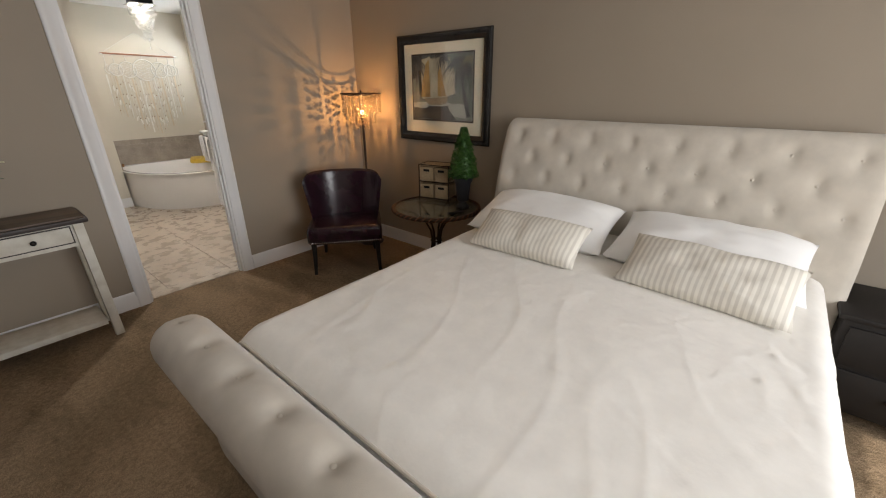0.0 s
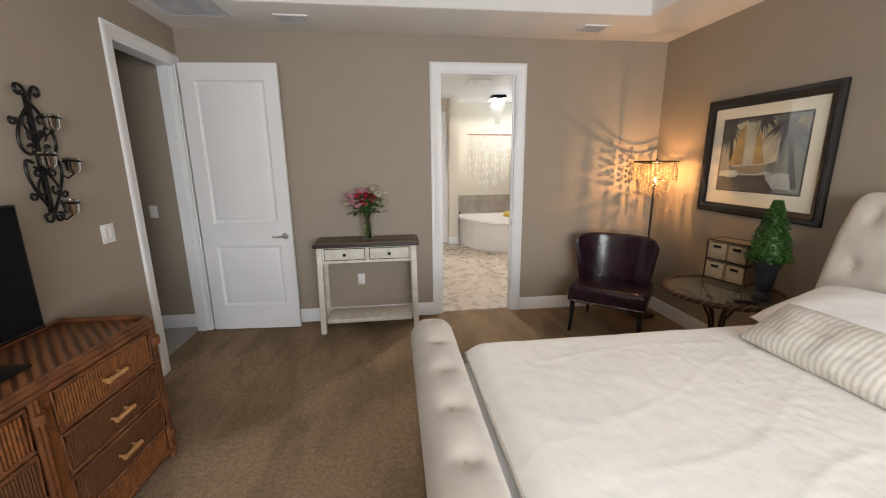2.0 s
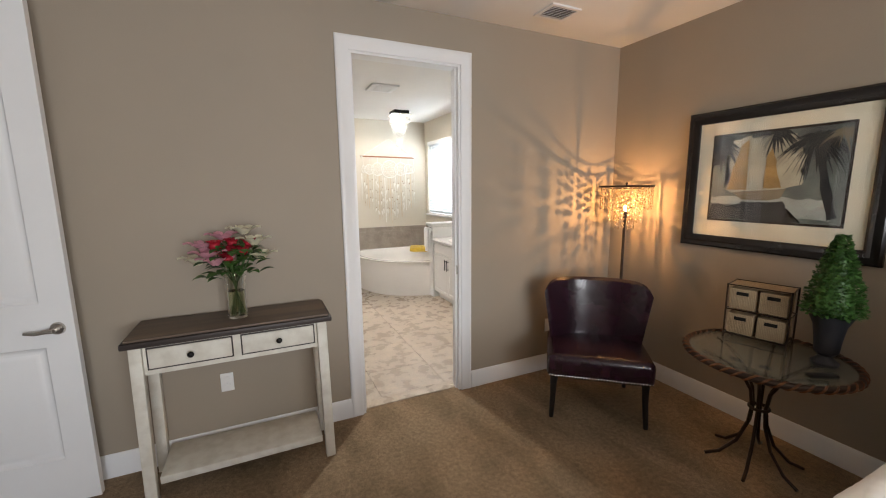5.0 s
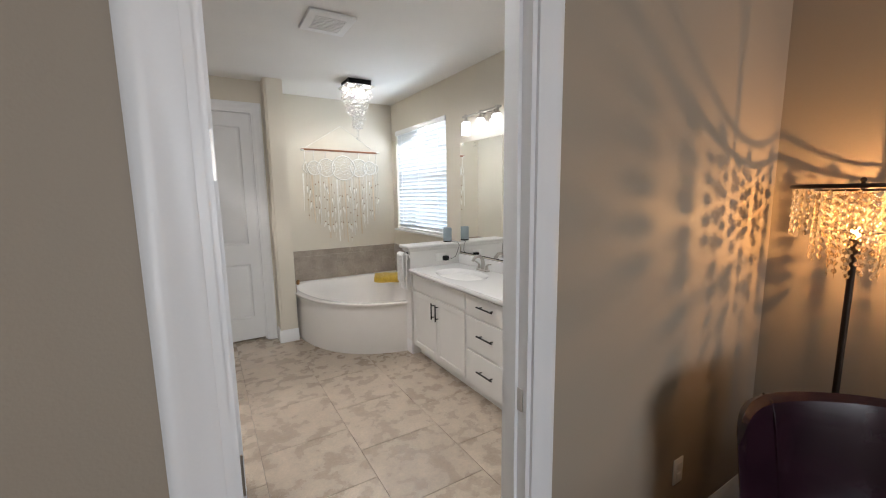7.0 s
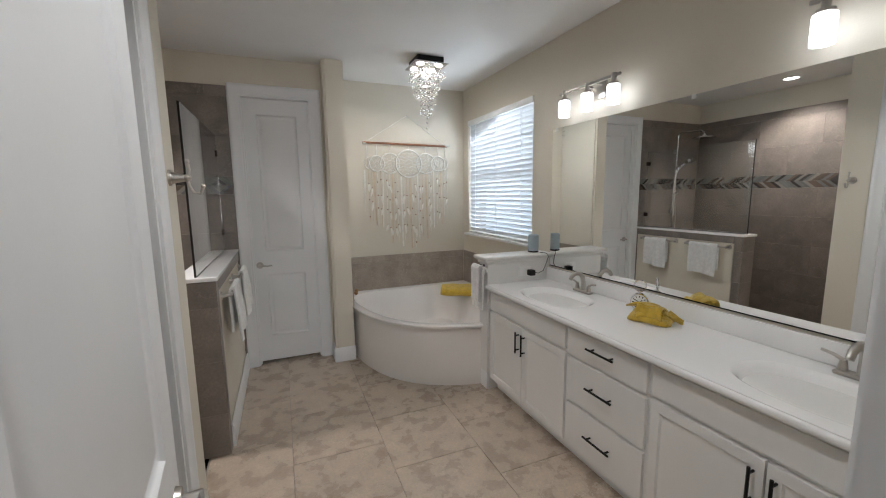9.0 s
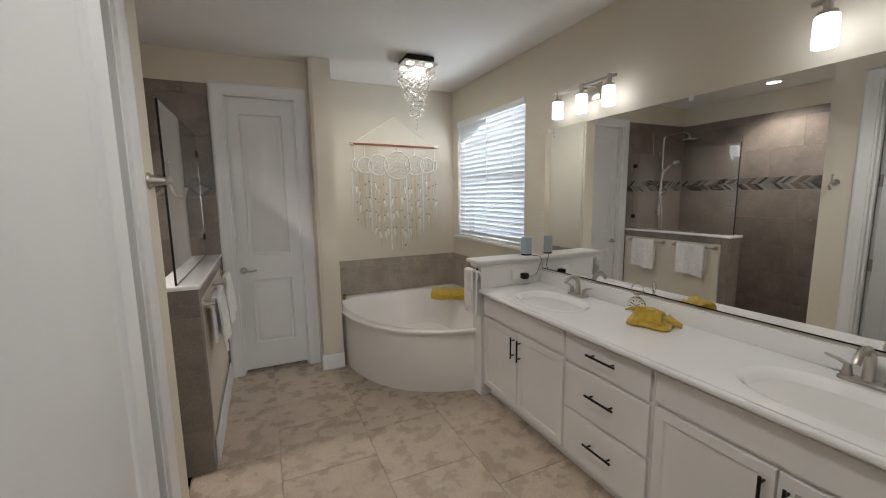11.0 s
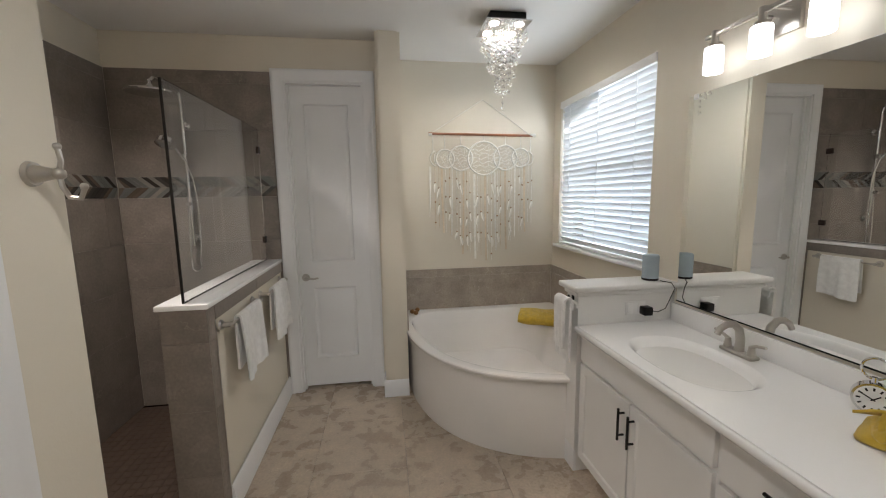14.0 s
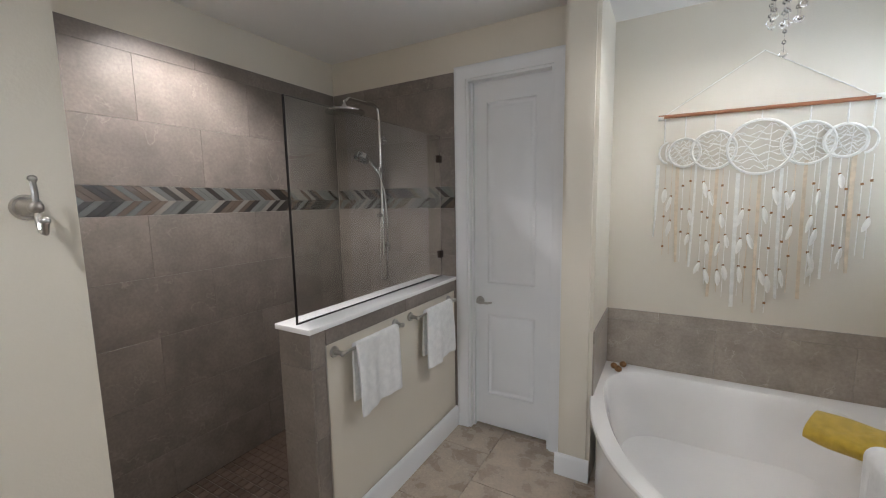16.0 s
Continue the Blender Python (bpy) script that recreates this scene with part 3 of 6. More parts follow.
door_leaf("door_1", 0.825, 2.435, pose(0.405, 4.885, 0.012, 0, 0, -4), "white two-panel bedroom door standing open by the wall")
door_leaf("door_2", 0.76, 2.415, pose(2.672, 5.10, 0.012, 0, 0, 96.5), "white two-panel bathroom door standing open")
OFF = BATH
door_leaf("door_3", 0.576, 2.405, pose(3.088, 8.79, 0.02, 0, 0, 180), "white closed two-panel closet door", hinges=False)
door_leaf("door_4", 0.76, 2.405, pose(2.275, 6.37, 0.012, 0, 0, 212), "white two-panel side door standing ajar")

# ---- bedroom things ----
OFF = HERE


def tufted(prof, y0, y1, buttons, depth, nu, per=5, puff=0.0, end=0.05):
    """An upholstered body: an (x, z) outline drawn along y, drawn in at buttons given as (y, outline share)."""
    pts = [Vector((x, 0, z)) for x, z in prof]
    seg = [0.0]
    for a, b in zip(pts, pts[1:]):
        seg.append(seg[-1] + (b - a).length)
    total = seg[-1]
    mid = sum(pts, Vector()) / len(pts)

    def at(s):
        s = min(max(s, 0), total)
        for k in range(len(pts) - 1):
            if s <= seg[k + 1]:
                f = (s - seg[k]) / (seg[k + 1] - seg[k])
                return pts[k].lerp(pts[k + 1], f)
        return pts[-1]

    def fn(u, v):
        s = v * total
        p = at(s)
        tg = at(s + 0.012) - at(s - 0.012)
        n = Vector((tg.z, 0, -tg.x)).normalized()
        y = y0 + (y1 - y0) * u
        d = 0.0
        for by, bs in buttons:
            q = math.hypot(y - by, s - bs * total)
            if q < 0.2:
                d -= depth * math.exp(-(q / 0.034) ** 2) + depth * 0.35 * math.exp(-(q / 0.09) ** 2)
        e = min(y - y0, y1 - y)
        k = 1 - 0.12 * max(0, 1 - e / end) ** 2.5
        p = mid + (p - mid) * k
        p = p + n * (d + puff)
        return (p.x, y, p.z)
    bm = sheet(fn, nu, per * (len(prof) - 1))
    bmesh.ops.holes_fill(bm, edges=[e for e in bm.edges if e.is_boundary], sides=0)
    spots = []
    for by, bs in buttons:
        s = bs * total
        p = at(s)
        tg = at(s + 0.012) - at(s - 0.012)
        n = Vector((tg.z, 0, -tg.x)).normalized()
        spots.append((Vector((p.x, by, p.z)) + n * (puff - depth * 1.35 - 0.003), n))
    return bm, spots


def arc(cx, cz, r, a0, a1, n):
    return [(cx + r * math.cos(radians(a0 + (a1 - a0) * k / n)), cz + r * math.sin(radians(a0 + (a1 - a0) * k / n))) for k in range(n + 1)]


bed = thing("sleigh_bed", "oatmeal linen sleigh bed with button-tufted head and footboard", "bed")
FY0, FY1 = 0.95, 2.955
foot = [(2.475, 0.06), (2.475, 0.40), (2.476, 0.62)] + arc(2.362, 0.712, 0.113, 5, 215, 10) + [(2.30, 0.615), (2.345, 0.54), (2.372, 0.42), (2.382, 0.25), (2.385, 0.06)]
fb = [(FY1 - 0.055 - 0.243 * k, 0.488) for k in range(9)]
bm, spots = tufted(foot, FY0, FY1, fb, 0.022, 150, 4)
part("footboard", bm, LINEN, bed)
for p, n in spots:
    part("button", ball(bmesh.new(), p, 0.011, 2), LINEN, bed)
head = [(4.60, 0.10), (4.60, 0.55), (4.625, 0.78), (4.665, 0.98), (4.72, 1.19), (4.775, 1.335)] + arc(4.862, 1.327, 0.088, 165, -20, 8) + [(4.94, 1.1), (4.945, 0.7), (4.945, 0.10)]
hb = []
for r, sh in enumerate((0.527, 0.580, 0.633, 0.686)):
    for k in range(10):
        y = 2.82 - 0.265 * k - (0.1325 if r % 2 else 0)
        if FY0 - 0.06 < y:
            hb.append((y, sh))
bm, spots = tufted(head[::-1], FY0 - 0.10, FY1 - 0.005, [(y, s + 0.03) for y, s in hb], 0.020, 170, 5)
part("headboard", bm, LINEN, bed)
for p, n in spots:
    part("button", ball(bmesh.new(), p, 0.011, 2), LINEN, bed)
for y in (FY0 + 0.05, FY1 - 0.09):
    part("side_rail", B(2.46, 4.62, y, y + 0.04, 0.12, 0.40, bevel=0.012, seg=3), LINEN, bed)
for x in (2.42, 4.75):
    for y in (FY0 + 0.08, FY1 - 0.12):
        part("foot", lathe(bmesh.new(), [(0.02, 0.001), (0.03, 0.03), (0.028, 0.065)], x, y, 14), DARKWOOD, bed)
tagged(part("mattress", B(2.482, 4.60, 1.02, 2.80, 0.30, 0.63, bevel=0.05, seg=4), PILLOW), "white mattress under the duvet", "mattress")


def duvet():
    """The cover: flat on top with broad wrinkles, rounded over both sides."""
    x0, x1, y0, y1 = 2.525, 4.60, 0.94, 2.84

    def fn(u, v):
        w = y1 - y0
        s = (v - 0.5) * (w + 0.62)
        a = abs(s)
        flat = w / 2 - 0.07
        if a < flat:
            y, z = s, 0.0
        elif a < flat + 0.11:
            q = (a - flat) / 0.11 * math.pi / 2
            y, z = math.copysign(flat + 0.07 * math.sin(q), s), -0.07 * (1 - math.cos(q))
        else:
            y, z = math.copysign(flat + 0.07 + 0.02 * (a - flat - 0.11), s), -0.07 - (a - flat - 0.11)
        x = x0 + (x1 - x0) * u
        y += (y0 + y1) / 2
        p = Vector((x * 2.2, y * 2.2, z * 3))
        # long shallow creases, and a finer quilted crinkle towards the pillows
        f1 = abs(noise.noise(Vector((x * 1.1 + y * 0.5, y * 3.4 - x * 0.9, 3))))
        f2 = abs(noise.noise(Vector((x * 2.9 - y * 1.2, y * 1.5 + x * 0.8, 11))))
        wr = 0.005 * noise.noise(p) + 0.0018 * max(0.0, 1 - f1 * 11) + 0.0015 * max(0.0, 1 - f2 * 13)
        quilt = max(0.0, min(1.0, (x - 3.1) / 0.5))
        ridge = quilt * (0.004 * abs(noise.noise(Vector((x * 17, y * 24, 1)))) + 0.002 * noise.noise(Vector((x * 40, y * 46, 5)))) + 0.0012 * noise.noise(Vector((x * 16, y * 18, 1)))
        edge = 0.045 * max(0, 1 - u / 0.05) ** 2
        return (x, y + 0.015 * noise.noise(Vector((x * 4, 0, z * 6))) * (z < -0.05), 0.708 + 0.02 * (1 - (2 * v - 1) ** 2) + z + wr + ridge - edge)
    ob = part("duvet", sheet(fn, 200, 190, thick=0.018), DUVET)
    part("hem", tube(bmesh.new(), [Vector(fn(0.0, 0.10 + 0.8 * k / 60)) + Vector((-0.004, 0, -0.004)) for k in range(61)], 0.007, 8), LINEN, ob, "corded oatmeal hem")
    tagged(ob, "ivory quilted duvet with soft wrinkles on the bed", "duvet")


duvet()


def cushion(name, label, m, w, d, h, mat, seed, group):
    """A stuffed pillow: w along y, d along x, corners pulled out and its faces creased."""
    def face(sgn):
        def fn(u, v):
            a, b = 2 * u - 1, 2 * v - 1
            t = (max(0, 1 - abs(a) ** 3.2) ** 0.55) * (max(0, 1 - abs(b) ** 3.2) ** 0.55)
            pin = 1 - 0.05 * (1 - abs(a) ** 2) * abs(b) ** 6
            pin2 = 1 - 0.05 * (1 - abs(b) ** 2) * abs(a) ** 6
            n = noise.noise(Vector((a * 2.2 + seed, b * 2.2, sgn))) * 0.016 * t + noise.noise(Vector((a * 6 + seed, b * 7, sgn))) * 0.005 * t
            return (b * d / 2 * pin, a * w / 2 * pin2, sgn * (h / 2 * t + n) if t > 0 else 0)
        return fn
    bm = sheet(face(1), 36, 26)
    b2 = sheet(face(-1), 36, 26)
    me = bpy.data.meshes.new("tmp")
    b2.to_mesh(me)
    bm.from_mesh(me)
    bpy.data.meshes.remove(me)
    b2.free()
    bmesh.ops.remove_doubles(bm, verts=bm.verts, dist=1e-4)
    ob = part(name, bm, mat)
    ob.matrix_basis = m
    return tagged(ob, label, "pillow", group)


cushion("bed_pillow", "plump white cotton sleeping pillow against the headboard", pose(4.36, 2.38, 0.825, 0, -17, 2), 0.90, 0.50, 0.22, PILLOW, 1, "sleeping pillows")
cushion("bed_pillow", "plump white cotton sleeping pillow against the headboard", pose(4.37, 1.47, 0.825, 0, -17, -2), 0.88, 0.50, 0.22, PILLOW, 5, "sleeping pillows")
cushion("lumbar_pillow", "grey and cream striped oblong pillow", pose(3.99, 2.30, 0.825, 0, -32, 1), 0.66, 0.30, 0.15, STRIPES, 9, "striped pillows")
cushion("lumbar_pillow", "grey and cream striped oblong pillow", pose(4.03, 1.42, 0.825, 0, -32, -5), 0.70, 0.32, 0.15, STRIPES, 13, "striped pillows")

# nightstand beyond the bed
t = thing("nightstand", "black wooden nightstand beside the bed", "nightstand", pose(4.70, 0.61, 0))
part("body", B(-0.22, 0.22, -0.25, 0.25, 0.10, 0.60, bevel=0.006), DARKWOOD, t)
part("top", B(-0.24, 0.24, -0.27, 0.27, 0.601, 0.63, bevel=0.008), DARKWOOD, t)
for z in (0.14, 0.37):
    d = part("drawer", B(-0.236, -0.2205, -0.22, 0.22, z, z + 0.20, bevel=0.004), DARKWOOD, t)
    part("knob", ball(bmesh.new(), (-0.25, 0, z + 0.1), 0.014, 2), BRONZE, d)
for x in (-0.19, 0.19):
    for y in (-0.22, 0.22):
        part("leg", B(x - 0.02, x + 0.02, y - 0.02, y + 0.02, 0.001, 0.0995), DARKWOOD, t)

# console table
t = thing("console_table", "distressed cream console table with dark wooden top", "console table", pose(1.925, 4.775, 0))
part("tabletop", B(-0.47, 0.47, -0.165, 0.165, 0.872, 0.884, bevel=0.003), TOPWOOD, t, "weathered brown plank top")
part("edge", B(-0.485, 0.485, -0.18, 0.18, 0.842, 0.8718, bevel=0.006), EDGEWOOD, t, "dark stained edge")
part("apron", B(-0.415, 0.415, -0.14, 0.145, 0.69, 0.8415), CREAMWOOD, t)
for x in (-0.43, 0.43):
    for y in (-0.14, 0.14):
        leg = B(x - 0.026, x + 0.026, y - 0.026, y + 0.026, 0.001, 0.8415, bevel=0.004)
        for v in leg.verts:
            if v.co.z < 0.1:
                v.co.x += 0.012 * (1 if x > 0 else -1)
        part("leg", leg, CREAMWOOD, t)
part("shelf", B(-0.40, 0.40, -0.15, 0.15, 0.10, 0.14, bevel=0.004), CREAMWOOD, t)
for x in (-0.205, 0.205):
    # dark plate behind the drawer front imitates shade in the gap around it
    part("drawer_gap", B(x - 0.187, x + 0.187, -0.1415, -0.1403, 0.714, 0.829), EDGEWOOD, t)
    d = part("drawer", B(x - 0.18, x + 0.18, -0.149, -0.1417, 0.722, 0.822, bevel=0.003), CREAMWOOD, t)
    part("knob", ball(cyl(bmesh.new(), (x, -0.149, 0.772), (x, -0.165, 0.772), 0.007), (x, -0.172, 0.772), 0.016, 2, (1, 0.7, 1)), BLACKMETAL, d, "round black knob")

# flowers
t = thing("flower_vase", "clear glass vase with red roses and pink lilies", "vase of flowers", pose(1.935, 4.78, 0.8845))
vz = bmesh.new()
lathe(vz, [(0.046, 0.0), (0.048, 0.01), (0.045, 0.10), (0.05, 0.20), (0.054, 0.235), (0.050, 0.235), (0.046, 0.2), (0.041, 0.10), (0.042, 0.015), (0.0, 0.014)], n=28)
part("vase", vz, GLASS, t, "clear glass vase")
part("water", lathe(bmesh.new(), [(0.040, 0.0165), (0.0395, 0.10), (0.042, 0.15)], n=24), material("green_tinted_water", (0.80, 0.85, 0.62), 0.0, vary=0, bump=0, trans=1.0, ior=1.33), t)
rnd = random.Random(21)
for k in range(12):
    a = rnd.uniform(0, 6.28)
    part("stem", tube(bmesh.new(), [(0.025 * math.cos(a), 0.025 * math.sin(a), 0.02), (-0.01 * math.cos(a), -0.01 * math.sin(a), 0.2), (-0.09 * math.cos(a), -0.07 * math.sin(a), 0.34)], 0.0035, 6), STEM, t)


def petals(c, r, n, up, w, out, seed):
    rr = random.Random(seed)
    bm = bmesh.new()
    for k in range(n):
        a = 6.283 * k / n + rr.uniform(-0.2, 0.2)
        g = []
        for i in range(5):
            q = i / 4
            rad = r * (0.15 + out * q)
            z = up * r * math.sin(q * 2.0)
            ww = w * r * math.sin(math.pi * min(1, 0.12 + q * 0.86)) ** 0.8
            g.append([bm.verts.new((c[0] + rad * math.cos(a) - s * ww * math.sin(a), c[1] + rad * math.sin(a) + s * ww * math.cos(a), c[2] + z + abs(s) * 0.12 * r)) for s in (-1, 0, 1)])
        for p, q in zip(g, g[1:]):
            for i in range(2):
                bm.faces.new((p[i], p[i + 1], q[i + 1], q[i]))
    return bm


for k in range(8):
    a = k * 0.9
    c = (0.085 * math.cos(a) * (k > 1), 0.06 * math.sin(a) - 0.03, 0.365 + 0.04 * math.sin(k * 2.1))
    bm = petals(c, 0.046, 8, 0.75, 0.55, 0.75, k)
    ball(bm, (c[0], c[1], c[2] + 0.014), 0.025, 2)
    part("rose", bm, ROSE, t, "red rose bloom")
for k, (x, y, z, m) in enumerate(((-0.13, -0.06, 0.34, PINK), (-0.09, -0.09, 0.31, PINK), (-0.16, 0.0, 0.38, PINK), (0.13, -0.05, 0.40, IVORYPETAL), (0.16, 0.0, 0.31, IVORYPETAL), (0.07, 0.05, 0.45, IVORYPETAL), (-0.05, 0.06, 0.42, PINK), (-0.19, -0.03, 0.31, IVORYPETAL))):
    part("lily", petals((x * 0.85, y, z), 0.082, 6, 0.5, 0.30, 0.95, 40 + k), m, t, "open lily bloom")
for k in range(90):
    a, e = rnd.uniform(0, 6.28), rnd.uniform(0.22, 0.40)
    L, r0 = rnd.uniform(0.07, 0.11), rnd.uniform(0.03, 0.12)
    bm = sheet(lambda u, v: (r0 * math.cos(a) + u * L * math.cos(a) - (v - 0.5) * 0.05 * math.sin(math.pi * u) * math.sin(a), r0 * math.sin(a) * 0.8 + u * L * math.sin(a) + (v - 0.5) * 0.05 * math.sin(math.pi * u) * math.cos(a), e + 0.03 * math.sin(u * 2.5) - 0.01 * u), 5, 2)
    part("leaf", bm, LEAF, t)

# wall plates
def wall_plate(name, label, category, m, w=0.07, h=0.115, socket=False):
    t = thing(name, label, category, m)
    part("plate", B(-w / 2, w / 2, -0.006, -0.0005, -h / 2, h / 2, bevel=0.003), PLASTIC, t)
    n = 2 if w > 0.1 else 1
    for k in range(n):
        x = (k - (n - 1) / 2) * 0.046
        if socket:
            for z in (-0.022, 0.022):
                part("socket", B(x - 0.016, x + 0.016, -0.0085, -0.006, z - 0.014, z + 0.014, bevel=0.002), PLASTIC, t)
        else:
            part("rocker", B(x - 0.016, x + 0.016, -0.010, -0.006, -0.033, 0.033, bevel=0.002), PLASTIC, t)
    return t


wall_plate("light_switch", "white double rocker switch on the taupe wall", "light switch", pose(0.36, 3.745, 1.175, 0, 0, 90), 0.115, 0.12)
wall_plate("light_switch", "white rocker switch in the hallway", "light switch", pose(-0.05, 5.0, 1.17))
wall_plate("wall_outlet", "white outlet on the wall under the console table", "outlet", pose(1.83, 4.97, 0.43), socket=True)
wall_plate("wall_outlet", "white outlet low on the wall behind the chair", "outlet", pose(4.28, 4.97, 0.40), socket=True)

# slipper chair
t = thing("slipper_chair", "plum leather slipper chair with nailhead trim", "chair", pose(4.23, 4.385, 0, 0, 0, -40))
part("seat", B(-0.34, 0.34, -0.30, 0.26, 0.29, 0.46, bevel=0.045, seg=5), LEATHER, t)


def chair_back(u, v, off):
    a = (u - 0.5) * 2
    w = 0.31 + 0.06 * v
    x = a * w
    off *= max(0.0, 1 - abs(a) ** 10) ** 0.5
    y = 0.20 + 0.06 * v - 0.22 * abs(a) ** 2.6 * (0.65 + 0.35 * v) + off
    z = 0.40 + v * (0.455 + 0.012 * abs(a) ** 3 - 0.06 * abs(a) ** 16)
    return x, y, z


def back_fn(u, v):
    if v < 0.45:
        p = chair_back(u, v / 0.45, -0.035)
    elif v < 0.55:
        q = (v - 0.45) / 0.1 * math.pi
        p = chair_back(u, 1.0, -0.035 * math.cos(q))
        p = (p[0], p[1], p[2] + 0.035 * math.sin(q) * (1 - abs(2 * u - 1) ** 8))
    else:
        p = chair_back(u, (1 - v) / 0.45, 0.035)
    return p


bm = sheet(back_fn, 40, 30)
part("backrest", bm, LEATHER, t)
for s in (0.24, 0.76):
    part("seam", tube(bmesh.new(), [Vector(back_fn(s + (0.02 if s < 0.5 else -0.02) * (1 - v / 9), 0.02 + v / 20)) + Vector((0, -0.002, 0)) for v in range(11)], 0.004, 6), LEATHER, t, "raised leather seam")
for x, y, dx, dy in ((-0.29, -0.25, -0.01, -0.03), (0.29, -0.25, 0.01, -0.03), (-0.24, 0.21, -0.02, 0.07), (0.24, 0.21, 0.02, 0.07)):
    part("leg", tube(bmesh.new(), [(x, y, 0.30), (x + dx * 0.2, y + dy * 0.1, 0.18), (x + dx, y + dy, 0.001)], lambda k: 0.025 - 0.010 * k, 10), DARKWOOD, t)
for k in range(36):
    part("nailhead", ball(bmesh.new(), (-0.32 + 0.64 * k / 35, -0.3005, 0.318), 0.0058, 1, (1, 0.5, 1)), CHROME, t)

# floor lamp: the bulb's light falls through the gaps between the beads
t = thing("floor_lamp", "bronze floor lamp with a lit crystal bead shade", "floor lamp", pose(4.735, 4.628, 0))
part("base", lathe(bmesh.new(), [(0.13, 0.001), (0.135, 0.012), (0.12, 0.024), (0.03, 0.034), (0.016, 0.06)], n=32), BRONZE, t)
part("pole", cyl(bmesh.new(), (0, 0, 0.05), (0, 0, 1.33), 0.011, n=14), BRONZE, t)
part("socket", cyl(bmesh.new(), (0, 0, 1.33), (0, 0, 1.385), 0.018, n=16), BRONZE, t)
part("bulb", ball(cyl(bmesh.new(), (0, 0, 1.385), (0, 0, 1.398), 0.012), (0, 0, 1.412), 0.016, 2), GLOWWARM, t, "lit warm bulb")
part("top_ring", tube(bmesh.new(), [(0.195 * math.cos(a), 0.195 * math.sin(a), 1.58) for a in [6.2832 * k / 40 for k in range(40)]], 0.008, 8, True), BRONZE, t)
part("lower_ring", tube(bmesh.new(), [(0.125 * math.cos(a), 0.125 * math.sin(a), 1.565) for a in [6.2832 * k / 32 for k in range(32)]], 0.004, 8, True), BRONZE, t)
for k in range(3):
    a = 2.094 * k
    # ring for the innermost beads, added only to shape the light
    part("shade_ring", tube(bmesh.new(), [(0.07 * math.cos(0.3 * j), 0.07 * math.sin(0.3 * j), 1.41) for j in range(21)], 0.0025, 6, True), BRONZE, t) if k == 0 else None
    part("spoke", tube(bmesh.new(), [(0.0, 0.0, 1.583), (0.195 * math.cos(a), 0.195 * math.sin(a), 1.58)], 0.004, 6), BRONZE, t)
part("finial", ball(cyl(bmesh.new(), (0, 0, 1.57), (0, 0, 1.60), 0.006), (0, 0, 1.602), 0.010, 2), BRONZE, t)
rnd = random.Random(6)
# third, innermost tier is added to break up the bulb's downward light
for ring_r, top, bot, n in ((0.190, 1.558, 1.395, 34), (0.125, 1.545, 1.300, 22), (0.070, 1.40, 1.235, 12)):
    for k in range(n):
        a = 6.2832 * (k + rnd.uniform(-0.12, 0.12)) / n
        x, y = ring_r * math.cos(a), ring_r * math.sin(a)
        bm = cyl(bmesh.new(), (x, y, top + 0.015), (x, y, bot), 0.0007, n=4)
        z = top - (0.0165 if k % 2 else 0.0)
        while z > bot:
            tilt = Euler((rnd.uniform(-0.25, 0.25), rnd.uniform(-0.25, 0.25), a)).to_matrix().to_4x4()
            bmesh.ops.create_icosphere(bm, subdivisions=1, radius=1, matrix=Matrix.Translation((x, y, z)) @ tilt @ Matrix.Diagonal((0.004, 0.0100, 0.0112, 1)))
            z -= 0.030
        part("bead_strand", bm, CRYSTAL, t, "strand of amber-lit crystal beads")

# glass-topped side table
t = thing("side_table", "round glass-topped table with woven rim and iron legs", "side table", pose(4.562, 3.50, 0))
part("glass_top", lathe(bmesh.new(), [(0.0, 0.650), (0.36, 0.650), (0.362, 0.653), (0.36, 0.657), (0.0, 0.657)], n=48), material("smoked_table_glass", (0.55, 0.58, 0.52), 0.03, vary=0, bump=0, trans=0.9), t, "smoked glass top")
rim = part("rim", tube(bmesh.new(), [(0.375 * math.cos(a), 0.375 * math.sin(a), 0.648) for a in [6.2832 * k / 64 for k in range(64)]], 0.017, 10, True), BRONZE, t)
for w in range(2):
    part("rope", tube(bmesh.new(), [((0.375 + 0.016 * math.cos(a * 22 + w * 3.14)) * math.cos(a), (0.375 + 0.016 * math.cos(a * 22 + w * 3.14)) * math.sin(a), 0.648 + 0.016 * math.sin(a * 22 + w * 3.14)) for a in [6.2832 * k / 260 for k in range(260)]], 0.006, 5, True), RATTAN, rim, "woven brown rope")
for k in range(6):
    a = 1.047 * k + 0.3
    co, si = math.cos(a), math.sin(a)
    part("leg", tube(bmesh.new(), [(r * co, r * si, z) for r, z in ((0.30, 0.634), (0.20, 0.60), (0.10, 0.53), (0.05, 0.44), (0.035, 0.34), (0.045, 0.24), (0.09, 0.12), (0.17, 0.035), (0.24, 0.009))], 0.009, 8), BRONZE, t)
part("collar", tube(bmesh.new(), [(0.045 * math.cos(a), 0.045 * math.sin(a), 0.34) for a in [6.2832 * k / 20 for k in range(20)]], 0.009, 8, True), BRONZE, t)

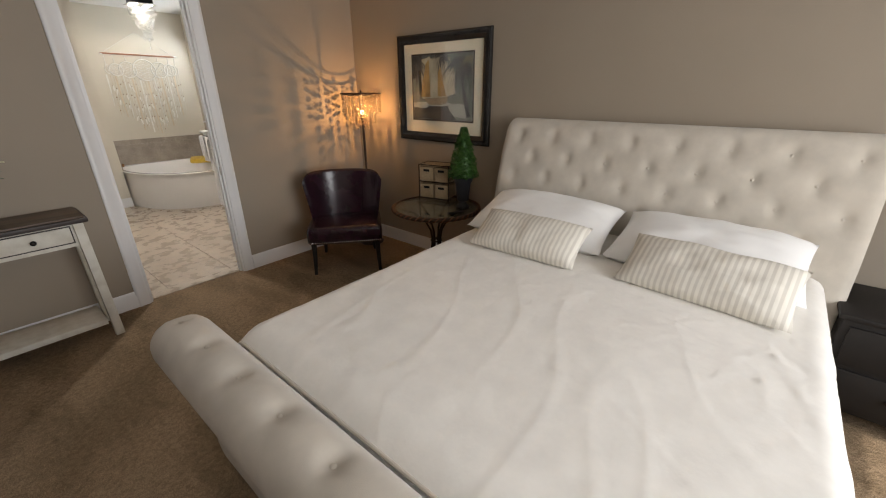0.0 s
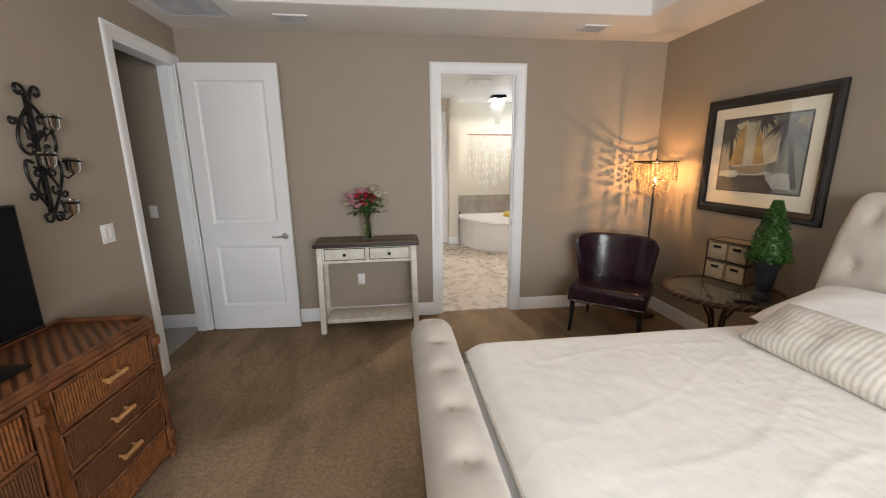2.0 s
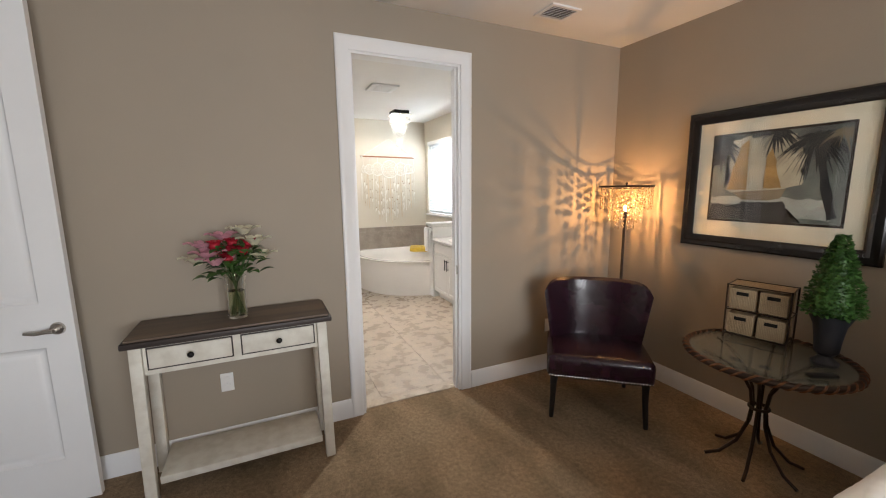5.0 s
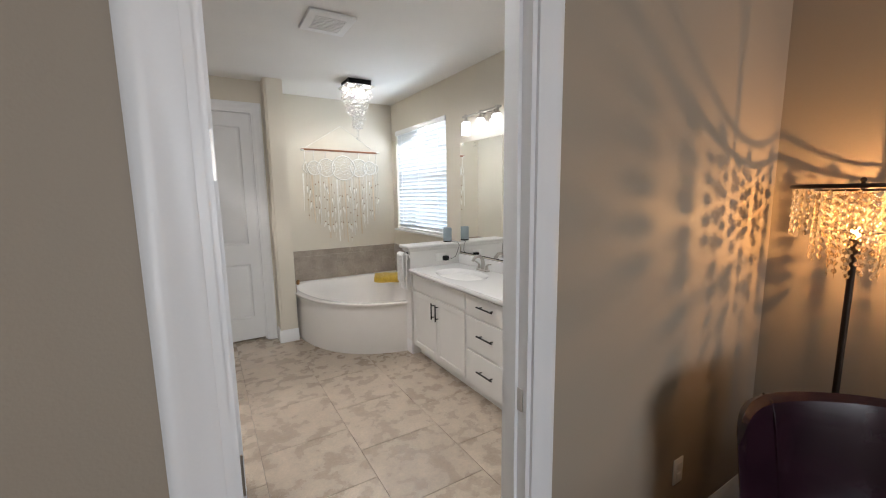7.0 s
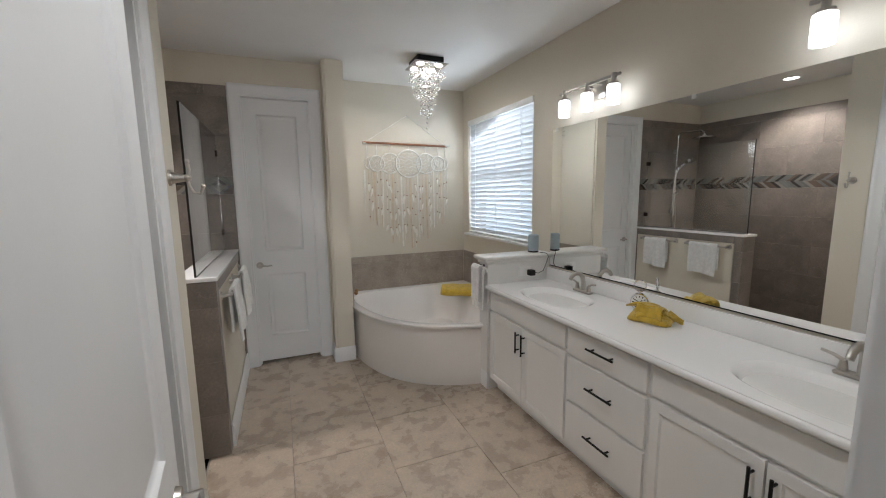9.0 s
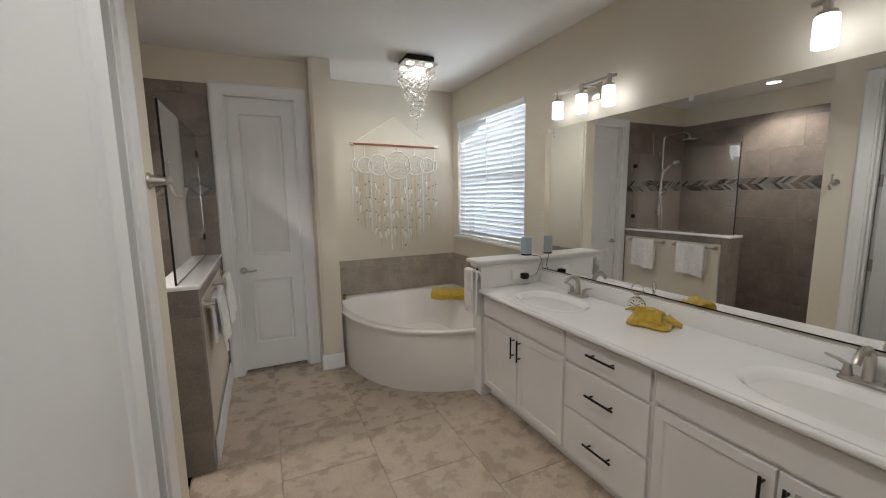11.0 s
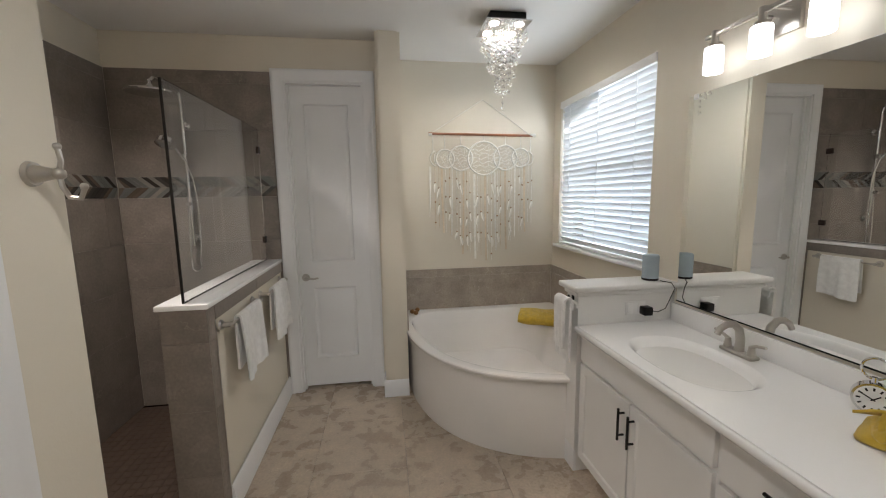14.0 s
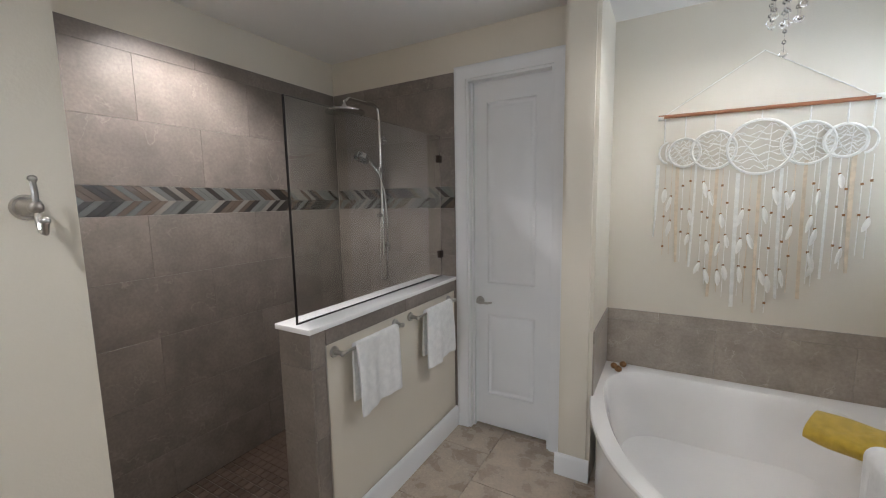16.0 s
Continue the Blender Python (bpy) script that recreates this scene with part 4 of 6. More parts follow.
# rack of four baskets
t = thing("basket_rack", "black wire rack with four woven seagrass baskets", "basket rack", pose(4.765, 3.645, 0.6575, 0, 0, 14))
for x in (-0.09, 0.09):
    for y in (-0.15, 0.15):
        part("post", cyl(bmesh.new(), (x, y, 0.0), (x, y, 0.335), 0.005, n=8), BRONZE, t)
for z in (0.025, 0.178, 0.33):
    bm = bmesh.new()
    tube(bm, [(-0.09, -0.15, z), (-0.09, 0.15, z), (0.09, 0.15, z), (0.09, -0.15, z)], 0.004, 6, True)
    part("rail", bm, BRONZE, t)
part("lid", B(-0.088, 0.088, -0.148, 0.148, 0.322, 0.329), SEAGRASS, t, "woven top panel")
for y in (-0.073, 0.073):
    for z in (0.032, 0.186):
        b_ = part("basket", B(-0.092, 0.085, y - 0.066, y + 0.066, z, z + 0.125, bevel=0.008), SEAGRASS, t, "woven seagrass basket")
        # uncut slot: a black plate gives the shade of its inside
        part("handle_hole", B(-0.0935, -0.0915, y - 0.03, y + 0.03, z + 0.085, z + 0.106, bevel=0.0008), BLACKMETAL, b_, "dark plate as the shade inside a handle slot")

# topiary
t = thing("topiary", "green boxwood cone topiary in a black urn", "plant", pose(4.69, 3.30, 0.6575))
part("urn", lathe(bmesh.new(), [(0.055, 0.0), (0.058, 0.015), (0.035, 0.035), (0.03, 0.05), (0.05, 0.07), (0.056, 0.14), (0.066, 0.21), (0.088, 0.262), (0.092, 0.27), (0.085, 0.275), (0.0, 0.262)], n=32), URN, t)
part("trunk", cyl(bmesh.new(), (0, 0, 0.2), (0, 0, 0.64), 0.03, 0.008), STEM, t)
rnd = random.Random(12)
lv = bmesh.new()
for k in range(2600):
    h = rnd.random() ** 1.25
    a0 = rnd.uniform(0, 6.2832)
    r = (0.094 * (1 - h ** 1.5) + 0.014) * rnd.uniform(0.80, 1.12) * (1 + 0.06 * math.sin(a0 * 5 + h * 21))
    a = a0
    c = Vector((r * math.cos(a), r * math.sin(a), 0.272 + h * 0.40))
    L = rnd.uniform(0.014, 0.021)
    m = Matrix.Translation(c) @ Euler((rnd.uniform(-0.9, 0.5), rnd.uniform(-0.6, 0.6), a + rnd.uniform(-1, 1) - 1.57)).to_matrix().to_4x4()
    p = [lv.verts.new(m @ Vector(q)) for q in ((0, -0.3 * L, 0), (0.42 * L, 0.4 * L, 0.12 * L), (0, L, 0.3 * L), (-0.42 * L, 0.4 * L, 0.12 * L))]
    lv.faces.new(p)
core = part("crown", lathe(bmesh.new(), [(0.06, 0.27), (0.080, 0.285), (0.076, 0.38), (0.058, 0.48), (0.032, 0.58), (0.008, 0.65)], n=16), LEAF, t)
me = bpy.data.meshes.new("foliage")
lv.to_mesh(me)
lv.free()
me.materials.append(LEAF)
fo = new("foliage", me)
fo.parent = core
tagged(fo, "small dense green leaves", kind="stuff")
t = thing("remote_control", "slim black remote control on the glass table", "remote", pose(4.50, 3.235, 0.6575, 0, 0, 60))
part("body", B(-0.02, 0.02, -0.065, 0.065, 0, 0.014, bevel=0.004), BLACKMETAL, t)
part("button_pad", B(-0.012, 0.012, -0.03, 0.045, 0.0142, 0.016, bevel=0.0005), DARKWOOD, t)

# framed picture
PY0, PY1, PZ0, PZ1 = 3.225, 4.292, 1.155, 2.078
t = thing("framed_picture", "black framed print of a sailing ship between palms", "picture")
FRP = ((0.0, 0.002), (0.0, 0.022), (0.012, 0.032), (0.03, 0.030), (0.045, 0.036), (0.065, 0.026), (0.08, 0.016), (0.08, 0.006))
bm = bmesh.new()
rings = [[bm.verts.new((BX1 - d, y + sy * o, z + sz * o)) for o, d in FRP] for y, z, sy, sz in ((PY0, PZ0, 1, 1), (PY1, PZ0, -1, 1), (PY1, PZ1, -1, -1), (PY0, PZ1, 1, -1))]
for k in range(4):
    p, q = rings[k], rings[(k + 1) % 4]
    for i in range(len(FRP) - 1):
        bm.faces.new((p[i], p[i + 1], q[i + 1], q[i]))
part("frame", bm, material("black_gloss_frame", (0.015, 0.013, 0.012), 0.2, vary=0.1), t)
part("mat_board", B(BX1 - 0.008, BX1 - 0.003, PY0 + 0.078, PY1 - 0.078, PZ0 + 0.078, PZ1 - 0.078), MATBOARD, t)
IY0, IY1, IZ0, IZ1 = PY0 + 0.185, PY1 - 0.185, PZ0 + 0.20, PZ1 - 0.175
part("print_line", B(BX1 - 0.0092, BX1 - 0.0082, IY0 - 0.014, IY1 + 0.014, IZ0 - 0.014, IZ1 + 0.014), BRONZE, t)
part("print", B(BX1 - 0.0104, BX1 - 0.0094, IY0, IY1, IZ0, IZ1), material("print_grey_green", (0.16, 0.17, 0.145), 0.6, vary=0.5, scale=4, bump=0, second=(0.05, 0.055, 0.055)), t)
PAINTS = {"ochre": material("ochre_paint", (0.42, 0.25, 0.08), 0.6, vary=0.35, scale=12, bump=0), "pale": material("pale_paint", (0.50, 0.44, 0.32), 0.6, vary=0.3, scale=8, bump=0),
          "dark": material("dark_paint", (0.025, 0.025, 0.027), 0.6, vary=0.4, scale=9, bump=0), "hull": material("hull_paint", (0.22, 0.17, 0.11), 0.6, vary=0.3, scale=9, bump=0),
          "sea": material("sea_paint", (0.36, 0.37, 0.33), 0.6, vary=0.3, scale=7, bump=0)}


def paint(layer, key, pts, rough=0.0):
    """A flat brush shape on the print; points run from 0 to 1 across and up."""
    bm = bmesh.new()
    rr = random.Random(layer)
    full = []
    for k, (a, b) in enumerate(pts):
        c, d = pts[(k + 1) % len(pts)]
        for i in range(6):
            full.append((a + (c - a) * i / 6 + rr.uniform(-rough, rough), b + (d - b) * i / 6 + rr.uniform(-rough, rough)))
    bm.faces.new([bm.verts.new((BX1 - 0.0106 - layer * 0.0002, IY1 - min(max(a, 0), 1) * (IY1 - IY0), IZ0 + min(max(b, 0), 1) * (IZ1 - IZ0))) for a, b in full])
    bmesh.ops.triangulate(bm, faces=bm.faces)
    part("painted_shape", bm, PAINTS[key], t, smooth=False)


def fronds(layer, key, cx, cy, n, reach, seed, droop=0.6):
    """Palm leaves: many tapering brush strokes that spread from one crown."""
    rr = random.Random(seed)
    bm = bmesh.new()
    for k in range(n):
        a, L = rr.uniform(0, 6.283), reach * rr.uniform(0.5, 1.0)
        w = rr.uniform(0.008, 0.018)
        prev = None
        for q in range(5):
            u = q / 4
            x, y = cx + 0.72 * L * u * math.cos(a), cy + L * u * math.sin(a) * 0.7 - droop * L * u * u
            ww = w * (1 - u) + 0.002
            row = [bm.verts.new((BX1 - 0.0106 - layer * 0.0002 - k * 1e-6, IY1 - min(max(x + d * abs(math.sin(a)), 0), 1) * (IY1 - IY0), IZ0 + min(max(y + d, 0), 1) * (IZ1 - IZ0))) for d in (-ww, ww)]
            if prev:
                bm.faces.new((prev[0], prev[1], row[1], row[0]))
            prev = row
    part("painted_leaves", bm, PAINTS[key], t, smooth=False)


paint(1, "pale", [(0.14, 0.95), (0.45, 0.98), (0.66, 0.95), (0.74, 0.72), (0.70, 0.40), (0.45, 0.30), (0.14, 0.36)], 0.03)
paint(2, "sea", [(0.0, 0.27), (0.25, 0.29), (0.60, 0.27), (0.88, 0.25), (0.93, 0.03), (0.6, 0.06), (0.35, 0.16), (0.0, 0.20)], 0.012)
paint(3, "dark", [(0.0, 0.0), (0.0, 0.19), (0.22, 0.16), (0.30, 0.22), (0.60, 0.22), (0.64, 0.10), (0.75, 0.0)], 0.015)
paint(4, "dark", [(0.0, 0.66), (0.0, 0.99), (0.16, 0.99), (0.15, 0.84), (0.06, 0.72)], 0.03)
fronds(5, "dark", 0.06, 0.90, 60, 0.30, 2)
fronds(6, "dark", 0.50, 0.99, 50, 0.26, 5)
paint(7, "dark", [(0.76, 0.92), (0.82, 0.92), (0.87, 0.60), (0.97, 0.08), (0.91, 0.04), (0.82, 0.55)], 0.008)
fronds(8, "dark", 0.78, 0.88, 110, 0.38, 9)
fronds(9, "hull", 0.95, 0.92, 30, 0.22, 12)
paint(10, "ochre", [(0.14, 0.36), (0.19, 0.66), (0.24, 0.88), (0.30, 0.93), (0.31, 0.36)], 0.005)
paint(11, "pale", [(0.325, 0.36), (0.32, 0.90), (0.40, 0.95), (0.44, 0.70), (0.43, 0.36)], 0.006)
paint(12, "ochre", [(0.445, 0.37), (0.45, 0.72), (0.49, 0.82), (0.58, 0.38)], 0.006)
paint(13, "hull", [(0.20, 0.33), (0.62, 0.37), (0.58, 0.26), (0.48, 0.235), (0.28, 0.24)], 0.003)
part("glazing", B(BX1 - 0.0165, BX1 - 0.0145, PY0 + 0.075, PY1 - 0.075, PZ0 + 0.075, PZ1 - 0.075), GLASS, t).visible_shadow = False

# rattan dresser
def reeds(x, y0, y1, z0, z1, r=0.0075):
    """A row of upright reeds side by side."""
    bm = bmesh.new()
    n = int((y1 - y0) / (2 * r))
    for k in range(n):
        y = y0 + (k + 0.5) * (y1 - y0) / n
        cyl(bm, (x, y, z0), (x, y, z1), r * 0.96, n=8)
    return bm


t = thing("rattan_dresser", "honey-brown wicker and rattan dresser with six drawers", "dresser", pose(0.645, 2.49, 0, 0, 0, -3.5))
part("body", B(-0.225, 0.215, -0.66, 0.64, 0.05, 0.785), REED, t)
part("top_panel", B(-0.235, 0.225, -0.68, 0.655, 0.786, 0.815, bevel=0.004), TOPWEAVE, t, "herringbone woven top")
bm = bmesh.new()
for dz, dd in ((0.81, 0.0), (0.825, -0.012), (0.79, 0.006)):
    tube(bm, [(-0.235 - dd, -0.68 - dd, dz), (-0.235 - dd, 0.655 + dd, dz), (0.19, 0.655 + dd, dz), (0.222 + dd, 0.63, dz), (0.225 + dd, -0.68 - dd, dz)], 0.0125, 8, True)
part("top_edge", bm, RATTAN, t, "bundled rattan edging")
for y in (0.64, -0.01, -0.66):
    for dx, dy in ((0.22, 0.0), (0.222, -0.022), (0.198, 0.012)):
        part("corner_pole", cyl(bmesh.new(), (dx, y + dy, 0.001), (dx, y + dy, 0.785), 0.0125, n=10), RATTAN, t)
    for z in (0.15, 0.70):
        part("binding", cyl(bmesh.new(), (0.214, y - 0.005, z - 0.02), (0.214, y - 0.005, z + 0.02), 0.034, n=14), RATTAN, t)
for c0, c1 in ((0.03, 0.60), (-0.62, -0.05)):
    for k, (z0, z1) in enumerate(((0.60, 0.765), (0.405, 0.575), (0.21, 0.38))):
        d = part("drawer", B(0.2155, 0.226 if k == 0 else 0.232, c0 + 0.02, c1 - 0.02, z0 + 0.012, z1 - 0.012), BRONZE if k == 0 else WEAVE, t)
        if k == 0:
            part("reed_panel", reeds(0.226, c0 + 0.022, c1 - 0.022, z0 + 0.008, z1 - 0.008), REED, d, "upright honey-brown reeds")
        part("drawer_edge", tube(bmesh.new(), [(0.232, c0 + 0.015, z0), (0.232, c1 - 0.015, z0), (0.232, c1 - 0.015, z1), (0.232, c0 + 0.015, z1)], 0.0095, 8, True), RATTAN, d)
        h = cyl(bmesh.new(), (0.265, (c0 + c1) / 2 - 0.055, (z0 + z1) / 2), (0.265, (c0 + c1) / 2 + 0.055, (z0 + z1) / 2), 0.012, n=10)
        for s in (-0.04, 0.04):
            cyl(h, (0.232, (c0 + c1) / 2 + s, (z0 + z1) / 2), (0.265, (c0 + c1) / 2 + s, (z0 + z1) / 2), 0.007, n=8)
        part("handle", h, HANDLEWOOD, d, "pale rattan bar handle")
    part("plinth_reed", reeds(0.220, c0 + 0.01, c1 - 0.01, 0.06, 0.19), REED, t)
part("foot_rail", cyl(bmesh.new(), (0.222, -0.66, 0.055), (0.222, 0.64, 0.055), 0.013, n=10), RATTAN, t)

# television
t = thing("television", "thin black flat-screen television on the dresser", "television", pose(0.60, 2.28, 0.826, 0, 0, -3.5))
part("panel", B(-0.02, 0.012, -0.56, 0.56, 0.085, 0.625, bevel=0.005), BLACKMETAL, t)
part("screen", B(0.0125, 0.0145, -0.55, 0.55, 0.10, 0.615), SCREEN, t, "dark glossy screen")
part("silver_strip", B(0.010, 0.0155, -0.56, 0.56, 0.085, 0.0945), CHROME, t)
part("neck", B(-0.015, 0.008, -0.06, 0.06, 0.012, 0.086, bevel=0.003), BLACKMETAL, t)
part("stand", B(-0.10, 0.12, -0.36, 0.36, 0.001, 0.013, bevel=0.004), BLACKMETAL, t)

# wrought-iron candle sconce
t = thing("candle_sconce", "black scrolled iron wall sconce with silver candle cups", "wall sconce", pose(0.36, 3.36, 1.66))


def scroll(y, z, r, turns, start, sgn, x=0.02):
    return [(x, y + sgn * (r * (1 - k / 22 * 0.8)) * math.cos(start + turns * 6.2832 * k / 22), z + (r * (1 - k / 22 * 0.8)) * math.sin(start + turns * 6.2832 * k / 22)) for k in range(23)]


def ogee(sgn, pts, r=0.0075):
    """A bar through (y, z) points, rounded between them."""
    out = []
    for k in range(len(pts) - 1):
        p0, p1, p2, p3 = [Vector(pts[min(max(k + d, 0), len(pts) - 1)]) for d in (-1, 0, 1, 2)]
        for q in range(6):
            u = q / 6
            c = 0.5 * (2 * p1 + (p2 - p0) * u + (2 * p0 - 5 * p1 + 4 * p2 - p3) * u * u + (3 * p1 - p0 - 3 * p2 + p3) * u ** 3)
            out.append((0.02, sgn * c.x, c.y))
    out.append((0.02, sgn * pts[-1][0], pts[-1][1]))
    return tube(bmesh.new(), out, r, 8)


for sgn in (-1, 1):
    part("upper_bar", ogee(sgn, ((0.0, 0.255), (0.03, 0.225), (0.085, 0.15), (0.108, 0.08), (0.098, 0.025), (0.06, 0.0), (0.035, 0.02), (0.045, 0.05), (0.065, 0.04))), BLACKMETAL, t)
    part("crest", ogee(sgn, ((0.0, 0.255), (0.012, 0.30), (0.035, 0.335), (0.062, 0.335), (0.068, 0.305), (0.048, 0.292), (0.038, 0.308))), BLACKMETAL, t)
    part("lower_bar", ogee(sgn, ((0.06, -0.04), (0.095, -0.03), (0.108, -0.085), (0.085, -0.16), (0.04, -0.245), (0.008, -0.30), (0.02, -0.345), (0.05, -0.34), (0.055, -0.31), (0.035, -0.305))), BLACKMETAL, t)
    part("inner_heart", ogee(sgn, ((0.0, 0.065), (0.025, 0.095), (0.06, 0.14), (0.062, 0.185), (0.035, 0.195), (0.022, 0.17), (0.038, 0.155)), 0.006), BLACKMETAL, t)
    part("inner_heart", ogee(sgn, ((0.0, -0.06), (0.02, -0.10), (0.055, -0.15), (0.06, -0.19), (0.035, -0.205), (0.02, -0.18), (0.034, -0.165)), 0.006), BLACKMETAL, t)
    part("scroll", tube(bmesh.new(), scroll(sgn * 0.122, 0.165, 0.026, 1.1, 2.6, sgn), 0.006, 6), BLACKMETAL, t)
    part("scroll", tube(bmesh.new(), scroll(sgn * 0.100, -0.205, 0.026, 1.1, 2.6, sgn), 0.006, 6), BLACKMETAL, t)
    part("scroll", tube(bmesh.new(), scroll(sgn * 0.03, 0.10, 0.03, 1.2, -1.2, sgn), 0.005, 6), BLACKMETAL, t)
    part("scroll", tube(bmesh.new(), scroll(sgn * 0.05, -0.09, 0.03, 1.2, 1.2, sgn), 0.005, 6), BLACKMETAL, t)
for y, z in ((0.02, 0.17), (-0.05, -0.02), (0.10, -0.05), (0.03, -0.27)):
    a_ = part("arm", tube(bmesh.new(), [(0.02, y, z - 0.05), (0.05, y, z - 0.075), (0.085, y, z - 0.05)], 0.005, 6), BLACKMETAL, t)
    part("holder_ring", tube(bmesh.new(), [(0.085 + 0.041 * math.cos(a), y + 0.041 * math.sin(a), z + 0.015) for a in [6.2832 * k / 20 for k in range(20)]], 0.004, 6, True), BLACKMETAL, a_)
    part("candle_cup", lathe(bmesh.new(), [(0.0, z - 0.05), (0.02, z - 0.046), (0.033, z - 0.03), (0.037, z + 0.03), (0.039, z + 0.033), (0.034, z + 0.03), (0.03, z - 0.03), (0.0, z - 0.04)], 0.085, y, 24), CHROME, a_, "silvered candle cup")
part("wall_mount", B(0.001, 0.016, -0.012, 0.012, -0.30, 0.30), BLACKMETAL, t)

# ceiling vents
def ceiling_vent(name, label, x0, x1, y0, y1, n, group=""):
    t = thing(name, label, "ceiling vent", pose((x0 + x1) / 2, (y0 + y1) / 2, H), group=group)
    w, d = (x1 - x0) / 2, (y1 - y0) / 2
    bm = bmesh.new()
    for a in ((-w, w, -d, -d + 0.025), (-w, w, d - 0.025, d), (-w, -w + 0.025, -d + 0.025, d - 0.025), (w - 0.025, w, -d + 0.025, d - 0.025)):
        box(bm, *a, -0.012, -0.0005)
    part("frame", bm, WHITE, t)
    # dark sheet between ceiling and slats imitates the unlit duct
    part("backing", B(-w + 0.02, w - 0.02, -d + 0.02, d - 0.02, -0.002, -0.0008), BRONZE, t)
    for k in range(n):
        y = -d + 0.03 + (2 * d - 0.06) * (k + 0.5) / n
        s = part("slat", B(-w + 0.024, w - 0.024, -0.009, 0.009, -0.0008, 0.0008), WHITE, t)
        s.matrix_basis = pose(0, y, -0.009, 35, 0, 0)


ceiling_vent("ceiling_register", "white slotted ceiling air register", 1.305, 1.57, 4.53, 4.715, 7, "ceiling registers")
ceiling_vent("ceiling_register", "white slotted ceiling air register", 3.87, 4.11, 4.535, 4.735, 7, "ceiling registers")
ceiling_vent("return_air_grille", "large white return air grille in the ceiling", 0.51, 0.99, 4.19, 4.63, 20)
# hinge plates in the bathroom door's lining
for z in (0.42, 1.02, 1.65, 2.25):
    part("hinge_plate", B(2.6682, 2.6705, 5.035, 5.075, z - 0.05, z + 0.05, bevel=0.001), NICKEL, f2, "nickel hinge plate")

# ---- bathroom fixtures ----
OFF = BATH


def half_wall():
    t = thing("shower_half_wall", "low grey-tiled wall with a white cap beside the shower", "half wall", kind="structure")
    part("core", B(2.225, 2.405, 7.40, 8.71, 0, 1.088), CREAM, t, "cream painted face")
    part("cap", B(2.203, 2.424, 7.378, 8.709, 1.088, 1.112, bevel=0.003), MARBLE, t, "white marble cap")
    part("glass_channel", B(2.306, 2.316, 7.41, 8.70, 1.1115, 1.1165), BLACKMETAL, t, "thin dark channel along the cap")
    for z0, z1 in ((0.005, 0.2695), (0.2705, 0.5995), (0.6005, 0.9295), (0.9305, 1.086)):
        part("tile", B(2.215, 2.413, 7.388, 7.40, z0, z1, bevel=0.0012, seg=1), WALLTILE, t)
        part("tile", B(2.405, 2.413, 7.40, 7.475, z0, z1, bevel=0.0015, seg=1), WALLTILE, t)
        for y in (7.40, 8.05):
            part("tile", B(2.213, 2.225, y, min(y + 0.647, 8.70), z0, z1, bevel=0.0015, seg=1), WALLTILE, t)
    for y in (7.478, 8.09):
        part("tile", B(2.405, 2.413, y, min(8.70, y + 0.609), 1.012, 1.086, bevel=0.0015, seg=1), WALLTILE, t)


half_wall()
tagged(part("trim", B(2.404, 2.4135, 7.469, 7.477, 0.15, 1.012), NICKEL), "thin metal edge strip on the half wall", "trim", kind="structure")

panel = thing("shower_screen", "frameless clear glass shower screen on the half wall", "shower screen")
gp = part("pane", B(2.306, 2.316, 7.415, 8.685, 1.1175, 2.085, bevel=0.001, seg=1), GLASS, panel)
part("edge", B(2.3055, 2.3165, 7.411, 7.4148, 1.1175, 2.085), BLACKMETAL, panel, "dark polished glass edge")
for z in (1.27, 1.93):
    part("clamp", B(2.298, 2.324, 8.645, 8.699, z - 0.025, z + 0.025, bevel=0.003), BRONZE, panel, "dark square glass clamp")


def towel_bar(y0, y1, towel):
    t = thing("towel_bar", "brushed nickel towel bar on the half wall", "towel bar", pose(2.405, 0, 0.97), group="towel bars")
    part("rail", cyl(bmesh.new(), (0.062, y0, 0), (0.062, y1, 0), 0.0075), NICKEL, t)
    for y in (y0, y1):
        bm = cyl(bmesh.new(), (0.009, y, 0), (0.018, y, 0), 0.027, 0.024, 18)
        cyl(bm, (0.016, y, 0), (0.058, y, 0), 0.014, 0.009, 14)
        ball(bm, (0.062, y, 0), 0.0135, 2)
        part("post", bm, NICKEL, t)


def hanging_towel(name, label, x, y0, y1, zr, front, back, mat, r=0.02, seed=0):
    """A towel folded over a bar along y; the front hangs on the +x side."""
    rnd = random.Random(seed)
    ph = [rnd.uniform(0, 6) for _ in range(4)]
    span = front + back + math.pi * r

    def fn(u, v):
        s = v * span
        if s < back:
            px, pz = -r, zr - back + s
        elif s < back + math.pi * r:
            a = math.pi - (s - back) / r
            px, pz = r * math.cos(a), zr + r * math.sin(a)
        else:
            px, pz = r, zr - (s - back - math.pi * r)
        drop = max(0, zr - pz)
        w = 1 + 0.10 * drop * math.sin(ph[0])
        yy = (y0 + y1) / 2 + (u - 0.5) * (y1 - y0) * w + 0.05 * drop * math.sin(ph[1])
        fold = 0.012 * math.sin(u * 9 + ph[2]) * min(1, drop * 6) + 0.006 * math.sin(u * 21 + ph[3]) * min(1, drop * 6)
        if px > 0:
            px += fold * 0.8 + 0.05 * drop
            pz += 0.012 * math.sin(u * 3 + ph[1]) * min(1, drop * 4)
        else:
            px = max(px + fold * 0.3, -0.045)
        return (x + px, yy, pz)
    bm = sheet(fn, 24, 40, thick=0.012)
    ob = part(name, bm, mat)
    return tagged(ob, label, "towel")


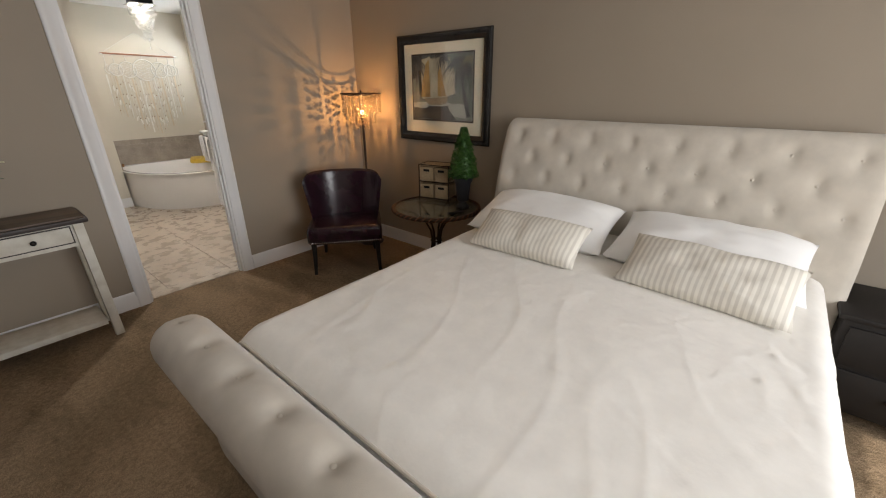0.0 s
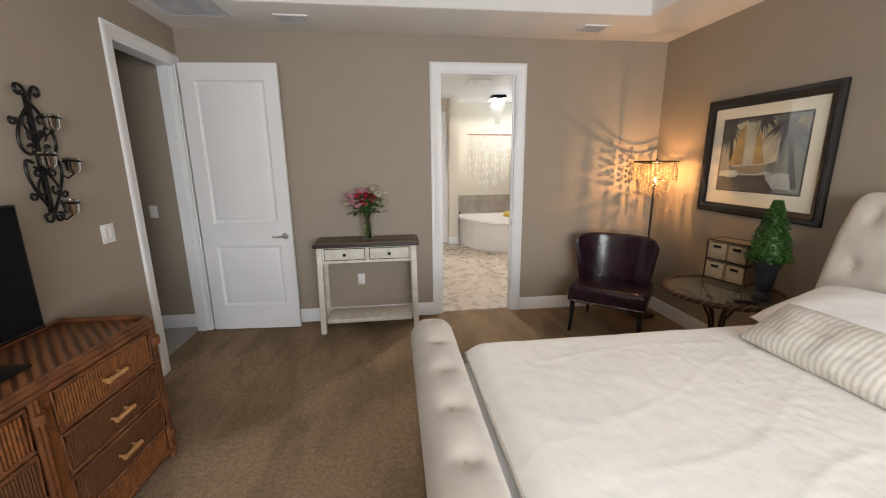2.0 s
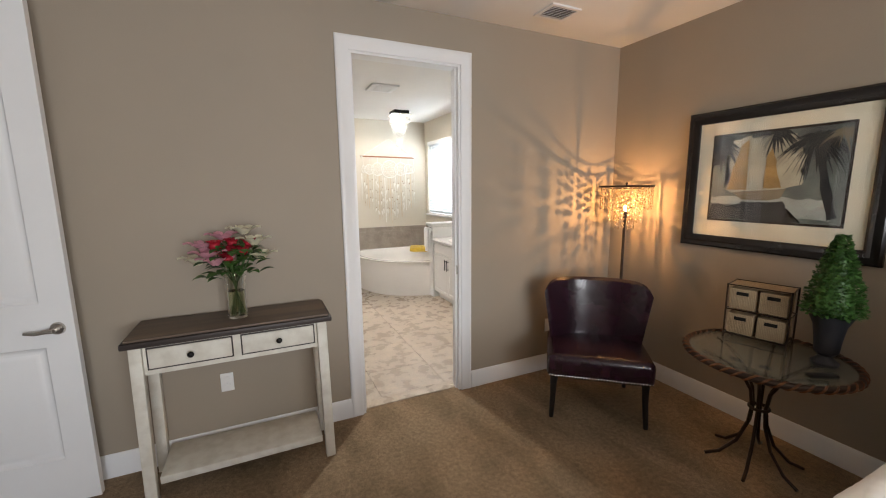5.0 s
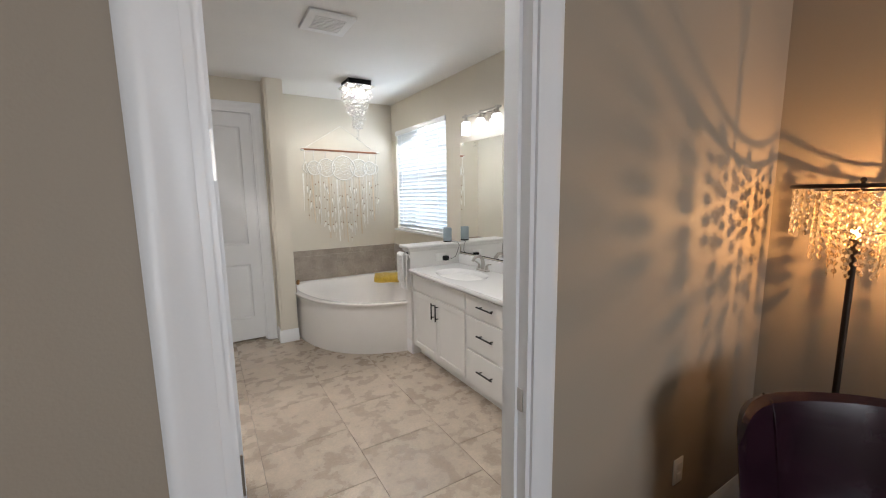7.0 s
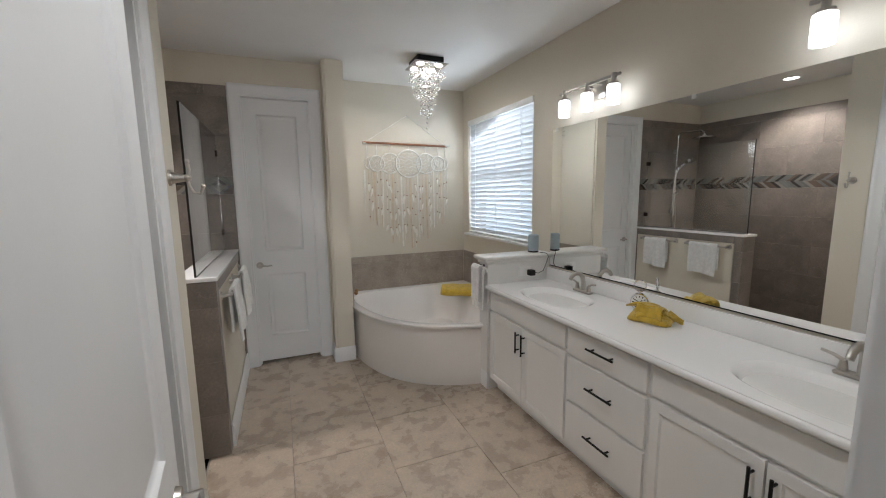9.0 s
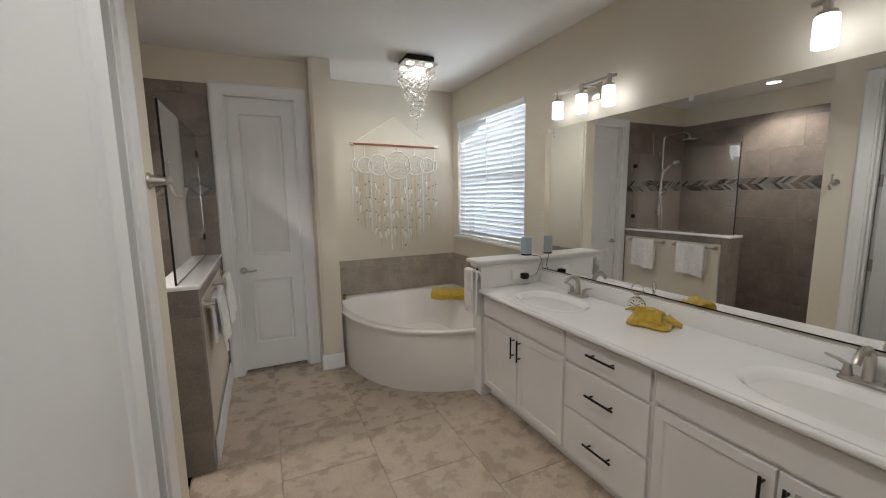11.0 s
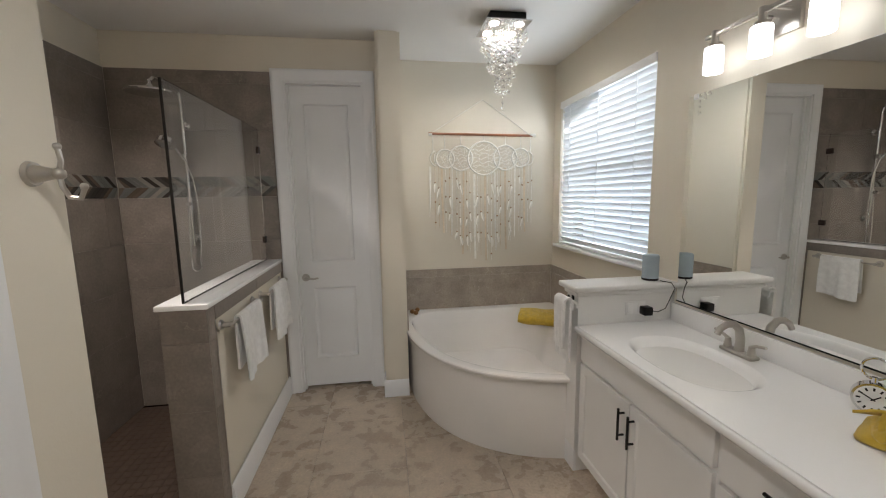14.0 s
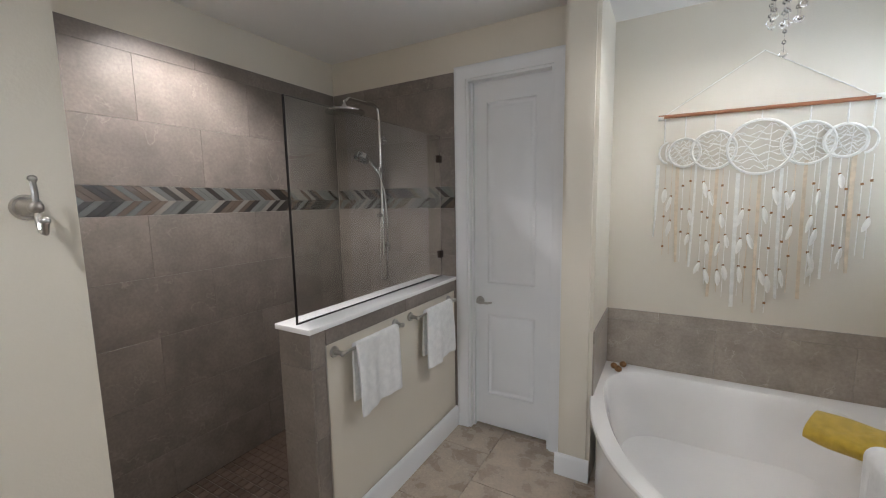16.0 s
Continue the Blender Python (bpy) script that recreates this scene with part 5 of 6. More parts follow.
towel_bar(7.52, 7.98, 0)
towel_bar(8.13, 8.59, 0)
hanging_towel("hand_towel", "white terry towel hanging over a nickel bar", 2.467, 7.60, 7.92, 0.977, 0.33, 0.27, TOWEL, seed=2)
hanging_towel("hand_towel", "white terry towel hanging over the bar by the closet door", 2.467, 8.22, 8.52, 0.977, 0.33, 0.27, TOWEL, seed=5)

# robe hook
t = thing("robe_hook", "brushed nickel double robe hook on the cream wall", "hook", pose(2.41, 6.60, 1.64))
bm = cyl(bmesh.new(), (0, 0, 0), (0.01, 0, 0), 0.03, 0.027, 20)
cyl(bm, (0.009, 0, 0), (0.055, 0, 0), 0.022, 0.011, 16)
ball(bm, (0.058, 0, 0), 0.015, 2)
part("mount", bm, NICKEL, t)
part("upper_prong", ball(tube(bmesh.new(), [(0.058, 0, 0), (0.066, 0, 0.03), (0.062, 0, 0.06)], 0.006), (0.062, 0, 0.063), 0.009, 2), NICKEL, t)
part("lower_prong", ball(tube(bmesh.new(), [(0.058, 0, 0), (0.062, 0, -0.03), (0.075, 0, -0.055), (0.098, 0, -0.058), (0.108, 0, -0.035)], 0.006), (0.108, 0, -0.03), 0.009, 2), NICKEL, t)

# rain shower
t = thing("rain_shower", "chrome shower column with rain head and hand shower", "shower")
SXX, SYY = 1.825, 8.695
part("riser", tube(bmesh.new(), [(SXX, SYY - 0.05, 1.24), (SXX, SYY - 0.05, 2.27), (SXX, SYY - 0.06, 2.32), (SXX, SYY - 0.10, 2.338), (SXX, SYY - 0.36, 2.33), (SXX, SYY - 0.40, 2.305), (SXX, SYY - 0.405, 2.26)], 0.0115, 12), CHROME, t)
part("rain_head", lathe(bmesh.new(), [(0.012, 2.285), (0.03, 2.258), (0.118, 2.246), (0.13, 2.238), (0.13, 2.230), (0.0, 2.228)], SXX, SYY - 0.405, 32), CHROME, t)
for z in (1.30, 2.10):
    part("bracket", cyl(cyl(bmesh.new(), (SXX, SYY, z), (SXX, SYY - 0.05, z), 0.012), (SXX, SYY, z), (SXX, SYY - 0.012, z), 0.03, n=20), CHROME, t)
part("slider", B(SXX - 0.02, SXX + 0.02, SYY - 0.09, SYY - 0.03, 1.86, 1.90, bevel=0.008), CHROME, t)
part("diverter", cyl(bmesh.new(), (SXX, SYY - 0.05, 1.50), (SXX, SYY - 0.05, 1.59), 0.02, n=16), CHROME, t)
part("diverter_knob", cyl(bmesh.new(), (SXX, SYY - 0.05, 1.545), (SXX, SYY - 0.10, 1.545), 0.017, 0.014, n=16), CHROME, t)
hs = tube(bmesh.new(), [(SXX + 0.0, SYY - 0.085, 1.86), (SXX - 0.02, SYY - 0.14, 1.93), (SXX - 0.04, SYY - 0.19, 1.965)], 0.012, 10)
cyl(hs, (SXX - 0.04, SYY - 0.2, 1.978), (SXX - 0.044, SYY - 0.217, 1.945), 0.052, 0.058, 24)
part("hand_shower", hs, CHROME, t)
hose = [(SXX + 0.005, SYY - 0.085, 1.86)] + [(SXX + 0.035 + 0.028 * math.sin(k / 10 * 3.14), SYY - 0.075, 1.80 - 0.072 * k) for k in range(1, 10)] + \
    [(SXX + 0.05 - 0.035 * (1 - math.cos(a)), SYY - 0.075, 1.09 - 0.035 * math.sin(a)) for a in (0.6, 1.2, 1.9, 2.5)] + [(SXX - 0.02, SYY - 0.07, 1.2), (SXX - 0.012, SYY - 0.06, 1.50)]
part("hose", tube(bmesh.new(), hose, 0.007, 8), CHROME, t)

# corner tub
TA, TB, TN = 1.475, 1.60, 3.0


def tub_edge(a, shrink=0.0):
    """How far the tub's outline lies from the basin's centre at an angle."""
    c, s = math.cos(a), math.sin(a)
    lo, hi = 0.0, 3.0
    for _ in range(40):
        m = (lo + hi) / 2
        x, y = TCX + m * c, TCY + m * s
        dx, dy = (CX - x) / (TA - shrink), (CY1 - y) / (TB - shrink)
        inside = x < CX - 0.002 and y < CY1 - 0.002 and (max(dx, 0) ** TN + max(dy, 0) ** TN) < 1
        lo, hi = (m, hi) if inside else (lo, m)
    return lo


TCX, TCY = 4.03, 8.36
N = 120
ANG = [2 * math.pi * k / N for k in range(N)]
OUT = [tub_edge(a) for a in ANG]
SKIRT = [tub_edge(a, 0.035) for a in ANG]
# the basin draws in round a headrest towards the window
INN = [min(o - 0.10, 0.80) - 0.17 * math.exp(-((a - 0.42) / 0.32) ** 2) for o, a in zip(OUT, ANG)]
for _ in range(10):
    INN = [(INN[k - 1] + 2 * INN[k] + INN[(k + 1) % N]) / 4 for k in range(N)]


def tub():
    t = thing("corner_bathtub", "white acrylic corner bathtub with a bowed front", "bathtub")
    bm = bmesh.new()

    def loop(rad, z):
        return [bm.verts.new((TCX + r * math.cos(a), TCY + r * math.sin(a), z)) for r, a in zip(rad, ANG)]
    loops = [loop([o - 0.004 for o in OUT], 0.498), loop(OUT, 0.506), loop(OUT, 0.516), loop([o - 0.006 for o in OUT], 0.523),
             loop([i + 0.035 for i in INN], 0.523), loop([i + 0.012 for i in INN], 0.517), loop(INN, 0.50),
             loop([i * 0.965 for i in INN], 0.40), loop([i * 0.91 for i in INN], 0.25), loop([i * 0.84 for i in INN], 0.16),
             loop([i * 0.72 for i in INN], 0.125), loop([i * 0.4 for i in INN], 0.115)]
    for p, q in zip(loops, loops[1:]):
        for k in range(N):
            bm.faces.new((p[k], p[(k + 1) % N], q[(k + 1) % N], q[k]))
    bm.faces.new(loops[-1])
    part("shell", bm, ACRYLIC, t)
    bm = bmesh.new()
    a, b = loop_pair(bm, SKIRT, 0.001, 0.498)
    for k in range(N):
        bm.faces.new((a[k], a[(k + 1) % N], b[(k + 1) % N], b[k]))
    part("apron", bm, ACRYLIC, t, "smooth curved white apron")
    part("overflow", cyl(bmesh.new(), (4.60, 8.90, 0.40), (4.585, 8.885, 0.40), 0.032, n=20), CHROME, t)
    part("drain", cyl(bmesh.new(), (TCX, TCY, 0.1155), (TCX, TCY, 0.119), 0.03, n=20), CHROME, t)


def loop_pair(bm, rad, z0, z1):
    return [[bm.verts.new((TCX + r * math.cos(a), TCY + r * math.sin(a), z)) for r, a in zip(rad, ANG)] for z in (z0, z1)]


tub()


def rolled_towel(name, label, m, length, w, h, mat, seed=0):
    rnd = random.Random(seed)

    def fn(u, v):
        a = v * 2 * math.pi
        k = 1 - 0.10 * abs(2 * u - 1) ** 4
        x = math.copysign(abs(math.cos(a)) ** 0.75, math.cos(a)) * w / 2 * k
        z = h / 2 + math.copysign(abs(math.sin(a)) ** 0.75, math.sin(a)) * h / 2 * k
        n = noise.noise(Vector((u * 5 + seed, x * 14, z * 14))) * 0.008
        return (x * (1 + n * 4), (u - 0.5) * length, max(0.001, z + n))
    bm = sheet(fn, 26, 28)
    bmesh.ops.remove_doubles(bm, verts=bm.verts, dist=1e-5)
    bmesh.ops.holes_fill(bm, edges=bm.edges, sides=60)
    ob = part(name, bm, mat)
    ob.matrix_basis = Matrix.Translation(OFF) @ m
    return tagged(ob, label, "towel")


rolled_towel("folded_towel", "mustard yellow terry towel folded on the tub rim", pose(4.545, 8.60, 0.502, 0, -9, 62), 0.44, 0.24, 0.085, YELLOW, 3)

for k, (x, y) in enumerate(((3.44, 8.99), (3.49, 9.04), (3.47, 8.95))):
    w = ball(bmesh.new(), (0, 0, 0), 0.021, 3, (1, 1, 0.95))
    for v in w.verts:
        v.co *= 1 + 0.08 * noise.noise(v.co * 120 + Vector((k, 0, 0)))
    ob = part("walnut", w, WALNUT)
    ob.location = OFF + Vector((x, y, 0.5425 if k < 2 else 0.5425))
    tagged(ob, "brown walnut-like wooden ball on the tub rim", "ornament", group="wooden balls on the tub")

# pony wall between tub and vanity
t = thing("pony_wall", "white panelled low wall with a moulded cap beside the tub", "half wall", kind="structure")
part("core", B(4.24, CX, 7.472, 7.60, 0.0, 1.03), CABINET, t)
part("moulding", B(4.225, CX, 7.458, 7.614, 1.025, 1.055, bevel=0.008, seg=3), CABINET, t)
part("cap", B(4.20, CX, 7.432, 7.64, 1.055, 1.085, bevel=0.010, seg=3), CABINET, t)
t = thing("wall_outlet", "white double outlet above the vanity top", "outlet", pose(4.575, 7.4715, 0.945))
part("plate", B(-0.06, 0.06, -0.006, 0, -0.038, 0.038, bevel=0.003), PLASTIC, t)
for x in (-0.032, 0.03):
    part("socket", B(x - 0.017, x + 0.017, -0.008, -0.005, -0.028, 0.028, bevel=0.002), PLASTIC, t)
t = thing("power_adapter", "black power adapter plugged into the outlet", "adapter", pose(4.62, 7.4625, 0.935))
part("body", B(-0.025, 0.025, -0.05, 0, -0.022, 0.024, bevel=0.005), BLACKMETAL, t)
part("cable", tube(bmesh.new(), [(0.025, -0.03, 0), (0.07, -0.025, -0.01), (0.12, -0.02, 0.005), (0.15, -0.015, 0.06), (0.158, -0.035, 0.12), (0.14, -0.03, 0.15), (0.11, 0.02, 0.1525)], 0.0025, 6), BLACKMETAL, t)
t = thing("smart_speaker", "blue-grey fabric cylinder speaker on the pony wall cap", "speaker", pose(4.70, 7.53, 1.086))
part("body", lathe(bmesh.new(), [(0.038, 0), (0.043, 0.004), (0.043, 0.135), (0.040, 0.14)], n=32), GREYBLUE, t)
part("top", lathe(bmesh.new(), [(0.039, 0.1402), (0.037, 0.144), (0.0, 0.144)], n=32), GREYBLUE, t, "smooth dark top")
part("base_ring", lathe(bmesh.new(), [(0.041, 0.0), (0.0435, 0.002), (0.0435, 0.012), (0.041, 0.014)], n=32), BLACKMETAL, t)
t = thing("towel_clip", "black hook on the end of the pony wall", "hook", pose(4.238, 7.525, 0.97))
part("hook", tube(bmesh.new(), [(0, 0, 0.02), (-0.022, 0, 0.015), (-0.03, 0, 0.035), (-0.028, 0, 0.055)], 0.006), BLACKMETAL, t)
part("plate", B(-0.005, 0, -0.013, 0.013, -0.02, 0.05, bevel=0.002), BLACKMETAL, t)
hanging_towel("bath_towel", "white terry towel hanging on the pony wall", 4.20, 7.44, 7.60, 0.99, 0.02, 0.32, TOWEL, r=0.022, seed=9)
hanging_towel("washcloth", "white terry washcloth folded over the towel", 4.18, 7.46, 7.58, 0.995, 0.04, 0.25, TOWEL, r=0.03, seed=11)

# vanity
FX = 4.273


def panel_bm(y0, y1, z0, z1, raised=True):
    """A door or drawer front: a frame round a recessed field, proud of the carcass."""
    bm = bmesh.new()
    loops = []
    ring = ((0.0, 0.018), (0.0, 0.002), (0.002, 0.0), (0.045, 0.0), (0.047, 0.002), (0.052, 0.008)) if raised else ((0.0, 0.018), (0.0, 0.002), (0.002, 0.0), (0.004, 0.0))
    for ins, dep in ring:
        loops.append([bm.verts.new(p) for p in ((FX + dep - 0.018, y0 + ins, z0 + ins), (FX + dep - 0.018, y1 - ins, z0 + ins), (FX + dep - 0.018, y1 - ins, z1 - ins), (FX + dep - 0.018, y0 + ins, z1 - ins))])
    for p, q in zip(loops, loops[1:]):
        for k in range(4):
            bm.faces.new((p[k], p[(k + 1) % 4], q[(k + 1) % 4], q[k]))
    bm.faces.new(loops[-1])
    return bm


def bar_pull(parent, y, z, length, vertical):
    bm = bmesh.new()
    x = FX - 0.018
    e = length / 2
    a, b = ((y, z - e), (y, z + e)) if vertical else ((y - e, z), (y + e, z))
    cyl(bm, (x - 0.03, a[0], a[1]), (x - 0.03, b[0], b[1]), 0.006, n=10)
    for s in (-0.35, 0.35):
        q = (y, z + s * length) if vertical else (y + s * length, z)
        cyl(bm, (x, q[0], q[1]), (x - 0.03, q[0], q[1]), 0.005, n=8)
    part("bar_handle", bm, BLACKMETAL, parent, "matt black bar handle")


def cabinet(y0, y1, kind, label):
    t = thing("vanity_cabinet", label, "cabinet", group="vanity cabinets")
    bm = B(FX, CX - 0.002, y0, y1, 0.09, 0.825)
    box(bm, FX + 0.06, CX - 0.002, y0, y1, 0.0, 0.09)
    part("body", bm, CABINET, t)
    if kind == "doors":
        part("false_front", panel_bm(y0 + 0.012, y1 - 0.012, 0.675, 0.812, False), CABINET, t)
        m = (y0 + y1) / 2
        for a, b, hy in ((y0 + 0.012, m - 0.004, m - 0.035), (m + 0.004, y1 - 0.012, m + 0.035)):
            d = part("door", panel_bm(a, b, 0.105, 0.655), CABINET, t)
            bar_pull(d, hy, 0.545, 0.15, True)
    else:
        for z0, z1 in ((0.66, 0.812), (0.39, 0.64), (0.105, 0.37)):
            d = part("drawer", panel_bm(y0 + 0.012, y1 - 0.012, z0, z1, False), CABINET, t)
            bar_pull(d, (y0 + y1) / 2, (z0 + z1) / 2 + 0.014, 0.18, False)


cabinet(6.565, 7.468, "doors", "white shaker vanity cabinet with black bar handles beside the tub")
cabinet(6.015, 6.563, "drawers", "white three-drawer vanity unit with black bar handles")
cabinet(5.085, 6.013, "doors", "white shaker vanity cabinet under the second basin")


def vanity_top():
    """One moulded slab with two oval basins sunk in it."""
    t = thing("countertop", "white cultured marble vanity top with two basins", "countertop")
    bm = bmesh.new()
    x0, x1, z = 4.233, CX - 0.002, 0.865
    cells = [(5.085, 6.10, 5.515), (6.10, 6.48, None), (6.48, 7.468, 6.975)]
    for y0, y1, c in cells:
        if c is None:
            bm.faces.new([bm.verts.new(p) for p in ((x0, y0, z), (x1, y0, z), (x1, y1, z), (x0, y1, z))])
            continue
        n = 64
        cx = 4.495
        outer, loops = [], []
        def rect(a):
            co, si = math.cos(a), math.sin(a)
            k = min(((x1 if co > 0 else x0) - cx) / co if abs(co) > 1e-6 else 9, ((y1 if si > 0 else y0) - c) / si if abs(si) > 1e-6 else 9)
            return (cx + k * co, c + k * si)
        angs = sorted([2 * math.pi * i / n for i in range(n)] + [math.atan2(yy - c, xx - cx) % (2 * math.pi) for xx in (x0, x1) for yy in (y0, y1)])
        def ell(a, rx, ry, zz, p=2.5):
            co, si = math.cos(a), math.sin(a)
            k = 1 / ((abs(co) / rx) ** p + (abs(si) / ry) ** p) ** (1 / p)
            return bm.verts.new((cx + k * co, c + k * si, zz))
        loops.append([bm.verts.new((*rect(a), z)) for a in angs])
        for rx, ry, zz in ((0.19, 0.285, z), (0.18, 0.275, z - 0.004), (0.168, 0.255, z - 0.018), (0.155, 0.235, z - 0.05), (0.13, 0.20, z - 0.10), (0.08, 0.13, z - 0.125), (0.03, 0.03, z - 0.13)):
            loops.append([ell(a, rx, ry, zz) for a in angs])
        m = len(angs)
        for p, q in zip(loops, loops[1:]):
            for k in range(m):
                bm.faces.new((p[k], p[(k + 1) % m], q[(k + 1) % m], q[k]))
        bm.faces.new(loops[-1])
    prof = [(x0, z), (x0 - 0.008, z - 0.003), (x0 - 0.013, z - 0.011), (x0 - 0.013, z - 0.026), (x0 - 0.008, z - 0.034), (x0, z - 0.037), (x0 + 0.04, z - 0.037)]
    rows = [[bm.verts.new((x, yy, zz)) for x, zz in prof] for yy in (5.085, 7.468)]
    for k in range(len(prof) - 1):
        bm.faces.new((rows[0][k], rows[0][k + 1], rows[1][k + 1], rows[1][k]))
    bmesh.ops.remove_doubles(bm, verts=bm.verts, dist=1e-4)
    slab = part("slab", bm, MARBLE, t)
    for f in slab.data.polygons:
        if abs(f.normal.z) > 0.9999:
            f.use_smooth = False
    part("backsplash", B(CX - 0.022, CX - 0.002, 5.085, 7.47, 0.8655, 0.965, bevel=0.004), MARBLE, t)
    for c in (5.515, 6.975):
        part("drain", cyl(bmesh.new(), (4.50, c, 0.7355), (4.50, c, 0.738), 0.022, n=20), CHROME, t)


vanity_top()


def faucet(y):
    t = thing("basin_faucet", "brushed nickel centreset faucet with two levers", "faucet", pose(4.735, y, 0.8655), group="basin faucets")
    part("base", B(-0.026, 0.026, -0.08, 0.08, 0, 0.018, bevel=0.008, seg=3), NICKEL, t)
    pts = [(0, 0, 0.015), (0.002, 0, 0.07), (-0.008, 0, 0.115), (-0.035, 0, 0.14), (-0.07, 0, 0.142), (-0.10, 0, 0.125), (-0.115, 0, 0.10)]
    part("spout", tube(bmesh.new(), pts, lambda k: 0.019 - 0.006 * k, 14), NICKEL, t)
    for s in (-1, 1):
        bm = cyl(bmesh.new(), (0, s * 0.058, 0.016), (0, s * 0.058, 0.058), 0.017, 0.011, 16)
        tube(bm, [(0, s * 0.058, 0.056), (-0.004, s * 0.085, 0.07), (-0.006, s * 0.125, 0.078)], lambda k: 0.008 - 0.002 * k, 8)
        part("lever", bm, NICKEL, t)


faucet(6.975)
faucet(5.515)

t = thing("wall_mirror", "large frameless mirror above the vanity", "mirror")
part("glass", B(CX - 0.008, CX - 0.002, 5.16, 7.446, 0.985, 2.063), MIRROR, t)
part("edge", B(CX - 0.0085, CX - 0.001, 5.16, 7.447, 0.978, 0.9845), BLACKMETAL, t, "dark lower mirror edge")
for y in (7.40, 6.3, 5.3):
    part("clip", B(CX - 0.013, CX - 0.0085, y - 0.012, y + 0.012, 2.04, 2.066, bevel=0.002), PLASTIC, t)


def vanity_light(y):
    t = thing("vanity_light", "nickel bar light with three lit opal glass shades", "wall light", pose(CX, y, 2.240), group="vanity lights")
    part("backplate", B(-0.022, -0.001, -0.075, 0.075, -0.055, 0.06, bevel=0.004), NICKEL, t)
    part("bar", B(-0.115, -0.098, -0.275, 0.275, 0.02, 0.038, bevel=0.003), NICKEL, t)
    for s in (-0.04, 0.04):
        part("arm", cyl(bmesh.new(), (-0.02, s, 0.028), (-0.105, s, 0.028), 0.007), NICKEL, t)
    for s in (-0.225, 0, 0.225):
        bm = cyl(bmesh.new(), (-0.106, s, 0.045), (-0.106, s, -0.012), 0.015, n=16)
        cyl(bm, (-0.106, s, -0.01), (-0.106, s, -0.022), 0.03, n=20)
        h = part("holder", bm, NICKEL, t)
        part("glass_shade", lathe(bmesh.new(), [(0.025, -0.0225), (0.036, -0.026), (0.038, -0.032), (0.038, -0.135), (0.033, -0.137), (0.0, -0.12)], -0.106, s, 24), GLOWSHADE, h, "lit white opal glass cylinder")


vanity_light(6.975)
vanity_light(5.515)

# desk clock and towel on the vanity
t = thing("pocket_watch_clock", "silver pocket-watch table clock on the vanity top", "clock", pose(4.735, 6.50, 0.866, 0, 0, 38))
bm = cyl(bmesh.new(), (-0.016, 0, 0.052), (0.016, 0, 0.052), 0.05, 0.05, 32)
part("case", bm, CHROME, t)
part("dial", cyl(bmesh.new(), (-0.0185, 0, 0.052), (-0.0163, 0, 0.052), 0.043, n=32), PLASTIC, t, "white dial")
for k in range(12):
    a = k * math.pi / 6
    part("hour_mark", B(-0.0195, -0.0186, -0.0025, 0.0025, 0.028, 0.038), BLACKMETAL, t).matrix_basis = pose(0, 0, 0.052, math.degrees(a))
for a, l in ((50, 0.022), (-60, 0.033)):
    part("clock_hand", B(-0.0203, -0.0197, -0.0018, 0.0018, -0.006, l), BLACKMETAL, t).matrix_basis = pose(0, 0, 0.052, a)
part("crown", cyl(bmesh.new(), (0, 0, 0.10), (0, 0, 0.12), 0.008, n=12), CHROME, t)
part("hoop", tube(bmesh.new(), [(0, 0.032 * math.sin(a), 0.148 + 0.034 * -math.cos(a)) for a in [2 * math.pi * k / 24 for k in range(24)]], 0.004, 8, True), CHROME, t)


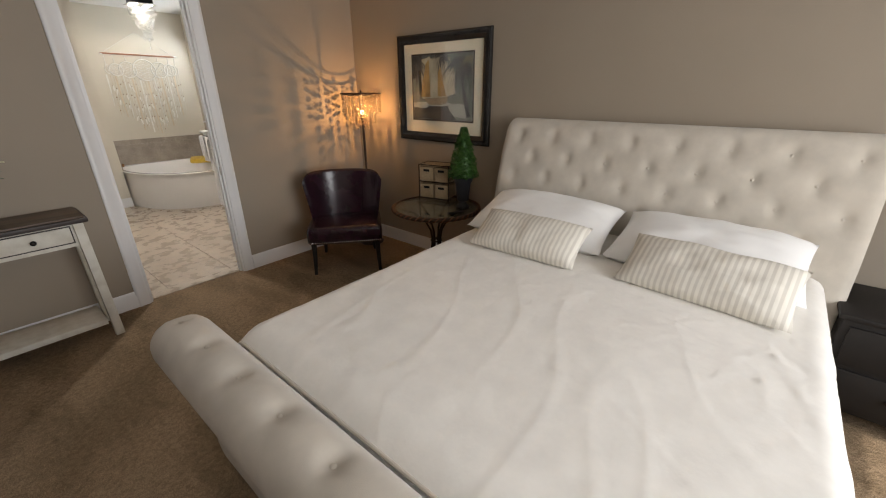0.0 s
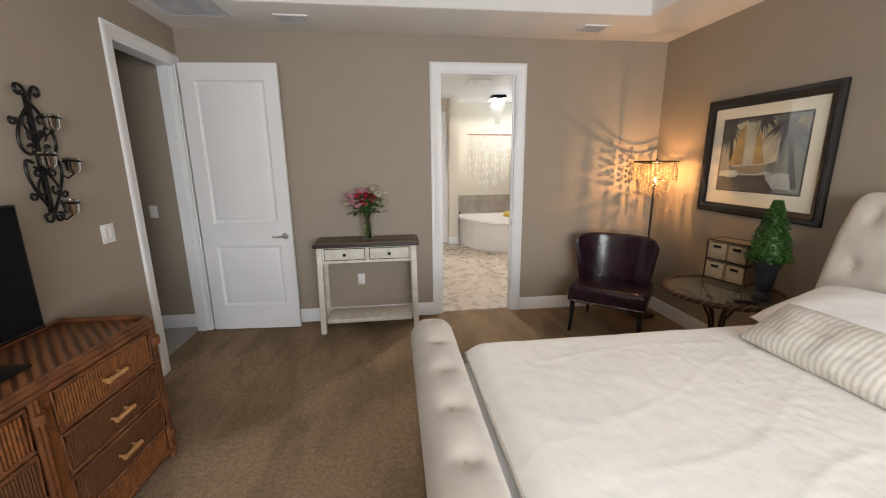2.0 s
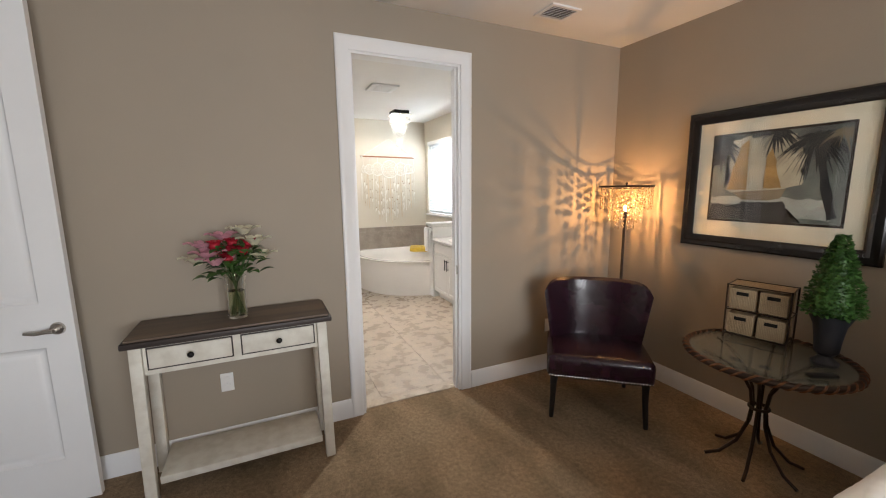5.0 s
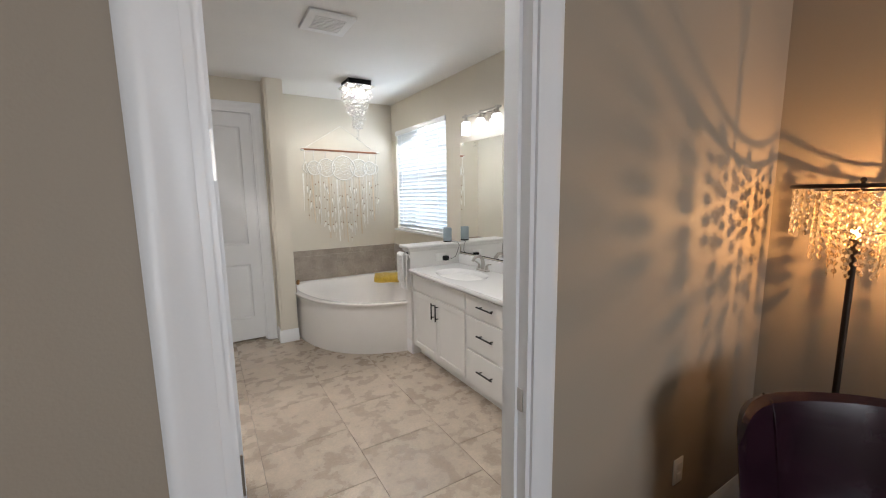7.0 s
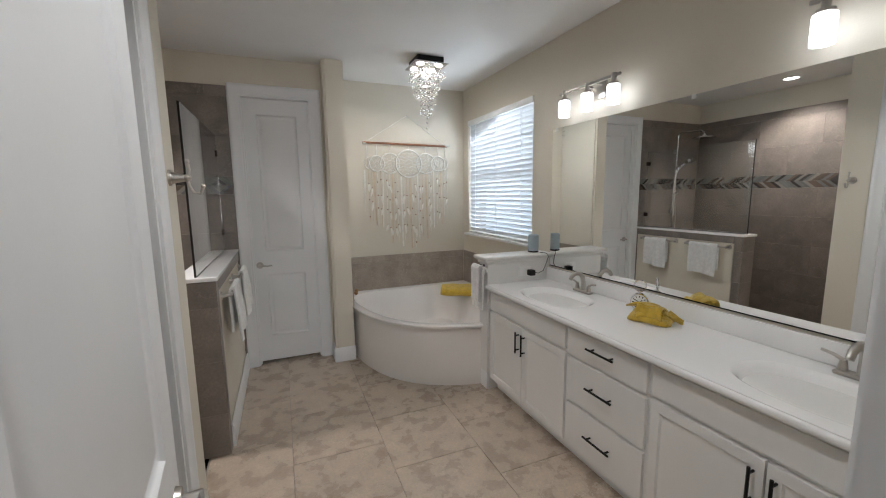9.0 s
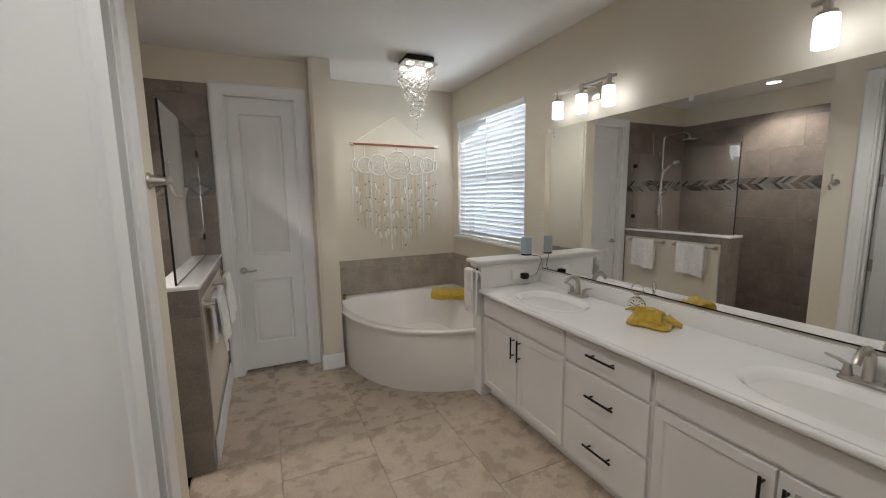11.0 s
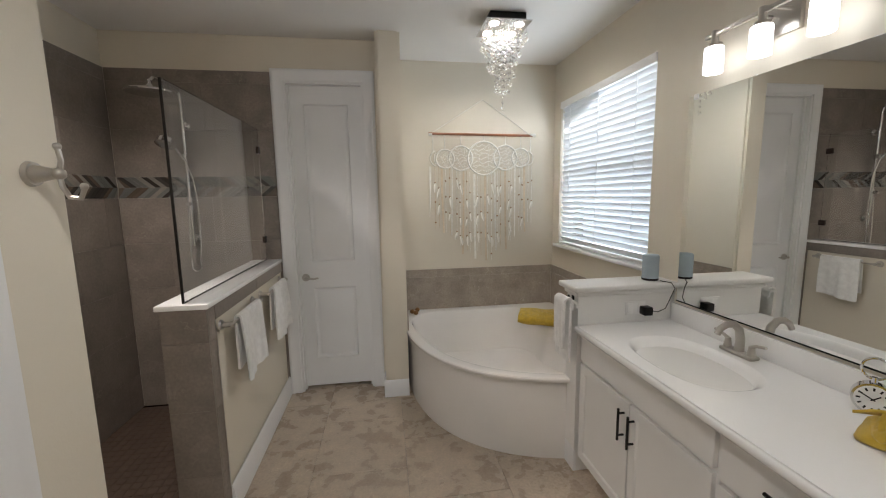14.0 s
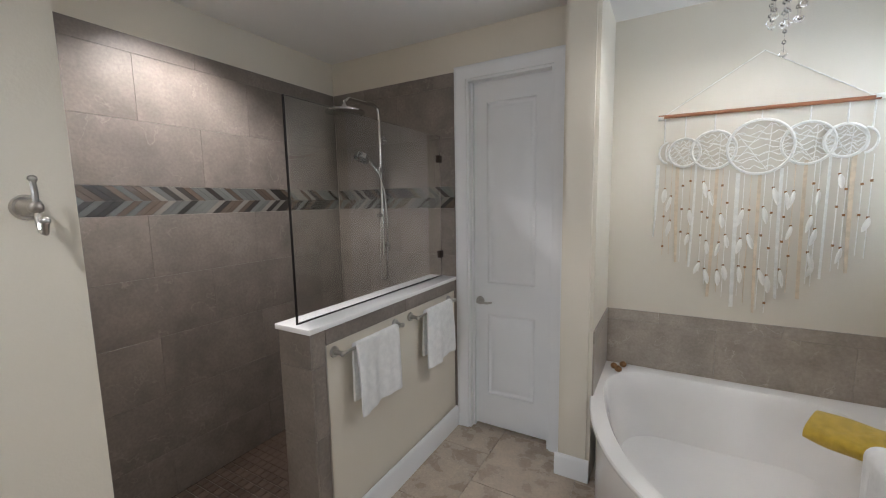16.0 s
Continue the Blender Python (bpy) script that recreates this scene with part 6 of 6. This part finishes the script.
def folded_cloth():
    """A cloth folded in layers, its corner turned back over a loose roll."""
    t = thing("folded_washcloth", "mustard yellow washcloth folded on the vanity top", "towel", pose(4.625, 6.325, 0.866, 0, 0, 20) @ Matrix.Diagonal((1.0, 0.88, 1.45, 1)))

    def layer(w, d, z, h, turn, sag, seed):
        def fn(u, v):
            a = 2 * math.pi * v
            rx, ry = math.cos(a), math.sin(a)
            k = 1 / (abs(rx) ** 5 + abs(ry) ** 5) ** 0.2
            e = math.sin(math.pi * min(u, 1.0))
            rr = (math.cos((u - 0.5) * math.pi) ** 0.35)
            x, y = rx * k * w / 2 * rr, ry * k * d / 2 * rr
            n = 0.012 * noise.noise(Vector((x * 16 + seed, y * 16, seed))) + 0.005 * noise.noise(Vector((x * 45, y * 45, seed + 3)))
            zz = z + h * (0.5 - 0.5 * math.cos(math.pi * u)) + n * (0.4 + u) - sag * (x * x + y * y) * 20
            c, q = math.cos(turn), math.sin(turn)
            return (x * c - y * q + n, x * q + y * c + n, max(0.001, zz))
        return sheet(fn, 14, 44)
    part("lower_fold", layer(0.17, 0.25, 0.0, 0.030, 0.0, 0.02, 1), YELLOW, t)
    part("middle_fold", layer(0.15, 0.19, 0.022, 0.028, 0.28, 0.06, 4), YELLOW, t)
    part("roll", sheet(lambda u, v: (-0.055 + (0.030 - 0.016 * v) * math.cos(6.283 * v * 2.2) + 0.01 * u, (u - 0.5) * 0.15 - 0.01, 0.036 + (0.030 - 0.016 * v) * math.sin(6.283 * v * 2.2) + 0.004 * math.sin(u * 9)), 14, 46, thick=0.006), YELLOW, t)
    part("corner_flap", sheet(lambda u, v: (-0.055 + 0.15 * v, 0.02 + (u - 0.5) * 0.22 * (1 - 0.9 * v) - 0.07 * v, 0.072 - 0.050 * v ** 2.2 - 0.05 * (u - 0.5) ** 2 + 0.004 * math.sin(u * 11 + v * 5)), 16, 16, thick=0.006), YELLOW, t)
    part("loose_corner", sheet(lambda u, v: (0.0 + 0.06 * v + (u - 0.5) * 0.10 * (1 - 0.8 * v), -0.09 - 0.07 * v, 0.040 - 0.034 * v + 0.006 * math.cos(u * 7)), 12, 10, thick=0.006), YELLOW, t)


folded_cloth()

# window with blinds
W0, W1, WZ0, WZ1 = 7.72, 8.975, 1.12, 2.385
t = thing("window_1", "white bathroom window with closed horizontal blinds", "window", kind="structure")
part("sill", B(CX - 0.045, CX + 0.02, W0 - 0.03, W1 + 0.03, WZ0 - 0.022, WZ0 + 0.002, bevel=0.005), WHITE, t)
fr = bmesh.new()
for a in ((CX + 0.08, CX + 0.12, W0, W0 + 0.04, WZ0, WZ1), (CX + 0.08, CX + 0.12, W1 - 0.04, W1, WZ0, WZ1), (CX + 0.08, CX + 0.12, W0, W1, WZ0, WZ0 + 0.05), (CX + 0.08, CX + 0.12, W0, W1, WZ1 - 0.04, WZ1), (CX + 0.075, CX + 0.125, W0, W1, 1.72, 1.765)):
    box(fr, *a)
part("window_frame", fr, WHITE, t)
bl = thing("window_blind", "white slatted faux-wood blind, lowered", "blind")
part("headrail", B(CX - 0.012, CX + 0.05, W0 + 0.004, W1 - 0.004, WZ1 - 0.06, WZ1 - 0.003, bevel=0.004), WHITE, bl)
part("bottom_rail", B(CX + 0.0, CX + 0.05, W0 + 0.008, W1 - 0.008, WZ0 + 0.006, WZ0 + 0.024, bevel=0.004), WHITE, bl)
SLATWHITE = material("blind_slat", (0.78, 0.80, 0.82), 0.45, vary=0.02, bump=0)
SLATWHITE.node_tree.nodes["Principled BSDF"].inputs["Subsurface Weight"].default_value = 0.0
slat = None
for k in range(26):
    z = WZ0 + 0.05 + k * 0.0455
    if slat is None:
        bm = sheet(lambda u, v: ((v - 0.5) * 0.05, W0 + 0.01 + u * (W1 - W0 - 0.02), 0.003 * (1 - (2 * v - 1) ** 2)), 1, 4, thick=0.003)
        slat = part("slat", bm, SLATWHITE, bl)
        s = slat
    else:
        s = new("slat", slat.data)
        s.parent = bl
    s.matrix_basis = pose(CX + 0.025, 0, z, 0, 58, 0)
for y in (7.9, 8.35, 8.8):
    part("ladder_cord", cyl(bmesh.new(), (CX - 0.001, y, WZ0 + 0.02), (CX - 0.001, y, WZ1 - 0.05), 0.0015, n=6), WHITE, bl)
part("wand", cyl(bmesh.new(), (CX - 0.012, 8.90, 1.6), (CX - 0.012, 8.90, WZ1 - 0.06), 0.004, n=8), PLASTIC, bl)
structure("backdrop", B(CX + 0.9, CX + 0.92, 6.6, 10.2, 0.2, 3.4), OUTSIDE, "bright overcast daylight outside the window", "backdrop")

# crystal chandelier
t = thing("crystal_chandelier", "square chrome flush light with falling crystal strands", "ceiling light", pose(4.05, 8.25, H))
part("canopy", B(-0.12, 0.12, -0.12, 0.12, -0.055, -0.001, bevel=0.003), BLACKMETAL, t)
part("mirror_plate", B(-0.15, 0.15, -0.15, 0.15, -0.062, -0.055, bevel=0.001), CHROME, t)
for x in (-0.085, 0.085):
    for y in (-0.085, 0.085):
        part("spotlight", cyl(cyl(bmesh.new(), (x, y, -0.062), (x, y, -0.068), 0.03, n=20), (x, y, -0.068), (x, y, -0.072), 0.022, n=20), GLOWSPOT, t, "lit round spot")
rnd = random.Random(4)
for i in range(7):
    for j in range(7):
        x, y = (i - 3) * 0.04, (j - 3) * 0.04
        d = max(abs(i - 3), abs(j - 3)) + 0.3 * min(abs(i - 3), abs(j - 3))
        length = max(0.10, 0.53 - 0.125 * d + rnd.uniform(-0.02, 0.02))
        bm = cyl(bmesh.new(), (x, y, -0.062), (x, y, -0.062 - length), 0.0008, n=4)
        z = -0.10 - rnd.uniform(0, 0.03)
        while z > -0.062 - length:
            ball(bm, (x, y, z), 0.0085, 1)
            z -= 0.038
        ball(bm, (x, y, -0.066 - length), 0.013, 2)
        part("crystal_strand", bm, CLEARCRYSTAL, t)

# exhaust fan, shower downlight and a second downlight added for fill
t = thing("exhaust_fan", "white square ceiling exhaust fan grille", "ceiling vent", pose(3.41, 6.96, H))
part("frame", B(-0.155, 0.155, -0.165, 0.165, -0.022, -0.001, bevel=0.008, seg=3), WHITE, t)
for k in range(9):
    part("louvre", B(-0.10, 0.10, -0.10 + k * 0.025 - 0.008, -0.10 + k * 0.025 + 0.008, -0.027, -0.0225, bevel=0.002, seg=1), WHITE, t)
# the second position is an added fixture at the fill spot
for x, y in ((1.754, 7.45), (3.234, 5.70)):
    t = thing("recessed_downlight", "lit white recessed ceiling downlight of the shower and its added twin", "downlight", pose(x, y, H), group="downlights")
    part("trim_ring", lathe(bmesh.new(), [(0.085, -0.001), (0.083, -0.006), (0.066, -0.008), (0.064, -0.003)], n=32), WHITE, t)
    part("lens", cyl(bmesh.new(), (0, 0, -0.0045), (0, 0, -0.0012), 0.063, n=32), GLOWSPOT, t, "lit diffuser")

# macrame wall hanging
t = thing("macrame_wall_hanging", "cream macrame dreamcatcher hanging with feathers and beads", "wall hanging", pose(4.12, CY1, 0))
part("dowel", cyl(bmesh.new(), (-0.49, -0.02, 2.125), (0.47, -0.02, 2.112), 0.011, n=14), COPPERWOOD, t, "reddish wooden dowel")
for x in (-0.49, 0.47):
    part("cord_wrap", cyl(bmesh.new(), (x - 0.02 * (x > 0) - 0.0, -0.02, 2.118), (x + 0.03, -0.02, 2.118), 0.014, n=12), CORD, t)
part("hanging_cord", tube(bmesh.new(), [(-0.46, -0.02, 2.13), (0.005, -0.008, 2.425), (0.45, -0.02, 2.12)], 0.003, 6), CORD, t)
part("nail", cyl(bmesh.new(), (0.005, 0, 2.422), (0.005, -0.014, 2.422), 0.003, n=8), NICKEL, t)
RINGS = ((-0.345, 1.905, 0.082), (-0.20, 1.91, 0.108), (0.012, 1.91, 0.148), (0.215, 1.915, 0.110), (0.36, 1.915, 0.083))
for i, (x, z, r) in enumerate(RINGS):
    y = -0.014 - 0.008 * (i == 2)
    ring = part("hoop", tube(bmesh.new(), [(x + r * math.cos(a), y, z + r * math.sin(a)) for a in [2 * math.pi * k / 36 for k in range(36)]], 0.0075, 8, True), CORD, t)
    web = bmesh.new()
    for k in range(7):
        zz = z + r * (-0.75 + 0.25 * k)
        hw = math.sqrt(max(0.0, r * r - (zz - z) ** 2))
        tube(web, [(x - hw + 2 * hw * q / 10, y, zz + 0.012 * math.sin(q * 1.9 + k)) for q in range(11)], 0.003, 5)
    for k in range(5):
        tube(web, [(x + r * 0.9 * math.cos(a), y - 0.004, z + r * 0.9 * math.sin(a)) for a in (k * 1.25, k * 1.25 + 2.5)], 0.002, 5)
    tagged(part("web", web, CORD, ring), kind="stuff")
    part("tie", tube(bmesh.new(), [(x, y, z + r), (x, -0.02, 2.12)], 0.004, 6), CORD, ring)
for x, s in ((-0.452, 1), (0.455, -1)):
    bm = tube(bmesh.new(), [(x + s * (0.03 - 0.055 * math.cos(a)), -0.014, 1.91 + 0.065 * math.sin(a)) for a in [-1.4 + 0.28 * k for k in range(11)]], 0.006, 6)
    tube(bm, [(x + s * 0.03 - s * 0.02 * math.cos(a), -0.014, 1.91 + 0.05 * math.sin(a)) for a in [-1.4 + 0.28 * k for k in range(11)]], 0.005, 6)
    tube(bm, [(x, -0.014, 1.97), (x, -0.02, 2.12)], 0.004, 6)
    part("moon", bm, CORD, t)
rnd = random.Random(8)
for k in range(30):
    x = -0.475 + k * 0.0327 + rnd.uniform(-0.008, 0.008)
    u = abs(x - 0.01) / 0.47
    start = 1.84 - 0.085 * math.exp(-(x * 6) ** 2)
    bottom = 0.98 + 0.30 * u ** 1.3 + rnd.uniform(-0.06, 0.10)
    y = -0.010 - rnd.uniform(0, 0.010)
    if k % 3 == 0:
        # flat ribbon, a little twisted
        w, tw = rnd.choice((0.006, 0.008, 0.010)), rnd.uniform(-0.5, 0.5)
        sway = rnd.uniform(-0.015, 0.015)
        bm = sheet(lambda a, b: (x + sway * a * a + (b - 0.5) * 2 * w * math.cos(tw * a * 3), y - (b - 0.5) * 2 * w * math.sin(tw * a * 3) * 0.5, start + (bottom - start) * a), 14, 1, thick=0.0015)
        part("ribbon", bm, TANRIBBON if k % 2 else CORD, t, "flat cotton ribbon")
        continue
    s = part("strand", cyl(bmesh.new(), (x, y, bottom), (x, y, start), 0.0022, n=6), TANRIBBON if rnd.random() < 0.25 else CORD, t)
    z = start - rnd.uniform(0.08, 0.22)
    while z > bottom + 0.05:
        part("bead", cyl(bmesh.new(), (x, y - 0.001, z - 0.006), (x, y - 0.001, z + 0.006), 0.0065, n=8), WALNUT, s, "small wooden bead")
        if rnd.random() < 0.5:
            L, W, dx = rnd.uniform(0.07, 0.10), rnd.uniform(0.020, 0.030), rnd.uniform(-0.025, 0.025)
            fb = sheet(lambda a, b: (x + dx * a + (b - 0.5) * W * math.sin(math.pi * min(1, a * 0.93 + 0.05)) ** 0.7, y - 0.010 - 0.010 * math.sin(a * 3) - 0.008 * abs(b - 0.5), z - a * L), 8, 4, thick=0.0012)
            part("feather", fb, FEATHER, s, "white feather")
        z -= rnd.uniform(0.13, 0.21)

# ---- bathroom tile (pieces last) ----
structure("bath_floor_bed", B(2.29, CX, 5.08, 9.11, -0.1, -0.006), GROUT, "grey grout bed of the tile floor", "floor")
fl = thing("floor_bathroom", "mottled grey-brown stone-look tile floor", "floor", kind="structure")
TW = 0.54
for i in range(6):
    x0, x1 = max(2.30, 2.221 + i * TW), min(CX, 2.221 + (i + 1) * TW)
    y = 4.70 + (i % 2) * 0.27
    while y < 9.1:
        a, b = max(y, 5.085), min(y + TW, 9.108)
        if x1 - x0 > 0.03 and b - a > 0.03:
            part("tile", B(x0 + 0.0012, x1 - 0.0012, a + 0.0012, b - 0.0012, -0.012, 0.0, bevel=0.0012, seg=1), FLOORTILE, fl, smooth=False)
        y += TW
structure("shower_floor_bed", B(1.32, 2.215, 6.69, 8.70, -0.1, -0.012), GROUT, "grout bed of the shower floor", "floor")
sf = thing("shower_floor", "small square brown mosaic tile shower floor", "floor", kind="structure")
mos = None
for i in range(16):
    for j in range(36):
        if mos is None:
            mos = part("mosaic_tile", B(-0.0255, 0.0255, -0.0255, 0.0255, -0.012, -0.006, bevel=0.001, seg=1), MOSAICFLOOR, sf, smooth=False)
            m = mos
        elif j < 18:
            m = new("mosaic_tile", mos.data)
            m.parent = sf
        else:
            continue
        m.location = (1.35 + i * 0.0555, 6.72 + j * 0.0555, 0)
bm = bmesh.new()
for i in range(16):
    for j in range(18, 36):
        box(bm, 1.35 + i * 0.0555 - 0.0255, 1.35 + i * 0.0555 + 0.0255, 6.72 + j * 0.0555 - 0.0255, 6.72 + j * 0.0555 + 0.0255, -0.012, -0.006)
tagged(part("mosaic_field", bm, MOSAICFLOOR, sf, smooth=False), kind="stuff")
part("shower_drain", B(1.98, 2.09, 7.12, 7.23, -0.006, -0.002, bevel=0.001), BLACKMETAL, sf, "dark square drain grate")

ROWS = ((0.0, 0.27), (0.27, 0.60), (0.60, 0.93), (0.93, 1.262), (1.262, 1.592), (1.744, 2.074), (2.074, 2.404), (2.404, 2.492))


def tiled(name, label, place, a, b, rows, width, mat):
    """Courses of tiles on a wall; place(p, q, z0, z1) gives a tile's box."""
    t = thing(name, label, "wall tile", kind="structure")
    for k, (z0, z1) in enumerate(rows):
        p = a - (width / 2 if k % 2 else 0.0)
        while p < b - 0.01:
            lo, hi = max(p, a), min(p + width, b)
            if hi - lo > 0.02:
                bx = place(lo + 0.0005, hi - 0.0005)
                part("tile", B(*bx, z0 + 0.0005, z1 - 0.0005, bevel=0.0008, seg=1), mat, t, smooth=False)
            p += width
    return t


SW = tiled("shower_tile_west", "large grey stone-look tiles on the shower wall", lambda p, q: (1.321, 1.334, p, q), 6.69, 8.697, ROWS, 0.62, WALLTILE)
SN = tiled("shower_tile_north", "large grey stone-look tiles behind the shower head", lambda p, q: (p, q, 8.697, 8.709), 1.334, 2.424, ROWS, 0.62, WALLTILE)
tiled("tub_tile_north", "grey-brown stone tiles above the tub", lambda p, q: (p, q, CY1 - 0.010, CY1 - 0.001), 3.372, CX - 0.011, ((0.524, 0.83), (0.83, 0.902)), 0.62, TUBTILE)
tiled("tub_tile_east", "grey-brown stone tiles beside the tub", lambda p, q: (CX - 0.010, CX - 0.001, p, q), 7.615, CY1 - 0.011, ((0.524, 0.83), (0.83, 0.902)), 0.62, TUBTILE)
tiled("tub_tile_west", "grey-brown stone tiles on the wing wall", lambda p, q: (3.371, 3.380, p, q), 8.535, CY1 - 0.011, ((0.524, 0.83), (0.83, 0.902)), 0.62, TUBTILE)


def chevrons(parent, to_world, length):
    """Two courses of slanted glass pieces that meet in a zigzag."""
    rnd = random.Random(3)
    s, h, run = 0.040, 0.074, 0.088
    n = int(length / s)
    for row in (0, 1):
        for k in range(-3, n + 1):
            a = k * s
            z0, z1 = (1.594, 1.594 + h) if row == 0 else (1.669, 1.669 + h)
            d0, d1 = (0, run) if row == 0 else (run, 0)
            q = [(a + d0 + 0.001, z0), (a + s + d0 - 0.001, z0), (a + s + d1 - 0.001, z1), (a + d1 + 0.001, z1)]
            q = [(min(max(p, 0.0), length), z) for p, z in q]
            if max(p for p, z in q) - min(p for p, z in q) < 0.02:
                continue
            bm = bmesh.new()
            fr_, bk = [[bm.verts.new(to_world(p, z, e)) for p, z in q] for e in (0.014, 0.002)]
            bm.faces.new(fr_)
            for i in range(4):
                bm.faces.new((fr_[i], fr_[(i + 1) % 4], bk[(i + 1) % 4], bk[i]))
            part("chevron_tile", bm, CHEV[rnd.choice((0, 1, 1, 2, 2, 3, 0))], parent, smooth=False)


chevrons(SW, lambda p, z, e: (1.320 + e, 6.69 + p, z), 2.01)
chevrons(SN, lambda p, z, e: (1.334 + p, 8.711 - e, z), 1.09)
structure("band_bed_west", B(1.3205, 1.326, 6.69, 8.70, 1.592, 1.744), GROUT, "grout bed behind the chevron band", "wall tile")
structure("band_bed_north", B(1.334, 2.424, 8.704, 8.7095, 1.592, 1.744), GROUT, "grout bed behind the chevron band", "wall tile")
OFF = HERE
